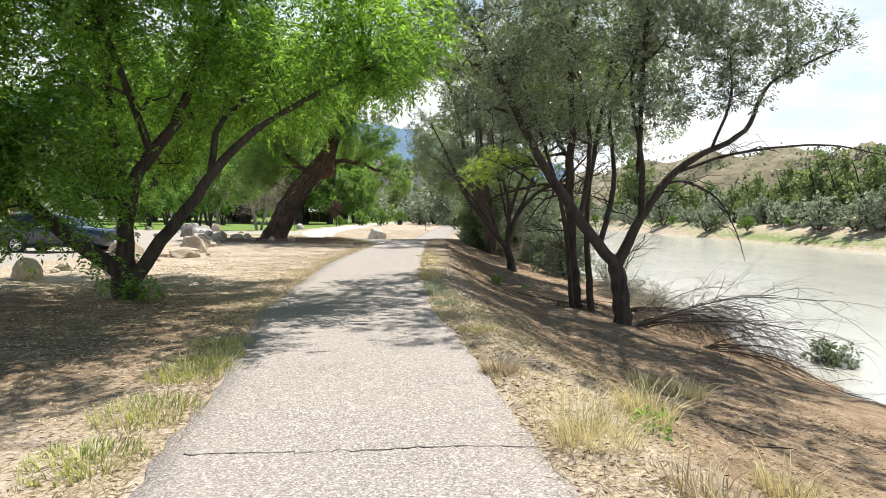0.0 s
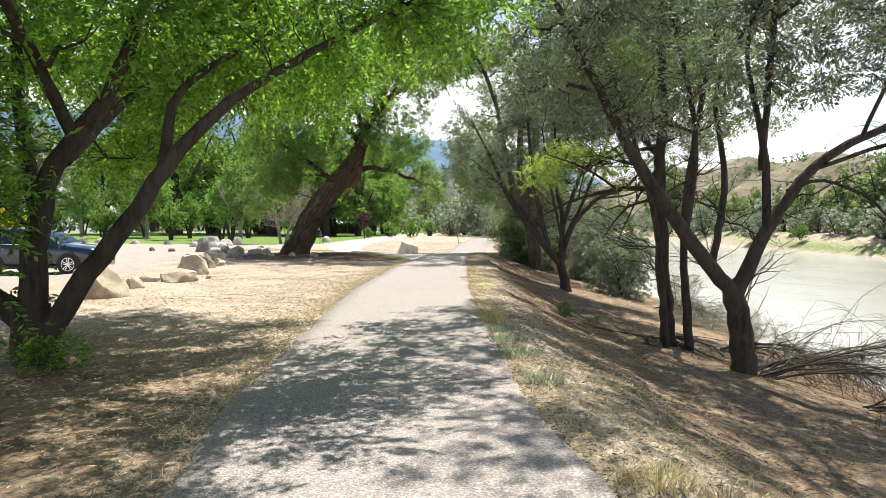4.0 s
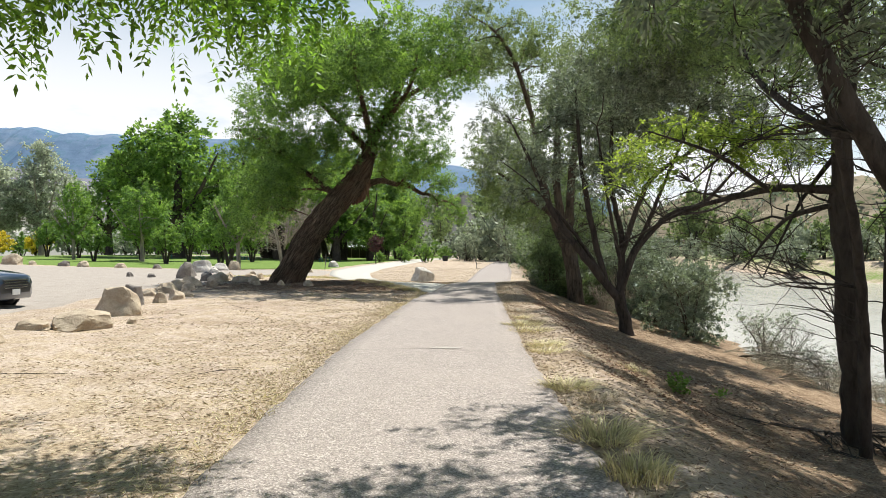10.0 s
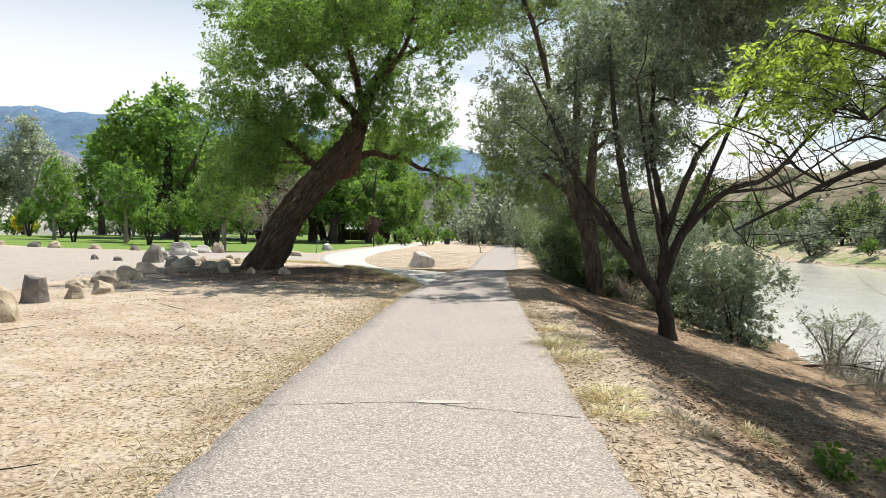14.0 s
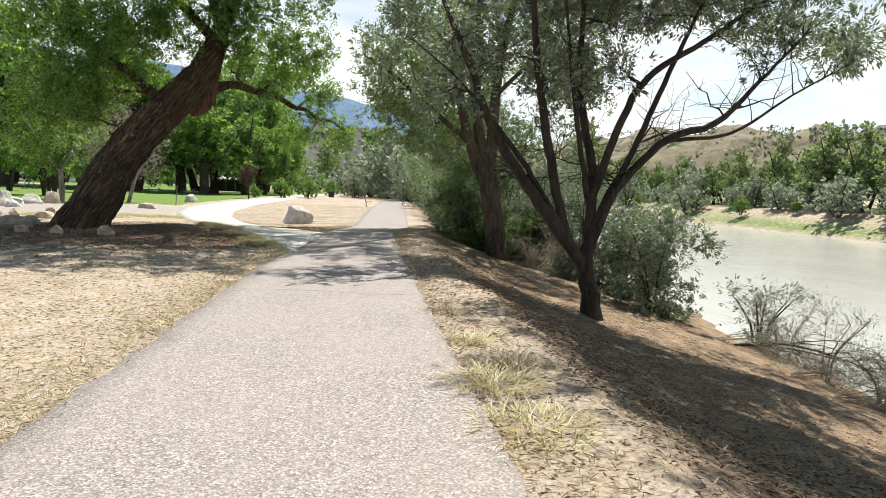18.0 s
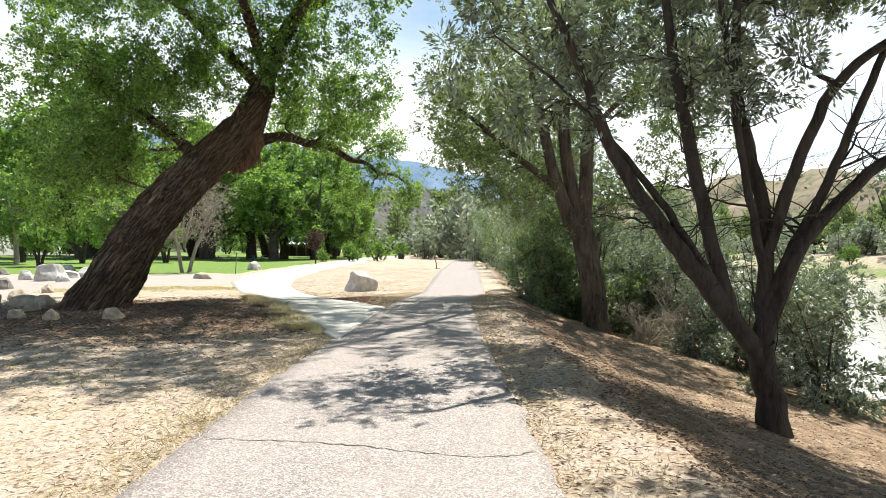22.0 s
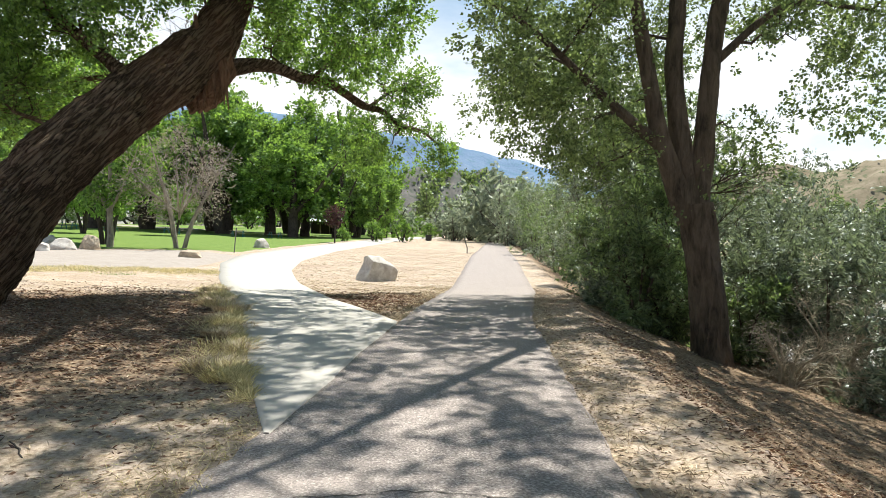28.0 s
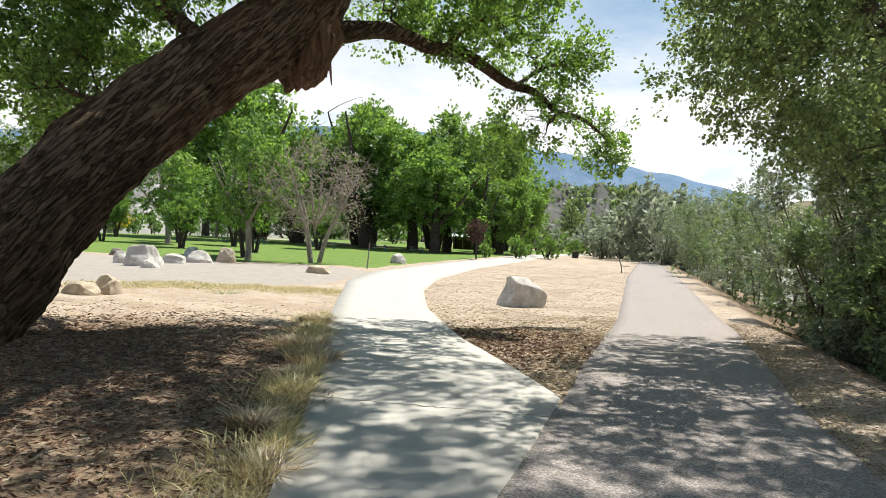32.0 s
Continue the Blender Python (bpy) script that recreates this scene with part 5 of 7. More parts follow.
tree("cottonwood_tree", LEAN_AT,
     [[(-11.1, 41.75, -0.35, 0.86), (-10.93, 41.98, 0.1, 0.74), (-10.55, 42.5, 1.1, 0.66), (-10.15, 43.2, 2.3, 0.62), (-9.6, 44.0, 3.35, 0.60), (-8.98, 44.9, 4.35, 0.59), (-8.5, 45.7, 5.1, 0.60), (-8.15, 46.3, 5.75, 0.55), (-7.95, 46.6, 6.5, 0.42), (-7.8, 46.75, 7.1, 0.3)],
      [(-8.1, 46.4, 5.6, 0.46), (-7.8, 46.75, 6.7, 0.38), (-7.3, 47, 8.4, 0.27), (-6.2, 47.3, 10.5, 0.2), (-5.5, 47.5, 12.4, 0.12)],
      [(-8.0, 46.6, 5.3, 0.20), (-7.2, 47.5, 5.62, 0.15), (-6.5, 48.3, 5.5, 0.13), (-5.9, 49.0, 5.5, 0.115), (-5.2, 49.7, 5.1, 0.10), (-4.7, 50.5, 5.05, 0.08), (-4.2, 51.2, 4.72, 0.06), (-3.7, 52.2, 4.75, 0.045), (-3.1, 53.3, 4.4, 0.02)],
      [(-6.3, 48.5, 5.5, 0.07), (-5.7, 49.0, 6.2, 0.05), (-4.9, 49.8, 6.5, 0.03), (-4.2, 50.4, 7.0, 0.015)], [(-5.0, 50.0, 5.1, 0.05), (-4.4, 50.8, 5.7, 0.035), (-3.6, 51.6, 5.9, 0.015)],
      [(-9.1, 45.0, 4.5, 0.16), (-10.6, 45.2, 5.7, 0.11), (-12.2, 44.6, 7.0, 0.07), (-14, 44, 8, 0.03)],
      [(-9.0, 45.2, 4.5, 0.12), (-10.4, 46.6, 5.1, 0.08), (-12.4, 47.4, 5.2, 0.05), (-14.4, 47.8, 5.6, 0.02)],
      [(-6.6, 47.2, 9.7, 0.17), (-4.5, 47, 10.8, 0.1), (-2, 46.5, 11.6, 0.05)],
      [(-7.6, 46.8, 7, 0.2), (-9.5, 46.5, 9, 0.14), (-11.5, 46, 11, 0.06)],
      [(-7.5, 46.9, 7.4, 0.18), (-7.6, 44.5, 9.2, 0.13), (-7.4, 41.5, 10.2, 0.08), (-7, 38.4, 10.2, 0.03)],
      [(-7.3, 47, 8.2, 0.15), (-5.2, 44, 9.8, 0.10), (-4.4, 41, 10.8, 0.05)]],
     # High clumps at y 37 to 44 are added above view for ground shade.
     [(-11.5, 45, 9, 3.2, 3, 2.6), (-8.5, 46, 11.5, 3.2, 3, 2.3), (-13, 44.5, 6.5, 2.2, 2.4, 2), (-10.7, 45.6, 6.8, 2.2, 2.2, 1.4), (-5.2, 46.5, 9.4, 2.3, 2.4, 1.9), (-4.8, 48.4, 6.9, 1.8, 2.0, 1.1), (-4.0, 51, 5.2, 1.2, 1.4, 0.9), (-3.3, 52.6, 4.0, 0.8, 1.0, 0.9), (-5.3, 50, 4.1, 0.6, 0.8, 0.9), (-12.2, 43.6, 4.6, 1.4, 1.5, 1.1), (-3, 47, 11.4, 2, 2, 1.1), (-8, 41.4, 10.4, 3.2, 2.6, 1.8), (-4.8, 40.6, 10.8, 2.6, 2.6, 1.6), (-10.6, 40.8, 9.2, 2.2, 2.4, 1.7), (-7.2, 38.0, 9.8, 2.4, 1.8, 1.2), (-13.4, 45, 3.8, 1.5, 1.8, 1.3), (-8.2, 46.4, 7.6, 2.2, 2.0, 1.5), (-11.6, 45.8, 5.2, 1.6, 1.8, 1.2), (-6.2, 46.4, 7.2, 1.3, 1.4, 1.0), (-5.6, 43.6, 10.8, 2.0, 1.6, 1.0), (-8.6, 44.0, 11.0, 2.0, 1.8, 1.0), (-4.2, 38.8, 10.8, 2.4, 2.0, 1.1), (-9.6, 38.4, 9.8, 2.4, 2.0, 1.1), (-3.0, 44.0, 10.6, 1.1, 1.1, 0.7), (-3.5, 42.0, 10.4, 2.0, 2.0, 1.0), (-5.4, 48.6, 6.5, 1.6, 1.6, 0.9), (-4.2, 50.5, 5.9, 1.2, 1.4, 0.8), (-6.3, 47.7, 7.2, 1.2, 1.3, 0.9),
      (-6.3, 48.8, 5.6, 0.7, 0.8, 0.4), (-7.0, 48.2, 6.4, 0.8, 0.8, 0.5), (-5.1, 50.0, 6.5, 0.9, 0.9, 0.5), (-8.2, 49.2, 6.4, 1.0, 1.0, 0.7), (-7.2, 50.0, 6.8, 1.1, 1.0, 0.6), (-6.0, 51.2, 6.9, 1.0, 1.0, 0.6), (-5.3, 52.0, 6.0, 0.7, 0.8, 0.5), (-5.4, 51.6, 4.2, 0.7, 0.8, 0.6), (-4.7, 51.4, 4.0, 0.5, 0.6, 0.7), (-3.2, 53.0, 4.3, 0.8, 0.9, 0.7), (-12.2, 46.2, 5.7, 1.1, 1.1, 0.6), (-12.6, 46.4, 4.2, 0.8, 1.0, 0.6), (-10.0, 44.2, 6.0, 1.3, 1.2, 0.8), (-11.6, 43.8, 6.6, 1.4, 1.3, 0.9), (-12.6, 47.2, 5.0, 0.9, 0.9, 0.6), (-14.6, 47.2, 6.2, 1.0, 1.0, 0.7), (-13.8, 48.6, 3.8, 1.1, 1.1, 0.8),
      (-6.4, 44.6, 11.6, 2.6, 2.2, 1.2), (-8.6, 47.4, 12.4, 2.6, 2.2, 1.1), (-9.8, 43.2, 10.6, 2.4, 2.2, 1.2), (-7.0, 41.6, 11.4, 2.2, 2.0, 1.0), (-11.2, 47.6, 11.0, 2.2, 2.0, 1.1), (-13.6, 45.8, 7.2, 1.6, 1.5, 1.0), (-11.7, 46.2, 7.6, 1.5, 1.4, 0.9), (-13.5, 46.0, 5.1, 1.3, 1.2, 0.8), (-10.0, 46.2, 7.8, 1.3, 1.2, 0.8), (-6.6, 46.2, 7.9, 1.2, 1.1, 0.7), (-14.2, 45.6, 3.2, 0.9, 0.9, 0.6), (-5.6, 46.4, 8.3, 1.3, 1.2, 0.8), (-4.3, 46.6, 7.7, 1.2, 1.1, 0.8), (-5.1, 46.9, 6.5, 0.9, 0.9, 0.6), (-3.6, 47.0, 6.9, 0.9, 0.9, 0.6), (-6.9, 46.0, 9.2, 1.3, 1.2, 0.8)],
     (BARK_FURROW, LEAF_COTTON), "huge leaning cottonwood with deeply furrowed bark and a burl", "tree", 51, boughs=300, twigs=3000, per=84, leaf=(0.086, 0.072), spread=0.18, ridge=17, sides=84, step=0.05, bare=200,
     snags=[(-8.6, 46.0, 6.2, 1.0, 0.9, 0.8), (-11.2, 45.0, 4.8, 1.6, 1.4, 1.4), (-12.4, 44.6, 3.8, 1.2, 1.2, 1.3), (-4.6, 50.4, 4.4, 1.2, 1.4, 0.6), (-3.4, 52.4, 3.9, 0.7, 0.9, 0.7), (-4.6, 51.4, 4.5, 0.8, 0.8, 0.5)], snag_count=460)


# ---- shrubs along the bank ----
def shrub(x, y, rx, ry, h, mats, label, seed, twigs=160, per=40, leaf=(0.115, 0.043), name="olive_shrub", bare=70, low=0.05, spread=0.11, group="shrubs along the bank", thick=1.0):
    z = ground_z(x, y)
    rng = np.random.default_rng(seed)
    stems = []
    for k in range(5):
        a = rng.uniform(0, 6.28)
        tx, ty = x + math.cos(a) * rx * 0.55, y + math.sin(a) * ry * 0.55
        stems.append([(x + math.cos(a) * 0.15, y + math.sin(a) * 0.15, z - 0.15, 0.045 * thick), ((2 * x + tx) / 3, (2 * y + ty) / 3, z + h * 0.35, 0.03 * thick), (tx, ty, z + h * 0.75, 0.012 * thick)])
    cl = []
    for k in range(15):
        a, r = rng.uniform(0, 6.28), rng.uniform(0.1, 0.75)
        q = rng.uniform(low, 0.9)
        s = rng.uniform(0.34, 0.5)
        cl.append((x + math.cos(a) * rx * r, y + math.sin(a) * ry * r, z + h * q, rx * s, ry * s, h * 0.22))
    cl += [(st[2][0], st[2][1], st[2][2] + h * 0.08, rx * 0.3, ry * 0.3, h * 0.16) for st in stems]
    return tree(name, (x, y, z), stems, cl, mats, label, "shrub", seed, boughs=26, twigs=int(twigs * 1.15), per=int(per * 1.5), leaf=leaf, spread=spread, bare=bare, group=group, sides=7, cat_limb="stem", twig_r=0.009 * min(1, thick * 1.4))


OL = (BARK_BROWN, LEAF_SILVER)
GR = (BARK_BROWN, LEAF_DULL)
shrub(3.2, 53.4, 2.5, 2.5, 6.8, OL, "dense silvery olive shrub beside the path", 61, 330, 55)
shrub(2.7, 49.6, 1.6, 1.6, 4.4, GR, "green shrub hanging over the path's edge", 62, 190, 45)
shrub(3.6, 59.4, 2.7, 3.0, 6.4, OL, "dense silvery olive shrub beside the path", 63, 300, 50)
shrub(4.2, 66.0, 2.9, 3.4, 6.4, OL, "tall silvery shrub beside the path", 64, 240, 42, (0.11, 0.036))
shrub(6.4, 50.5, 2.8, 3, 5.0, OL, "dense silvery olive shrub beside the river", 65, 260, 45)
shrub(4.8, 52.6, 2.6, 2.4, 7.2, GR, "tall green shrub in the thicket behind the cottonwood", 144, 230, 42)
shrub(7.6, 53.8, 2.6, 2.6, 6.4, OL, "tall silvery shrub in the thicket beside the river", 145, 200, 42)
shrub(3.6, 51.4, 1.9, 1.8, 8.4, GR, "tall dark green shrub hanging over the bank", 146, 260, 44)
shrub(4.4, 56.4, 2.4, 2.4, 9.2, OL, "tall silvery olive shrub in the thicket", 147, 280, 44)
shrub(5.4, 61.6, 2.6, 2.8, 9.0, GR, "tall green shrub in the thicket", 148, 240, 40)
shrub(8.0, 45.0, 2.4, 2.6, 3.6, OL, "grey-green shrub low on the bank", 66, 240, 45)
shrub(7.6, 40.5, 2.3, 2.2, 3.4, OL, "grey-green shrub low on the bank", 67, 260, 48)
shrub(9.5, 37.5, 1.5, 1.7, 2.0, (BRUSH, LEAF_GREY), "twiggy grey shrub at the water", 68, 90, 9, bare=200)
shrub(2.2, 47.9, 1.5, 1.4, 2.8, GR, "dark green shrub behind a trunk", 69, 170, 45)
shrub(5.9, 45.4, 1.8, 1.7, 2.6, (BRUSH_PALE, LEAF_BARE), "tangle of dry brown brush under the trees", 70, 120, 10, (0.05, 0.012), "dry_brush", 600)
shrub(6.6, 47.4, 2.0, 1.8, 3.4, OL, "silvery shrub on the slope behind dry brush", 74, 200, 45)
shrub(5.2, 48.6, 1.7, 1.6, 3.2, OL, "silvery shrub on the slope behind a trunk", 75, 170, 45)
shrub(8.2, 43.0, 2.0, 1.8, 3.0, OL, "grey-green shrub low on the bank", 76, 200, 45)
shrub(4.6, 45.2, 1.0, 0.9, 1.3, (BRUSH_PALE, LEAF_BARE), "tangle of dry brown brush under the trees", 77, 60, 10, (0.05, 0.012), "dry_brush", 260)
shrub(6.8, 44.0, 1.7, 1.6, 2.4, OL, "silvery shrub below the cottonwood on the slope", 78, 190, 45)
shrub(7.2, 48.6, 2.0, 2.0, 4.4, OL, "silvery shrub on the slope behind a trunk", 79, 190, 45)
shrub(3.0, 56.6, 1.7, 1.7, 3.6, GR, "green shrub leaning to the path", 90, 200, 45)
shrub(3.2, 48.9, 1.6, 1.5, 2.4, GR, "low green shrub in the shade of the cottonwood", 141, 190, 45, low=0.0)
shrub(4.6, 47.3, 1.3, 1.2, 2.0, GR, "low green shrub in the shade of the cottonwood", 142, 170, 45, low=0.0)
shrub(2.6, 50.8, 1.6, 1.5, 2.6, OL, "low silvery shrub in the shade of the thicket", 143, 180, 45, low=0.0)
shrub(11.4, 19.0, 0.7, 0.8, 0.9, (BRUSH, LEAF_OLIVE), "small dark bush on the river's edge", 73, 60, 34)
for k, (x, y, r, h) in enumerate(((4.4, 73, 3, 6.0), (4.4, 81, 3.2, 7.2), (4.2, 91, 3.4, 7.6), (4.6, 101, 3.5, 7.8), (4.8, 114, 4, 8), (8, 59, 3, 6), (8.6, 68, 3.2, 6.5), (3.0, 126, 3.6, 7))):
    shrub(x, y, r, r * 1.25, h, OL if k % 2 else GR, "tall shrub in the thicket along the river", 80 + k, 170, 36, (0.18, 0.07), spread=0.22, bare=8)


def dead_fan(x, y, length, turn, seed, label, mat=BRUSH, stems=9, rise=1.9, spread=38, fine=11, thick=1.0):
    """A fallen dead crown: stems that arch out from one foot down the bank, each with forking twigs."""
    rng = np.random.default_rng(seed)
    z0 = ground_z(x, y)
    root = thing("dead_branch", (x, y, z0), label, "dead branch", "deadwood on the bank")
    heap = Heap()

    def arch(p, az, el, size, r, level):
        m = 6
        pts = [p]
        for k in range(m):
            el -= rng.uniform(0.05, 0.17) if level == 0 else rng.normal(0.07, 0.11)
            az += rng.normal(0, 0.22)
            q = pts[-1] + np.array([math.cos(az) * math.cos(el), math.sin(az) * math.cos(el), math.sin(el)]) * size / m
            q[2] = max(q[2], ground_z(x + q[0], y + q[1]) - z0 + 0.03)
            pts.append(q)
        line = np.column_stack([np.array(pts), r * np.linspace(1, 0.2, m + 1)])
        v, f = tube(line, 6 if level == 0 else 3, rng)
        if level == 0:
            under(new("stem", mesh_from("stem", v, f, mat, True)), root)
        else:
            heap.add(v, f)
        if level < 2:
            for _ in range(fine if level == 0 else 4):
                t = rng.uniform(0.2, 0.98)
                i = min(int(t * m), m - 1)
                a = pts[i] + (pts[i + 1] - pts[i]) * (t * m - i)
                arch(a, az + rng.normal(0, 0.65), el + rng.normal(0.15, 0.42), size * rng.uniform(0.28, 0.5), r * 0.42, level + 1)

    for k in range(stems):
        az = radians(turn) + radians(spread) * (2 * (k + rng.uniform(0, 1)) / stems - 1)
        arch(np.array([rng.normal(0, 0.12), rng.normal(0, 0.12), 0.05]), az, rng.uniform(0.15, 0.42) * rise, length * rng.uniform(0.65, 1.05), 0.028 * thick * rng.uniform(0.6, 1.2), 0)
    tagged(under(new("brushwood", heap.mesh("brushwood", mat)), root), kind="stuff")


dead_fan(5.7, 19.0, 5.2, -4, 91, "tangle of dead grey boughs hanging down to the river", stems=15, rise=1.5, spread=34, fine=18, thick=0.7)
dead_fan(6.0, 20.0, 4.6, 18, 92, "tangle of dead grey boughs hanging down to the river", stems=12, rise=1.1, fine=15, thick=0.7)
dead_fan(7.4, 18.0, 3.6, -12, 93, "tangle of dead grey boughs hanging down to the river", stems=10, rise=0.9, fine=14, thick=0.7)
dead_fan(7.8, 33.4, 3.4, 8, 94, "grey dead boughs lying at the water", BRUSH_PALE, 12, 1.0, 60, 20, 0.34)
dead_fan(7.6, 36.2, 3.4, -10, 95, "grey dead boughs lying at the water", BRUSH_PALE, 12, 1.0, 60, 20, 0.34)
for k, (x, y, r, h) in enumerate(((8.9, 31.2, 1.5, 1.5), (9.6, 29.0, 1.3, 1.2), (8.6, 33.6, 1.5, 1.9), (9.9, 26.6, 1.2, 1.0), (9.0, 35.6, 1.5, 2.0), (10.4, 24.4, 1.0, 0.8), (9.6, 30.0, 1.4, 1.2), (9.4, 32.6, 1.4, 1.4))):
    shrub(x, y, r, r, h, (BRUSH_GREY, LEAF_GREY), "twiggy grey-brown brush at the water's edge", 130 + k, 90, 6, (0.06, 0.018), "dry_brush", 420, thick=0.4)
dead_fan(8.4, 30.2, 3.2, 20, 97, "grey dead boughs lying at the water", BRUSH_PALE, 10, 0.9, 50, 18, 0.34)
dead_fan(6.2, 22.8, 3.4, 20, 96, "dead boughs lying at the foot of the trees", BRUSH, 8, 0.9, 45)
dead_fan(8.6, 25.6, 3.0, 0, 98, "grey dead boughs lying at the water", BRUSH_PALE, 10, 0.9, 50, 18, 0.34)
dead_fan(4.9, 45.4, 2.6, -30, 99, "dry brown brush heaped beside a trunk", BRUSH_PALE, 12, 2.3, 70, 12)
dead_fan(5.8, 44.2, 2.8, 30, 100, "dry brown brush heaped beside a trunk", BRUSH_PALE, 12, 2.3, 90, 12)
dead_fan(8.2, 36.4, 4.0, -48, 102, "fallen dead tree sprawling down the bank to the water", BRUSH, 4, 0.9, 26, 14, 1.4)
dead_fan(7.6, 31.6, 3.6, -20, 103, "dead twiggy boughs at the river's edge", BRUSH_PALE, 11, 1.0, 60, 18, 0.4)
dead_fan(4.2, 22.2, 1.8, -80, 101, "low dead twigs at the foot of the trees", BRUSH, 7, 1.4, 60, 8)


# ---- park trees in the distance ----
def far_tree(name, h, r, trunk_r, base, mats, label, seed, twigs, per, leaf, stems=1, bare=0):
    """A tree for the distance, built at the origin."""
    rng = np.random.default_rng(seed)
    limbs = []
    for k in range(stems):
        a = k / stems * 6.28 + 0.4
        s = 0.0 if stems == 1 else r * 0.16
        limbs.append([(math.cos(a) * s * 0.3, math.sin(a) * s * 0.3, -0.3, trunk_r * 1.25), (math.cos(a) * s, math.sin(a) * s, h * base, trunk_r), (math.cos(a) * s * 2.8, math.sin(a) * s * 2.8, h * 0.6, trunk_r * 0.5), (math.cos(a) * s * 4.2, math.sin(a) * s * 4.2, h * 0.86, trunk_r * 0.15)])
    for k in range(5):
        a = rng.uniform(0, 6.28)
        limbs.append([(0, 0, h * base * rng.uniform(0.95, 1.3), trunk_r * 0.6), (math.cos(a) * r * 0.4, math.sin(a) * r * 0.4, h * (base + 0.22), trunk_r * 0.4), (math.cos(a) * r * 0.75, math.sin(a) * r * 0.75, h * (base + 0.45), trunk_r * 0.12)])
    cl = []
    for k in range(17):
        a, q = rng.uniform(0, 6.28), (k + rng.uniform(0, 1)) / 17
        wide = math.sin(min(1, 0.16 + q * 0.95) * math.pi) ** 0.6
        rr = r * 0.66 * wide * rng.uniform(0.55, 1.0)
        s = rng.uniform(0.30, 0.44) * (0.6 + 0.4 * wide)
        cl.append((math.cos(a) * rr, math.sin(a) * rr, h * (base + 0.08 + q * (0.84 - base)), r * s, r * s, min(h * 0.13, r * s * 1.1)))
    cl.append((0, 0, h * (base + 0.5 * (1 - base)), r * 0.5, r * 0.5, h * (1 - base) * 0.36))
    return tree(name, (0, 0, 0), limbs, cl, mats, label, "tree", seed, boughs=30, twigs=twigs, per=per, leaf=leaf, spread=r * 0.07, bare=bare, sides=8, twig_r=0.02, step=0.8, cheap=True)


PARK = (BARK_DARK, LEAF_PARK)
round_a = far_tree("park_tree", 6.2, 3.0, 0.13, 0.26, PARK, "round-crowned green park tree on the lawn", 201, 240, 38, (0.19, 0.12), 3)
round_b = far_tree("park_tree", 9.5, 4.4, 0.2, 0.2, (BARK_GREY, LEAF_PARK), "broad green park tree on the lawn", 202, 240, 40, (0.24, 0.15))
tall = far_tree("cottonwood_tree", 19, 9.0, 0.6, 0.2, PARK, "tall cottonwood of the shady grove", 203, 420, 40, (0.42, 0.31))
tall_b = far_tree("cottonwood_tree", 21, 8.5, 0.55, 0.18, (BARK_DARK, LEAF_COTTON), "tall cottonwood of the shady grove", 204, 380, 40, (0.42, 0.31), 2)
poplar = far_tree("grey_poplar", 17, 6.6, 0.4, 0.15, (BARK_GREY, LEAF_POPLAR), "silver-leaved poplar at the lawn's far edge", 205, 520, 44, (0.30, 0.22))
purple = far_tree("plum_tree", 4.1, 1.3, 0.07, 0.35, (BARK_DARK, LEAF_PURPLE), "small purple-leaved tree on the lawn", 206, 150, 26, (0.13, 0.07))
bare_t = far_tree("bare_tree", 8.2, 5.2, 0.12, 0.22, (BARK_GREY, LEAF_BARE), "thinly budding grey tree at the lawn's edge", 207, 420, 9, (0.2, 0.06), 3, 500)
yellow = far_tree("yellow_shrub", 4.0, 2.4, 0.08, 0.1, (BARK_DARK, LEAF_YELLOW), "bright yellow flowering shrub by the lawn", 208, 160, 34, (0.22, 0.16), 3)
bushy = far_tree("green_bush", 3.6, 2.4, 0.08, 0.08, (BARK_DARK, LEAF_PARK), "low leafy green bush by the grass", 209, 110, 18, (0.29, 0.18), 3)
grey_bush = far_tree("grey_bush", 4.4, 3.4, 0.1, 0.05, (BRUSH, LEAF_GREY), "pale grey-green riverside bush", 210, 110, 17, (0.40, 0.21), 3)
far_green = far_tree("riverside_tree", 11, 5, 0.25, 0.12, (BARK_DARK, LEAF_BANK), "leafy green tree on the far bank", 211, 170, 18, (0.54, 0.36), 2)


def plant(ob, x, y, s=1.0, turn=0.0, group="", label="", up=None):
    c = copy_thing(ob, pose(x, y, float(land(x, y)) if up is None else up, 0, 0, turn) @ Matrix.Diagonal((s, s, s * (0.8 + 0.45 * math.sin(turn * 7 + s) ** 2), 1)))
    return tagged(c, label, "", group)


def settle(ob, x, y, s, turn, group=""):
    """Puts the first one of a kind in its own place."""
    ob.matrix_world = pose(x, y, float(land(x, y)), 0, 0, turn) @ Matrix.Diagonal((s, s, s, 1))
    tagged(ob, "", "", group)


settle(round_a, -30.8, 82, 1.0, 10, "round trees on the lawn")
for x, y, s, a in ((-45.2, 92, 0.95, 50), (-55.5, 95, 0.75, 120), (-45.3, 82, 0.72, 200), (-36, 80, 0.78, 270), (-39, 92, 0.9, 320), (-26.5, 74, 1.0, 75), (-62, 98, 0.8, 160), (-33, 98, 0.95, 20)):
    plant(round_a, x, y, s, a, "round trees on the lawn")
settle(round_b, -41.9, 86, 1.05, 0, "broad trees on the lawn")
for x, y, s, a in ((-51.7, 88, 0.82, 80), (-24.5, 71, 0.8, 40), (-60, 120, 1.0, 200)):
    plant(round_b, x, y, s, a, "broad trees on the lawn")
settle(tall, -38, 126, 1.15, 0, "cottonwood grove")
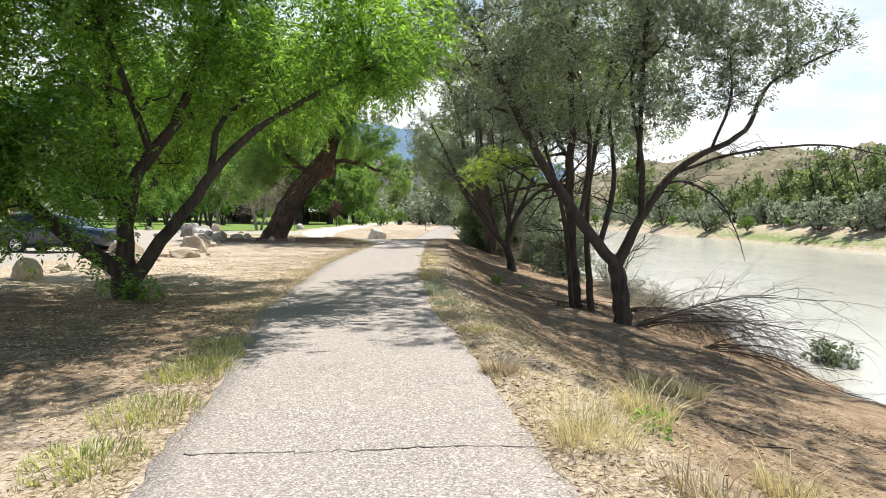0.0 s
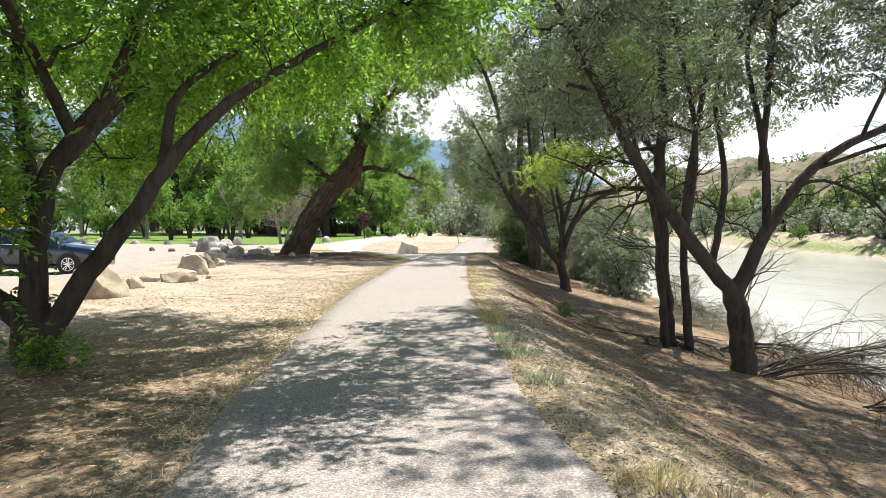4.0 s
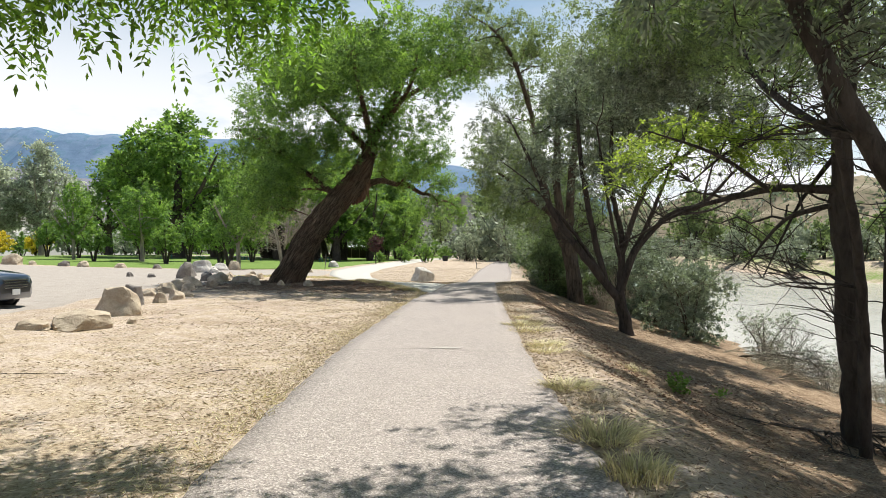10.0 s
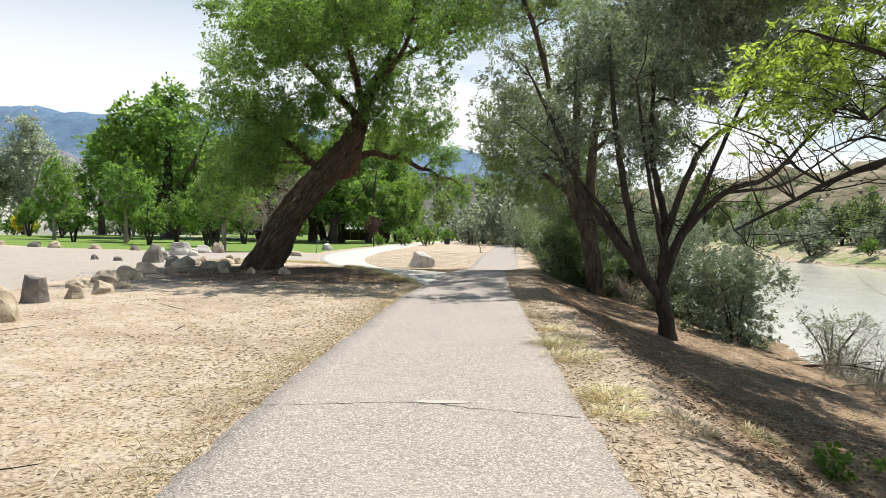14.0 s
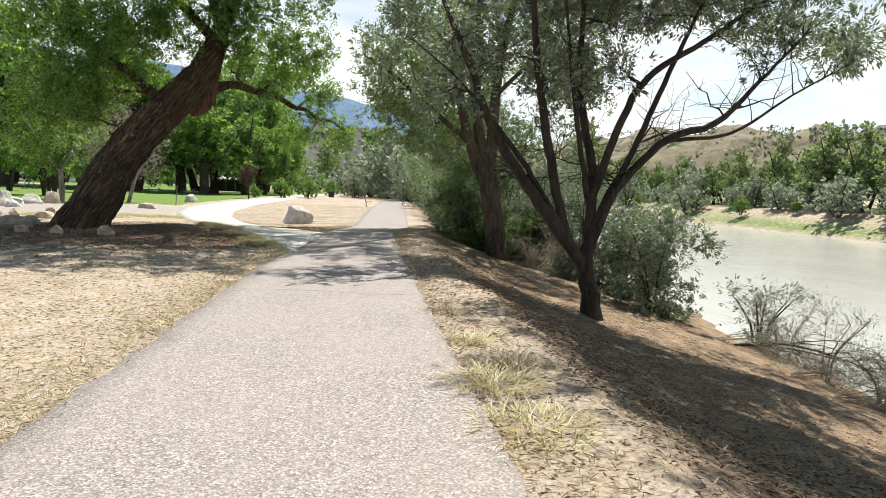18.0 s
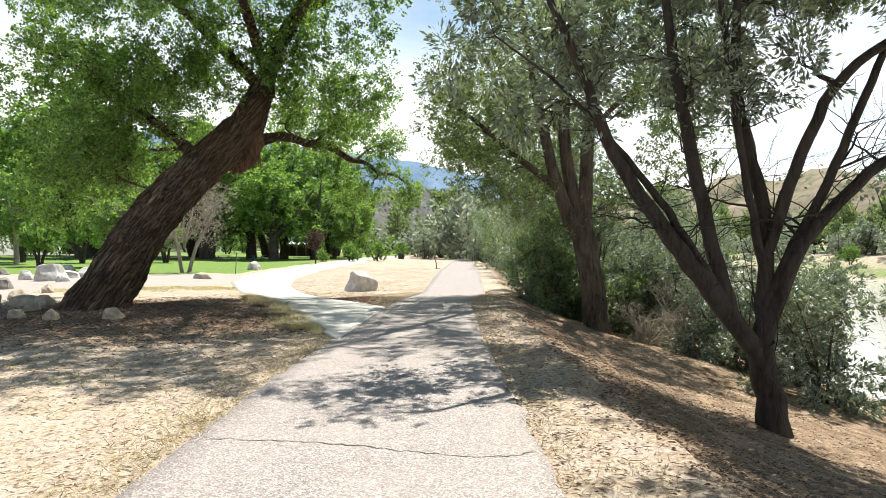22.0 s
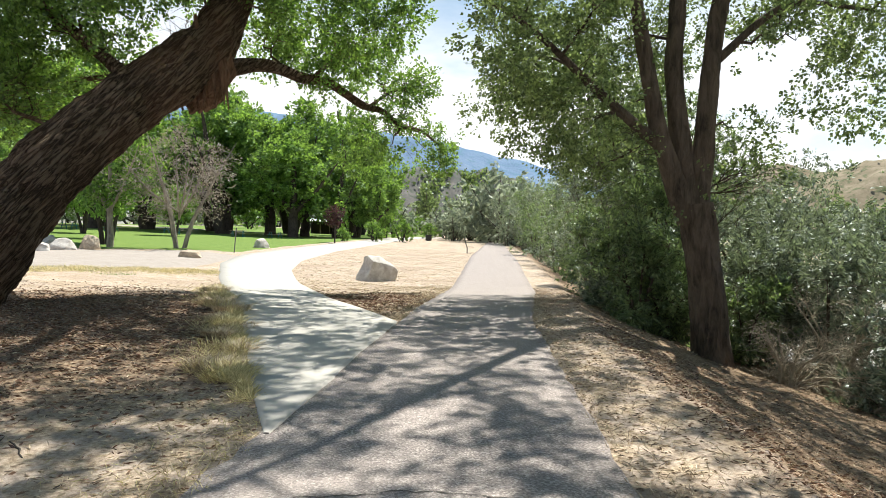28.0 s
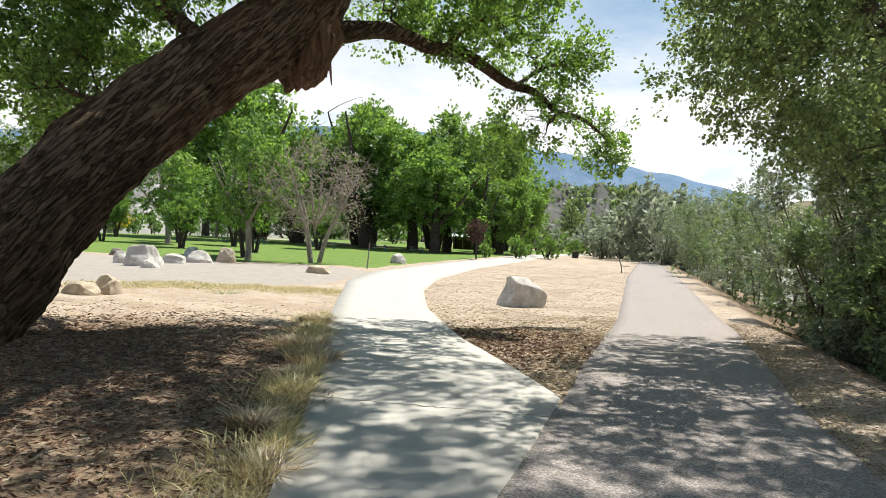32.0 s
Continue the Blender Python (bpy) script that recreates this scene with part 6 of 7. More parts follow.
for k, (x, y, s, a) in enumerate(((-48, 122, 1.05, 60), (-31, 124, 0.95, 130), (-20.5, 134, 0.85, 220), (-50, 112, 1.25, 300), (-58, 128, 1.2, 20), (-44, 140, 1.2, 100), (-33, 142, 1.1, 160), (-20, 148, 0.8, 250), (-70, 145, 1.1, 70), (-90, 160, 1.0, 140), (-26, 170, 0.95, 200), (-27, 128, 0.92, 15), (-21.5, 124, 0.78, 95), (-16.5, 128, 0.6, 175), (-36, 119, 1.12, 240), (-26, 118, 0.86, 310))):
    plant(tall if k % 2 else tall_b, x, y, s, a, "cottonwood grove")
settle(tall_b, -42, 131, 1.1, 35, "cottonwood grove")
settle(poplar, -77, 118, 1.2, 0)
plant(poplar, -85, 114, 1.2, 90)
settle(purple, -15.7, 96, 1.0, 0)
plant(purple, -78, 108, 1.5, 90, "", "purple-leaved tree by the far drive")
settle(bare_t, -20.1, 71.0, 0.95, 0)
settle(yellow, -85, 128, 1.2, 0)
plant(yellow, -58, 82, 1.0, 60)
settle(bushy, -14.2, 112, 0.8, 0, "bushes by the lawn")
for x, y, s, a in ((-11.8, 122, 1.2, 50), (-16, 135, 1.4, 140), (-20, 158, 1.6, 200), (-10.5, 160, 1.4, 270), (-16.5, 104, 0.6, 20), (-30, 180, 2.0, 60), (-50, 170, 2.0, 110), (-6, 200, 2.2, 10), (-18, 215, 2.4, 80)):
    plant(bushy, x, y, s, a, "bushes by the lawn")
settle(grey_bush, -5.5, 158, 1.3, 0, "riverside bushes")
for x, y, s, a in ((-2, 172, 1.4, 60), (3, 165, 1.3, 120), (-8, 185, 1.6, 200), (6, 140, 1.5, 280), (7, 128, 1.4, 20)):
    plant(grey_bush, x, y, s, a, "riverside bushes")
for x, y, s, a in ((5.6, 135, 2.0, 40), (2.4, 150, 2.1, 130), (-1.6, 168, 2.3, 220), (6.4, 160, 2.3, 300)):
    plant(grey_bush, x, y, s, a, "riverside bushes", "tall grey-green bush where the path ends")
settle(far_green, 58, 100, 1.0, 0, "trees on the far bank")
for k in range(16):
    plant(far_green, 57.5 + 3.5 * (k % 2) + math.sin(k * 2.3), 76 + 4.6 * k + 1.2 * math.sin(k * 4.1), 0.66 + 0.14 * math.sin(k * 3.7), k * 77, "trees on the far bank")
rg = random.Random(4)
for k in range(46):
    y = 25 + k * 5.6 + rg.uniform(-3, 3)
    plant(far_green, rg.uniform(55, 80), y, rg.uniform(0.5, 0.85), rg.uniform(0, 360), "trees on the far bank")
for k in range(56):
    plant(grey_bush if k % 3 else bushy, rg.uniform(50.0, 56), 26 + k * 4.0 + rg.uniform(-2, 2), rg.uniform(0.4, 1.05), rg.uniform(0, 360), "bushes on the far shore")
for k in range(20):
    plant(bushy if k % 3 else grey_bush, -150 + k * 7 + rg.uniform(-3, 3), 196 + rg.uniform(-10, 14), rg.uniform(1.5, 2.3), rg.uniform(0, 360), "bushes far behind the lawn")
for k in range(16):
    plant(far_green, -120 + k * 15 + rg.uniform(-5, 5), 235 + rg.uniform(-15, 40), rg.uniform(1.2, 1.7), rg.uniform(0, 360), "trees far ahead")


def scrub_cover(name, line, depth, count, size, mat, label, seed):
    """Low bushes strewn over a slope."""
    rng = np.random.default_rng(seed)
    line = np.array(line, float)
    m = len(line) - 1
    heap = Heap()
    for _ in range(count):
        s = rng.uniform(0, m)
        t = rng.uniform(-1, 0.3)
        p = np.array([np.interp(s, np.arange(m + 1), line[:, k]) for k in range(3)])
        i = min(int(s), m - 1)
        d = line[i + 1, :2] - line[i, :2]
        n = np.array([d[1], -d[0]]) / np.linalg.norm(d)
        c = np.array([p[0] + n[0] * depth * abs(t), p[1] + n[1] * depth * abs(t), p[2] * (1 - abs(t)) ** 1.25 + 0.3])
        if n[1] > 0.5:
            c[:2] = p[:2] - n * depth * abs(t)
        elif n[0] > 0:
            c[:2] = p[:2] + n * depth * t
        r = rng.uniform(*size)
        q = c + rng.normal(0, 0.45, (6, 3)) * r
        heap.add(*leaves(q, rng.normal(size=(6, 3)) + np.array([0, 0, 0.6]), r * 0.9, r * 0.6, rng))
    tagged(new(name, heap.mesh(name, mat)), label, "shrub", kind="stuff")


scrub_cover("scrub", [(40, 620, 18), (80, 430, 26), (110, 300, 28), (140, 225, 24), (175, 215, 23), (210, 150, 24), (240, 60, 26), (260, -60, 24)], 62, 2600, (0.7, 2.0), LEAF_OLIVE, "low dark scrub dotted over the bluff", 44)
scrub_cover("brush", [(-230, 560, 20), (-120, 540, 38), (-40, 520, 46), (10, 520, 45), (60, 560, 30), (120, 600, 24)], 90, 2600, (1.4, 3.6), LEAF_ELM, "dark brush covering the slope ahead", 45)


# ---- parked car ----
def paint_mat():
    k = Nodes("car_paint", 0.3, 0.0, 0.4)
    k.colour(k.mix(k.noise(300, 2), (0.006, 0.013, 0.032), (0.010, 0.019, 0.045)))
    k.b.inputs["Coat Weight"].default_value = 1.0
    k.b.inputs["Coat Roughness"].default_value = 0.05
    return k.m


CAR_PAINT = paint_mat()
CHROME = plain_mat("chrome", (0.65, 0.66, 0.68), (0.8, 0.81, 0.83), 8, 0.16, 1.0, 0.02, 0.002)
RUBBER = plain_mat("tyre_rubber", (0.018, 0.018, 0.019), (0.045, 0.043, 0.04), 12, 0.85)
TRIM = plain_mat("black_trim", (0.015, 0.015, 0.016), (0.03, 0.03, 0.03), 10, 0.55)
DARKGLASS = plain_mat("tinted_glass", (0.012, 0.015, 0.017), (0.02, 0.024, 0.027), 3, 0.04, 0.0, 0.0, 0.001, 0.8)
LAMPGLASS = plain_mat("lamp_glass", (0.55, 0.57, 0.6), (0.75, 0.77, 0.8), 20, 0.12, 0.3)
REDLAMP = plain_mat("red_lamp", (0.25, 0.01, 0.01), (0.4, 0.02, 0.02), 20, 0.15)


def car_wheel(parent, x, y, side):
    """Tyre with a rounded tread and a five-spoke alloy rim."""
    wheel = under(new("wheel"), parent)
    wheel.matrix_local = pose(x, y, 0.345)
    prof = [(0.225, 0.10), (0.27, 0.115), (0.325, 0.11), (0.345, 0.075), (0.347, 0.0), (0.345, -0.075), (0.325, -0.11), (0.27, -0.115), (0.225, -0.10)]
    seg = 32
    vv = [(r * math.cos(a), h, r * math.sin(a)) for a in np.arange(seg) / seg * 2 * math.pi for r, h in prof]
    k = len(prof)
    ff = [(i * k + j, i * k + (j + 1) % k, ((i + 1) % seg) * k + (j + 1) % k, ((i + 1) % seg) * k + j) for i in range(seg) for j in range(k)]
    under(new("tyre", mesh_from("tyre", vv, ff, RUBBER, True)), wheel)
    bm = bmesh.new()
    bmesh.ops.create_cone(bm, cap_ends=True, segments=32, radius1=0.232, radius2=0.232, depth=0.15, matrix=pose(0, -side * 0.02, 0, 90))
    under_dark = part("rim_well", bm, TRIM, wheel)
    bm = bmesh.new()
    for i in range(5):
        for d in (-13, 13):
            box(0.032, 0.024, 0.185, (math.sin(radians(72 * i + d)) * 0.135, side * 0.085, math.cos(radians(72 * i + d)) * 0.135), (0, 72 * i + d * 0.6, 0), 0.006, bm)
    rod(0.06, 0.05, 0.04, (0, side * 0.085, 0), (90, 0, 0), 20, bm)
    for i in range(32):
        a = i / 32 * 2 * math.pi
        box(0.048, 0.03, 0.018, (math.sin(a) * 0.228, side * 0.09, math.cos(a) * 0.228), (0, math.degrees(a), 0), 0, bm)
    part("rim", bm, CHROME, wheel, "bright five-spoke alloy rim")


def suv(x, y, z, turn):
    """A mid-size sport utility car, nose towards +x."""
    car = thing("car", (x, y, z), "dark blue sport utility car parked on the gravel lot", "car", turn=turn)
    # stations along the length: x, lower edge, belt height, top height, half width, roof half width
    st = [(2.30, 0.42, 0.62, 0.70, 0.62, 0.55), (2.27, 0.28, 0.70, 0.84, 0.76, 0.68), (2.12, 0.22, 0.80, 0.92, 0.87, 0.76), (1.80, 0.24, 0.88, 0.98, 0.91, 0.80), (1.42, 0.26, 0.93, 1.03, 0.92, 0.82), (1.05, 0.26, 0.97, 1.08, 0.92, 0.80),
          (0.70, 0.25, 0.99, 1.30, 0.92, 0.72), (0.35, 0.24, 1.00, 1.50, 0.92, 0.66), (0.0, 0.24, 1.01, 1.61, 0.92, 0.63), (-0.5, 0.24, 1.03, 1.65, 0.92, 0.62), (-1.0, 0.24, 1.05, 1.64, 0.92, 0.62), (-1.5, 0.25, 1.08, 1.60, 0.92, 0.61),
          (-1.85, 0.27, 1.10, 1.53, 0.91, 0.59), (-2.08, 0.30, 1.08, 1.36, 0.88, 0.60), (-2.24, 0.36, 1.02, 1.10, 0.82, 0.66), (-2.31, 0.46, 0.86, 0.92, 0.72, 0.62)]
    xs = np.linspace(2.30, -2.31, 60)
    cols = [np.interp(xs, [q[0] for q in st][::-1], [q[k] for q in st][::-1]) for k in range(6)]
    lo, belt, top, hw, rw = cols[1:]
    ring = []
    for i in range(60):
        half = [(0.0, lo[i]), (hw[i] * 0.9, lo[i]), (hw[i] * 0.985, lo[i] + 0.12), (hw[i], (lo[i] + belt[i]) / 2 + 0.05), (hw[i] * 0.985, belt[i] - 0.05), (hw[i] * 0.95, belt[i]), (rw[i] + (hw[i] * 0.95 - rw[i]) * 0.45, belt[i] + (top[i] - belt[i]) * 0.5), (rw[i] + 0.02, top[i] - 0.05), (rw[i] * 0.86, top[i] - 0.008), (0, top[i] + 0.015)]
        full = half + [(-a, b) for a, b in half[-2:0:-1]]
        ring.append([(xs[i], a, b) for a, b in full])
    k = len(ring[0])
    vv = [p for r in ring for p in r]
    ff = [(i * k + j, i * k + (j + 1) % k, (i + 1) * k + (j + 1) % k, (i + 1) * k + j) for i in range(59) for j in range(k)]
    body = under(new("body", mesh_from("body", vv, ff, CAR_PAINT, True)), car)
    for e in (0, 59):
        bm = bmesh.new()
        bm.faces.new([bm.verts.new(p) for p in ring[e]])
        part("bumper", bm, TRIM, car)

    def side_pane(x0, x1, side, lab="tinted side window"):
        """A pane that follows the car's side between two stations."""
        m = 8
        q = []
        for t in np.linspace(x0, x1, m):
            i = np.interp(t, xs[::-1], np.arange(60)[::-1])
            f = lambda c: float(np.interp(i, np.arange(60), c))
            h, r, b, tp = f(hw), f(rw), f(belt), f(top)
            for u in (0.10, 0.45, 0.80):
                zz = b + (tp - b) * u
                yy = h * 0.95 + (r + 0.02 - h * 0.95) * u * 1.03 + 0.02
                q.append((t, side * yy, zz))
        ff = [(i * 3 + j, i * 3 + j + 1, i * 3 + j + 4, i * 3 + j + 3) for i in range(m - 1) for j in range(2)]
        under(new("window", mesh_from("window", q, ff, DARKGLASS, True)), car, lab)

    for side in (-1, 1):
        side_pane(0.62, -0.18, side)
        side_pane(-0.26, -1.12, side)
        side_pane(-1.20, -1.86, side)
        part("window_trim", box(2.5, 0.012, 0.018, (-0.62, side * 0.905, 1.085), (0, 2.2, 0)), CHROME, car, "bright chrome strip")
        for wx in (1.40, -1.32):
            bm = bmesh.new()
            bmesh.ops.create_cone(bm, cap_ends=True, segments=36, radius1=0.41, radius2=0.41, depth=0.05, matrix=pose(wx, side * 0.905, 0.36, 90))
            part("wheel_arch", bm, TRIM, car)
            car_wheel(car, wx, side * 0.86, side)
        part("mirror", box(0.12, 0.2, 0.14, (0.66, side * 1.01, 1.09), (0, 0, side * 8), 0.04), CAR_PAINT, car)
        part("headlight", box(0.34, 0.16, 0.10, (2.06, side * 0.70, 0.80), (0, 8, side * -22), 0.03), LAMPGLASS, car, "clear glass headlight")
        part("fog_light", box(0.10, 0.14, 0.12, (2.17, side * 0.68, 0.46), (0, 0, side * -20), 0.03), CHROME, car, "chrome-ringed fog lamp")
        part("tail_light", box(0.16, 0.2, 0.16, (-2.17, side * 0.72, 0.98), (0, 0, side * 18), 0.04), REDLAMP, car, "red tail lamp")
        for dx in (0.1, -0.78):
            part("door_handle", box(0.2, 0.03, 0.03, (dx - 0.2, side * 0.925, 0.93), (0, 2, 0), 0.01), CHROME, car)
        part("sill", box(2.2, 0.06, 0.10, (0.04, side * 0.895, 0.26), (0, 0, 0), 0.02), TRIM, car, "black plastic sill")
        part("roof_rail", box(1.9, 0.035, 0.03, (-0.75, side * 0.58, 1.665), (0, 0, 0), 0.01), CHROME, car)
    # windscreen and rear window follow the sloping roof line
    for x0, x1 in ((1.02, 0.14), (-1.90, -2.16)):
        q = []
        for t in np.linspace(x0, x1, 7):
            tp, r = float(np.interp(t, xs[::-1], top[::-1])), float(np.interp(t, xs[::-1], rw[::-1]))
            q += [(t, s * r * 0.84, tp + 0.022 - 0.012 * abs(s)) for s in (-1, -0.5, 0, 0.5, 1)]
        ff = [(i * 5 + j, i * 5 + j + 1, i * 5 + j + 6, i * 5 + j + 5) for i in range(6) for j in range(4)]
        under(new("windscreen", mesh_from("windscreen", q, ff, DARKGLASS, True)), car, "sky-reflecting windscreen")
    grille = part("grille", box(0.06, 0.95, 0.26, (2.27, 0, 0.66), (0, -6, 0), 0.03), TRIM, car, "black mesh grille with chrome bars")
    for zz in (0.56, 0.62, 0.70, 0.76):
        part("grille_bar", box(0.02, 0.92, 0.018, (2.305, 0, zz)), CHROME, grille)
    part("number_plate", box(0.015, 0.31, 0.15, (2.31, 0, 0.44), (0, 0, 0), 0.004), LAMPGLASS, car, "pale number plate")
    return car


suv(-16.4, 28.0, ground_z(-16.4, 28.0), 2)

# ---- things on the lawn and by the paths ----
WOOD = plain_mat("weathered_wood", (0.20, 0.15, 0.11), (0.36, 0.29, 0.22), 9, 0.85)
STEEL = plain_mat("dull_steel", (0.10, 0.10, 0.10), (0.2, 0.19, 0.18), 9, 0.5, 0.7)
WHITE = plain_mat("white_metal_roof", (0.70, 0.71, 0.72), (0.82, 0.82, 0.82), 3, 0.45, 0.1)
TEAL = plain_mat("teal_paint", (0.03, 0.16, 0.18), (0.06, 0.24, 0.26), 6, 0.5)
DARKWALL = plain_mat("dark_boards", (0.05, 0.04, 0.035), (0.11, 0.085, 0.07), 4, 0.8)


def picnic_table(x, y, turn):
    t = thing("picnic_table", (x, y, float(land(x, y))), "weathered picnic table under the grove's trees", "picnic table", "picnic tables", turn=turn)
    for k in range(5):
        part("board", box(1.8, 0.14, 0.04, (0, -0.32 + 0.16 * k, 0.75), (0, 0, 0), 0.008), WOOD, t)
    for s in (-1, 1):
        part("seat", box(1.8, 0.26, 0.04, (0, s * 0.72, 0.45), (0, 0, 0), 0.008), WOOD, t)
        part("beam", box(0.08, 1.6, 0.08, (s * 0.6, 0, 0.41)), TEAL, t)
        for q in (-1, 1):
            part("leg", box(0.07, 0.07, 0.86, (s * 0.6, q * 0.38, 0.36), (q * 24, 0, 0)), TEAL, t)
    return t


table = picnic_table(-34.5, 104, 20)
for x, y, a in ((-38, 108, 60), (-29.5, 107, 10), (-42.5, 103, 100), (-26, 110, 40), (-48, 104, 0)):
    copy_thing(table, pose(x, y, float(land(x, y)), 0, 0, a))


def shelter(x, y, turn):
    s = thing("park_shelter", (x, y, float(land(x, y)) - 0.05), "small dark shelter with a white metal roof", "shelter", turn=turn)
    bm = box(6.4, 2.6, 0.09, (0, -1.15, 2.75), (14, 0, 0), 0.02)
    part("roof", bm, WHITE, s, "white metal roof pitch")
    part("roof", box(6.4, 2.6, 0.09, (0, 1.15, 2.75), (-14, 0, 0), 0.02), WHITE, s, "white metal roof pitch")
    part("wall", box(5.4, 0.12, 2.5, (0, 1.5, 1.25)), DARKWALL, s)
    for q in (-1, 1):
        part("wall", box(0.12, 3.1, 2.5, (q * 2.7, 0, 1.25)), DARKWALL, s)
        part("post", box(0.14, 0.14, 2.5, (q * 0.9, -1.7, 1.25)), WOOD, s)


shelter(-30.8, 158.6, 8)
bin_ = thing("litter_bin", (-9.6, 145, float(land(-9.6, 145))), "dark square litter bin in the dry grass", "bin")
part("body", box(0.95, 0.95, 0.95, (0, 0, 0.5), (0, 0, 12), 0.05), TRIM, bin_)
part("lid", box(1.02, 1.02, 0.12, (0, 0, 1.02), (0, 0, 12), 0.04), TRIM, bin_, "black lid")
part("foot", box(0.7, 0.7, 0.1, (0, 0, 0.02), (0, 0, 12)), TRIM, bin_)
stand = thing("trail_stand", (-2.45, 92.6, float(land(-2.45, 92.6))), "bent dark metal post with a small shelf beside the path", "post")
for k, (a, b) in enumerate((((0, 0, -0.1), (0, 0, 0.55)), ((0, 0, 0.55), (-0.18, 0, 1.05)), ((-0.18, 0, 1.05), (-0.28, 0, 1.55)))):
    vv, ff = tube(np.array([(*a, 0.05), ((a[0] + b[0]) / 2, 0, (a[2] + b[2]) / 2, 0.05), (*b, 0.045)]), 8, np.random.default_rng(k))
    under(new("post", mesh_from("post", vv, ff, STEEL, True)), stand)
part("shelf", box(0.75, 0.35, 0.05, (0.28, 0, 0.60), (0, 0, 0), 0.01), WOOD, stand, "grey wooden shelf")
part("foot", box(0.5, 0.3, 0.05, (0.1, 0, 0.02), (0, 0, 0), 0.01), STEEL, stand)
marker = thing("marker_post", (-15.5, 67.9, float(land(-15.5, 67.9))), "thin dark leaning marker post at the lawn's edge", "post")
part("post", box(0.05, 0.05, 1.5, (0.06, 0, 0.65), (0, 5, 0), 0.01), STEEL, marker)
part("cap", box(0.07, 0.07, 0.06, (0.125, 0, 1.4), (0, 5, 0), 0.02), TRIM, marker)


# ---- grass, weeds and litter ----
BARK_CHIP = leaf_mat("bark_chip", (0.06, 0.042, 0.03), (0.44, 0.355, 0.27), (0.05, 0.04, 0.03), 0.05)
RUST_LEAF = leaf_mat("rust_leaf", (0.085, 0.045, 0.028), (0.34, 0.20, 0.13), (0.1, 0.05, 0.02), 0.1)
def tuft(x, y, r, h, count, mat, label, seed, name="grass_tuft", group="tufts beside the path", wide=0.005, flop=0.75):
    """A bunch of bent blades, each of two pieces."""
    rng = np.random.default_rng(seed)
    count = int(count * 1.15)
    a, d = rng.uniform(0, 6.28, count), rng.uniform(0, 1, count) ** 0.6 * r * 0.55
    bx, by = np.cos(a) * d, np.sin(a) * d
    bz = land(x + bx, y + by) + bumps(x + bx, y + by) - ground_z(x, y) - 0.015
    out = rng.uniform(0.1, 1.0, count) * flop
    a2 = a + rng.normal(0, 0.7, count)
    H = h * rng.uniform(0.45, 1.1, count)
    base = np.stack([bx, by, bz], 1)
    way = np.stack([np.cos(a2) * out, np.sin(a2) * out, np.ones(count)], 1)
    mid = base + way * (H * 0.55)[:, None]
    tip = mid + np.stack([np.cos(a2) * out * 1.9, np.sin(a2) * out * 1.9, np.full(count, 0.6)], 1) * (H * 0.42)[:, None]
    s = np.stack([-np.sin(a2 + 0.5), np.cos(a2 + 0.5), np.zeros(count)], 1) * (wide * rng.uniform(0.6, 1.3, count))[:, None]
    vv = np.stack([base - s, base + s, mid + s * 0.8, mid - s * 0.8, tip - s * 0.15, tip + s * 0.15], 1).reshape(-1, 3)
    k = np.arange(count)[:, None] * 6
    ff = np.vstack([k + np.array([0, 1, 2, 3]), k + np.array([3, 2, 5, 4])])
    ob = new(name, mesh_from(name, vv, ff, mat))
    ob.matrix_world = pose(x, y, ground_z(x, y))
    return tagged(ob, label, "grass", group, "stuff")


def weed(x, y, r, h, seed, mat, label="low green leafy weed in the dry bank", n_leaf=120, leaf=(0.06, 0.035)):
    return tree("weed", (x, y, ground_z(x, y)), [[(x, y, ground_z(x, y) - 0.03, 0.01), (x, y, ground_z(x, y) + h * 0.5, 0.006)]],
                [(x, y, ground_z(x, y) + h * 0.5, r, r, h * 0.5)], (BRUSH_PALE, mat), label, "weed", seed, boughs=6, twigs=22, per=n_leaf // 22, leaf=leaf, spread=0.05, twig_r=0.004, split=False, group="weeds on the bank", sides=5, step=0.1)


tuft(1.0, 4.4, 0.55, 0.38, 330, STRAW_GREEN, "tall wispy yellow grass clump at the path's edge", 301, wide=0.0024, flop=1.0)
for k, (x, y, r, h, c, m) in enumerate(((1.9, 6.1, 0.45, 0.42, 230, STRAW_GREEN), (2.6, 4.8, 0.5, 0.36, 190, STRAW_GREEN), (1.55, 3.7, 0.5, 0.26, 170, STRAW), (2.2, 3.2, 0.6, 0.28, 190, STRAW), (1.4, 2.9, 0.45, 0.34, 190, STRAW_GREEN), (0.55, 6.4, 0.3, 0.2, 200, STRAW),
                                          (0.45, 8.7, 0.45, 0.12, 240, STRAW_GREEN), (0.9, 8.5, 0.5, 0.1, 220, STRAW), (-0.12, 12.8, 0.5, 0.17, 240, LEAF_GREY), (-0.22, 13.8, 0.5, 0.17, 240, LEAF_GREY), (-0.35, 15.8, 0.45, 0.2, 280, STRAW_GREEN), (-0.25, 14.8, 0.45, 0.15, 220, LEAF_GREY), (3.05, 9.8, 0.4, 0.42, 150, STRAW_GREEN), (3.5, 9.4, 0.5, 0.36, 170, STRAW_GREEN), (0.05, 11.4, 0.4, 0.15, 200, LEAF_GREY))):
    tuft(x, y, r, h, c, m, "clump of dry yellow grass beside the path", 310 + k)
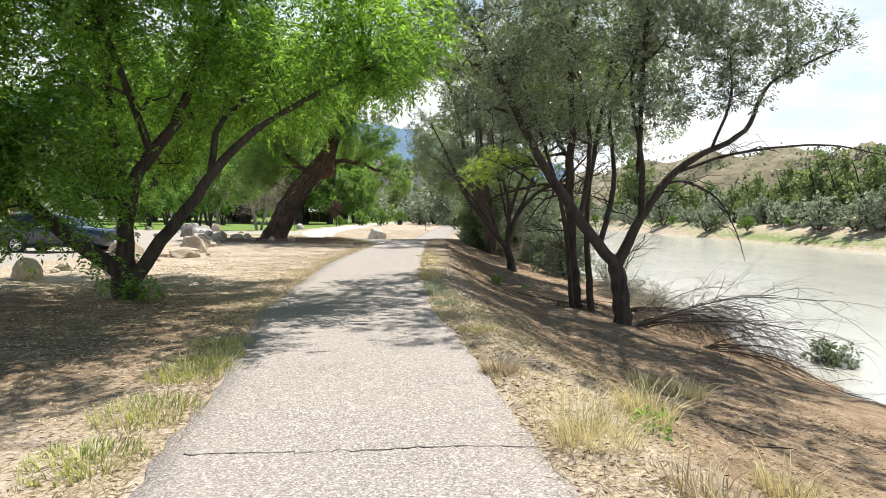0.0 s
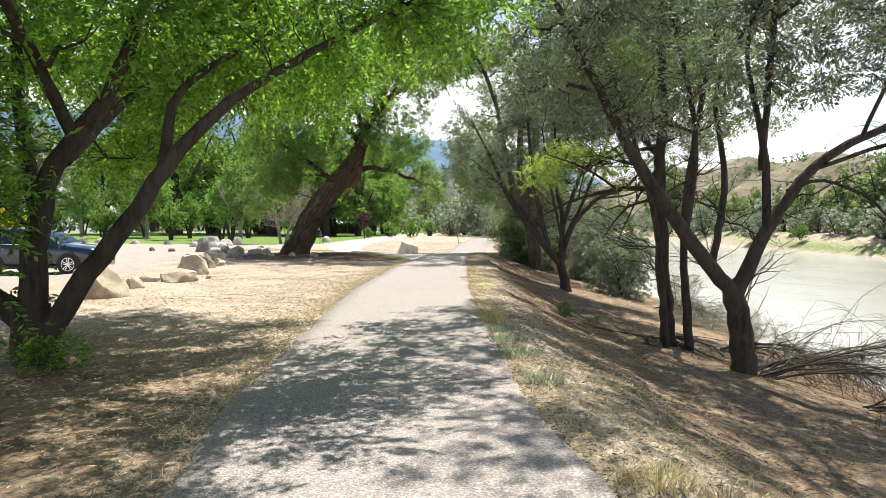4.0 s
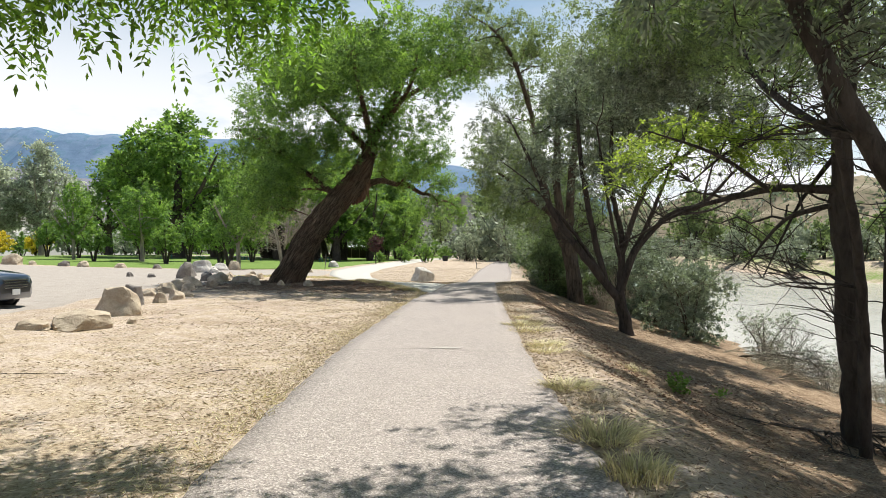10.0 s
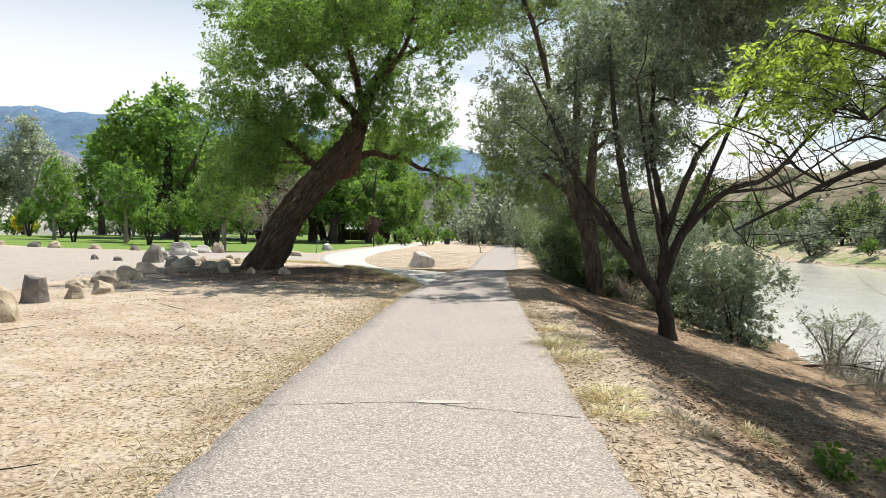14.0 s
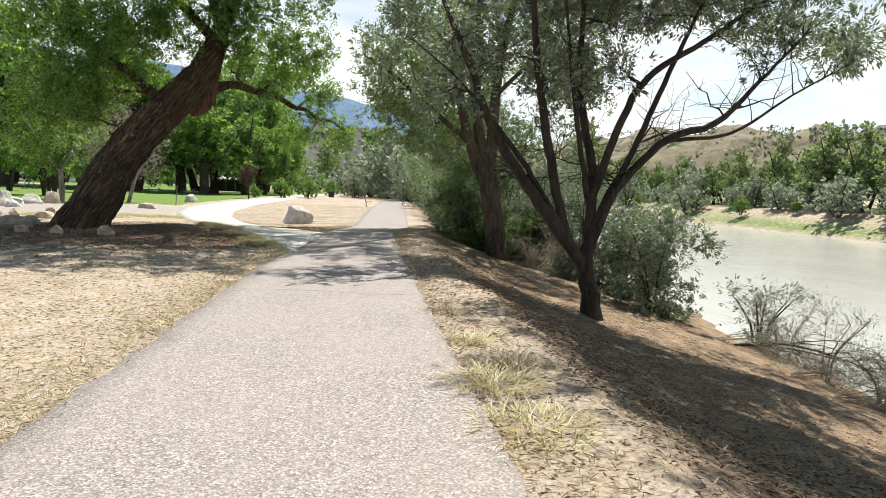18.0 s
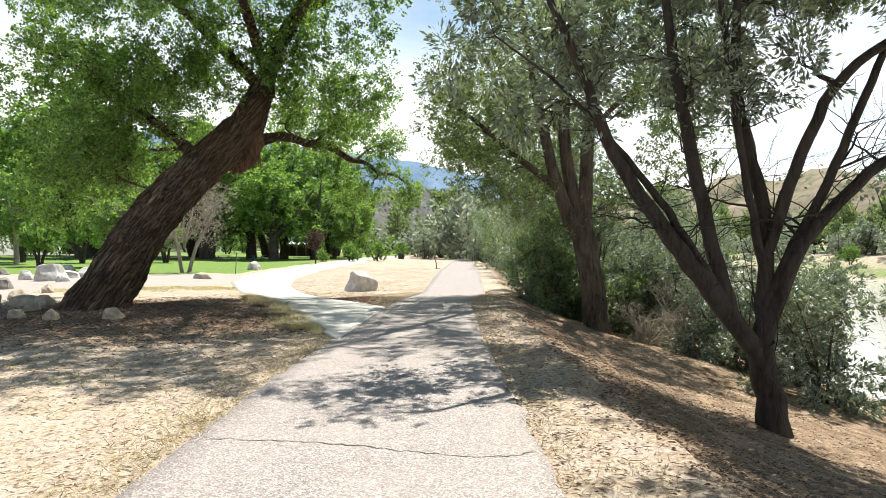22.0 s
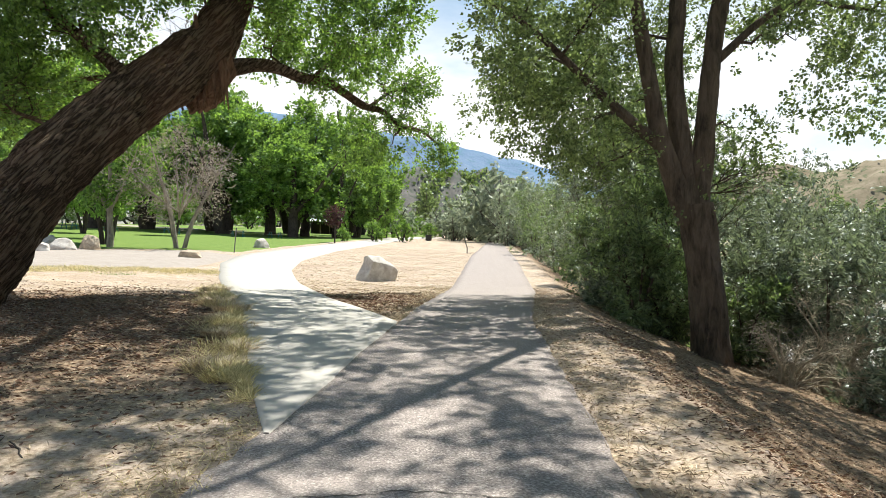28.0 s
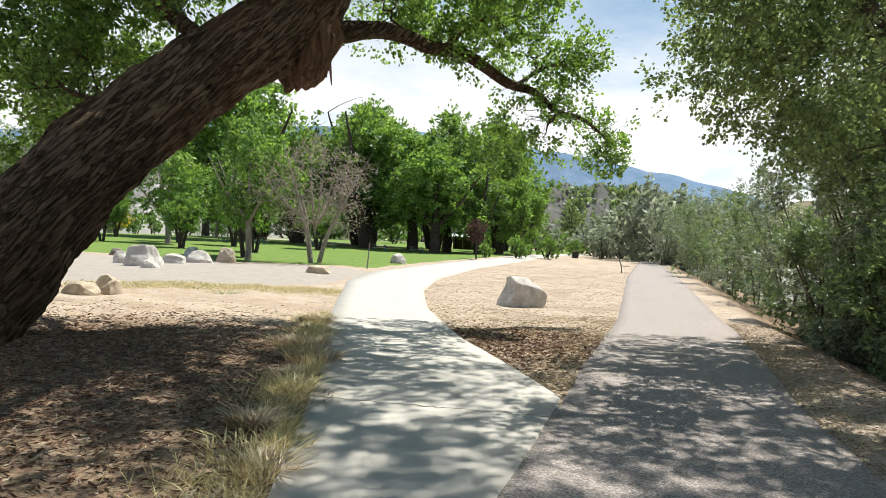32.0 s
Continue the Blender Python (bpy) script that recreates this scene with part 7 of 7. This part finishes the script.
for k, (x, y, r, h, c, m) in enumerate(((-0.60, 25.2, 0.7, 0.12, 420, STRAW_GREEN), (-0.50, 24.2, 0.75, 0.10, 420, STRAW_GREEN), (-0.28, 25.8, 0.35, 0.16, 200, STRAW), (-0.55, 26.7, 0.35, 0.13, 140, STRAW_GREEN), (-0.62, 28.4, 0.4, 0.12, 160, STRAW), (-0.40, 22.1, 0.5, 0.12, 300, STRAW_GREEN), (0.14, 21.4, 0.5, 0.09, 200, STRAW),
                                          (-0.45, 21.5, 0.4, 0.1, 200, STRAW_GREEN), (-0.46, 18.8, 0.5, 0.13, 300, STRAW_GREEN), (-0.2, 18.2, 0.4, 0.1, 200, STRAW), (-0.40, 16.7, 0.5, 0.2, 320, STRAW_GREEN), (1.0, 21.1, 0.4, 0.08, 150, STRAW), (1.1, 22.4, 0.4, 0.09, 150, STRAW_GREEN), (-3.95, 31.0, 0.5, 0.09, 90, STRAW), (-3.9, 27.5, 0.6, 0.07, 140, STRAW_GREEN), (-4.2, 24.0, 0.6, 0.06, 120, STRAW), (0.0, 32.2, 0.3, 0.1, 120, STRAW))):
    tuft(x, y, r, h, c, m, "low clump of dry straw-coloured grass by the asphalt", 330 + k, flop=2.1)
for k, (x, y, r, h) in enumerate(((-2.35, 5.1, 0.8, 0.13), (-2.3, 4.1, 0.7, 0.12), (-2.5, 6.4, 0.8, 0.14), (-2.7, 7.9, 0.7, 0.12), (-2.55, 7.1, 0.7, 0.13), (-6.2, 32.8, 1.0, 0.07), (-7.6, 33.9, 1.0, 0.07), (-13.2, 51.6, 1.0, 0.10), (-14.6, 52.2, 0.9, 0.10))):
    tuft(x, y, r, h, 420 if k < 5 else 120, LEAF_WEED if k > 6 else GRASS_LIME, "short green grass patch in bare earth", 350 + k)
for k in range(15):
    y = 38.2 + k * 0.62
    tuft(float(np.interp(y, C_Y, C_X) - np.interp(y, C_Y, C_W) / 2) - 0.26 - 0.1 * math.sin(k * 2), y + 0.2 * math.sin(k * 4.1), 0.5 + 0.2 * math.sin(k * 2.7), 0.16 + 0.05 * math.sin(k * 3.3), int(300 + 120 * math.sin(k * 1.9)), STRAW if k % 3 else STRAW_GREEN, "pale dry grass fringe along the concrete", 370 + k, flop=1.5, wide=0.008)
weed(1.8, 22.3, 0.2, 0.26, 402, LEAF_WEED, n_leaf=420)
weed(1.75, 5.4, 0.12, 0.18, 403, LEAF_PARK)
weed(2.9, 23.4, 0.12, 0.14, 405, LEAF_WEED)


def scatter(name, count, region, length, width, mat, label, seed, tilt=0.12, lift=0.006):
    """Loose straws or leaves that lie on the ground inside a stretch of the plan."""
    rng = np.random.default_rng(seed)
    x, y = region(rng, count)
    keep = ~((x < np.interp(y, R_Y, R_X) - 0.02) & (x > np.interp(y, L_Y, L_X) + 0.03 + 0.07 * np.sin(y * 2.9 + np.sin(y * 7.3))))
    cl = np.interp(y, C_Y, C_X, left=99, right=99)
    keep &= np.abs(x - cl) > np.interp(y, C_Y, C_W) / 2 + 0.02
    x, y = x[keep], y[keep]
    m = len(x)
    z = land(x, y) + bumps(x, y) + lift
    a = rng.uniform(0, 6.28, m)
    way = np.stack([np.cos(a), np.sin(a), rng.normal(0.05, tilt, m)], 1)
    vv, ff = leaves(np.stack([x, y, z], 1), way, length, width, rng, 0.1)
    return tagged(new(name, mesh_from(name, vv, ff, mat)), label, "litter", kind="stuff")


def drift(x, y):
    """Uneven patches, about -1 to 1, of one to three metres."""
    return 0.6 * np.sin(x * 1.7 + 1.3 * np.sin(y * 0.9)) * np.sin(y * 1.25 + 1.1 * np.sin(x * 0.8)) + 0.4 * np.sin(x * 4.1 + y * 1.9) * np.sin(y * 3.7 - x * 1.3)


def left_strip(rng, c):
    y = rng.uniform(1.5, 56, c)
    off = rng.uniform(0, 1, c) ** 1.5 * 8.5
    x = np.interp(y, L_Y, L_X) + 0.12 - off
    keep = rng.uniform(0, 1, c) < np.clip(1.08 - off / 6.5 + 0.75 * drift(x, y), 0.06, 1)
    return x[keep], y[keep]


def right_strip(rng, c):
    y = rng.uniform(1.5, 56, c)
    return np.interp(y, R_Y, R_X) - 0.1 + rng.uniform(0, 1, c) ** 1.4 * 7.5, y


def between(rng, c):
    y = rng.uniform(43, 95, c)
    a, b = np.interp(y, C_Y, C_X) + np.interp(y, C_Y, C_W) / 2, np.interp(y, L_Y, L_X)
    return a + (b - a) * rng.uniform(0, 1, c), y


def tree_floor(rng, c):
    return rng.normal(-8.6, 2.5, c), rng.normal(41.0, 2.6, c)


def lot_band(rng, c):
    t = rng.uniform(0, 1, c)
    return -10.8 - 6.2 * t + rng.normal(0, 0.35, c), 56.6 - 6.4 * t + rng.normal(0, 0.7, c)


def fringe(rng, c):
    y = rng.uniform(37.2, 48.5, c)
    edge = np.interp(y, C_Y, C_X) - np.interp(y, C_Y, C_W) / 2
    return edge - 0.03 - np.abs(rng.normal(0, 0.32, c)) * (0.7 + 0.5 * np.sin(y * 2.3)), y


def near_bank(rng, c):
    y = rng.uniform(2, 13, c)
    return np.interp(y, R_Y, R_X) + np.abs(rng.normal(0, 1.1, c)), y


def deep_bank(rng, c):
    y = rng.uniform(20, 44, c)
    return np.interp(y, R_Y, R_X) + 1.0 + np.abs(rng.normal(0, 2.2, c)), y


def yellow_edge(rng, c):
    y = rng.uniform(3, 37, c)
    x = np.interp(y, L_Y, L_X) + 0.14 - np.abs(rng.normal(0, 0.42, c))
    keep = rng.uniform(0, 1, c) < np.clip(0.42 + 0.9 * drift(x * 0.7, y * 0.8 + 3), 0.04, 1)
    return x[keep], y[keep]


def fork(rng, c):
    return rng.normal(-4.4, 1.1, c), rng.normal(47.0, 1.7, c)


def verge(rng, c):
    y = rng.uniform(1.5, 50, c)
    left = rng.uniform(0, 1, c) < 0.5
    return np.where(left, np.interp(y, L_Y, L_X) + 0.06 - np.abs(rng.normal(0, 0.35, c)), np.interp(y, R_Y, R_X) - 0.06 + np.abs(rng.normal(0, 0.4, c))), y


scatter("straw_litter", 110000, left_strip, 0.066, 0.012, STRAW, "dry straw strewn over the ground", 501)
scatter("twig_litter", 24000, left_strip, 0.05, 0.008, TWIG_DRY, "brown twigs and chips strewn over the ground", 502)
scatter("leaf_litter", 60000, right_strip, 0.05, 0.013, TWIG_DRY, "brown fallen leaves and bark on the bank", 503)
scatter("straw_litter", 22000, right_strip, 0.09, 0.010, STRAW, "dry straw strewn over the bank", 504)
scatter("straw_litter", 16000, between, 0.10, 0.018, STRAW, "dry straw between the two paths", 505)
scatter("leaf_litter", 34000, tree_floor, 0.075, 0.02, RUST_LEAF, "brown fallen leaves under the leaning tree", 506)
scatter("grass_litter", 9000, near_bank, 0.10, 0.007, STRAW_GREEN, "sparse dry yellow grass on the top of the bank", 514, tilt=0.8)
scatter("grass_litter", 14000, lot_band, 0.12, 0.014, STRAW_GREEN, "thin yellow-green grass along the gravel lot", 512, tilt=0.8)
scatter("bark_litter", 24000, right_strip, 0.10, 0.008, BARK_CHIP, "brown twigs and bark strips strewn down the bank", 508, tilt=0.22, lift=0.012)
scatter("bark_litter", 3500, left_strip, 0.09, 0.007, BARK_CHIP, "brown twigs strewn over the bare earth", 509, tilt=0.2, lift=0.01)
scatter("bark_litter", 18000, tree_floor, 0.09, 0.010, BARK_CHIP, "bark strips fallen under the leaning tree", 510, tilt=0.25, lift=0.012)
scatter("leaf_litter", 16000, deep_bank, 0.055, 0.018, RUST_LEAF, "rust-brown leaves drifted on the shaded bank", 515)
scatter("leaf_litter", 9000, fork, 0.08, 0.03, RUST_LEAF, "rust-brown leaves drifted where the paths fork", 511)
scatter("verge_grass", 15000, fringe, 0.16, 0.008, STRAW_GREEN, "pale dry grass leaning over the concrete's edge", 513, tilt=0.9)
scatter("verge_grass", 22000, yellow_edge, 0.075, 0.007, STRAW_GREEN, "short yellow grass creeping over the asphalt's ragged edge", 516, tilt=0.85)
scatter("verge_grass", 26000, verge, 0.085, 0.008, STRAW, "short dry grass along the path's edges", 507, tilt=0.9)


def stick(x, y, length, turn, r, seed):
    rng = np.random.default_rng(seed)
    a = radians(turn)
    pts = []
    for t in np.linspace(-0.5, 0.5, 6):
        px, py = x + math.cos(a) * length * t + rng.normal(0, 0.03) * length, y + math.sin(a) * length * t + rng.normal(0, 0.03) * length
        pts.append((px - x, py - y, ground_z(px, py) - ground_z(x, y) + r * 0.8, r * (0.95 - 0.8 * abs(t))))
    vv, ff = tube(np.array(pts), 6, rng)
    ob = new("fallen_stick", mesh_from("fallen_stick", vv, ff, BRUSH, True))
    ob.matrix_world = pose(x, y, ground_z(x, y))
    tagged(ob, "dry grey stick lying on the ground", "stick", "fallen sticks")


rs = random.Random(9)
for k in range(26):
    if k % 2:
        sx, sy = rs.uniform(-9.5, -4.6), rs.uniform(5, 40)
    else:
        sy = rs.uniform(6, 44)
        sx = float(np.interp(sy, R_Y, R_X)) + rs.uniform(1.2, 6)
    stick(sx, sy, rs.uniform(0.3, 1.1), rs.uniform(0, 360), rs.uniform(0.005, 0.012), 600 + k)


# the burl where the leaning trunk turns upwards: a knotted wound with strips of torn bark
leaning = [o for o in scene.objects if o.name.startswith("cottonwood_tree") and abs(o.matrix_world.translation.x + 11.0) < 0.01][0]
STRIPPED = bark_mat("stripped_bark", (0.05, 0.028, 0.018), (0.27, 0.155, 0.10), 12, 1.0, 0.05)
bm = bmesh.new()
bmesh.ops.create_icosphere(bm, subdivisions=6, radius=1)
for vert in bm.verts:
    c = vert.co.copy()
    fold = abs(noise.noise(Vector((c.x * 5, c.y * 5, c.z * 1.3 + 4))))
    k = 1 + 0.22 * noise.noise(c * 1.5) + 0.22 * fold + 0.07 * abs(noise.noise(c * 9)) - 0.22 * max(0.0, noise.noise(c * 2.2 + Vector((3, 1, 0))))
    vert.co = (c.x * 0.58 * k, c.y * 0.56 * k, c.z * (0.66 if c.z < 0 else 0.95) * k)
burl = part("burl", bm, STRIPPED, leaning, "reddish knotted burl", smooth=True)
burl.matrix_local = pose(2.72, 4.12, 4.88, 12, 24, 0)
rb = np.random.default_rng(52)
for k in range(9):
    a = rb.uniform(-2.2, 0.6)
    x0, y0 = 2.85 + math.cos(a) * 0.46, 4.12 + math.sin(a) * 0.48
    z0 = 6.3 - rb.uniform(0, 0.7)
    line = [(x0 - 0.02, y0 + 0.05, z0, 0.03), (x0 + rb.normal(0, 0.05), y0 - 0.03, z0 - 0.5, 0.055), (x0 + 0.08 + rb.normal(0, 0.05), y0 - 0.05, z0 - 1.0, 0.05), (x0 + 0.12 + rb.normal(0, 0.08), y0, z0 - 1.5 - rb.uniform(0, 0.25), 0.012)]
    v, f = tube(smooth_path(line, 0.08), 7, rb, 0.25)
    under(new("bark_strip", mesh_from("bark_strip", v, f, STRIPPED, True)), leaning)
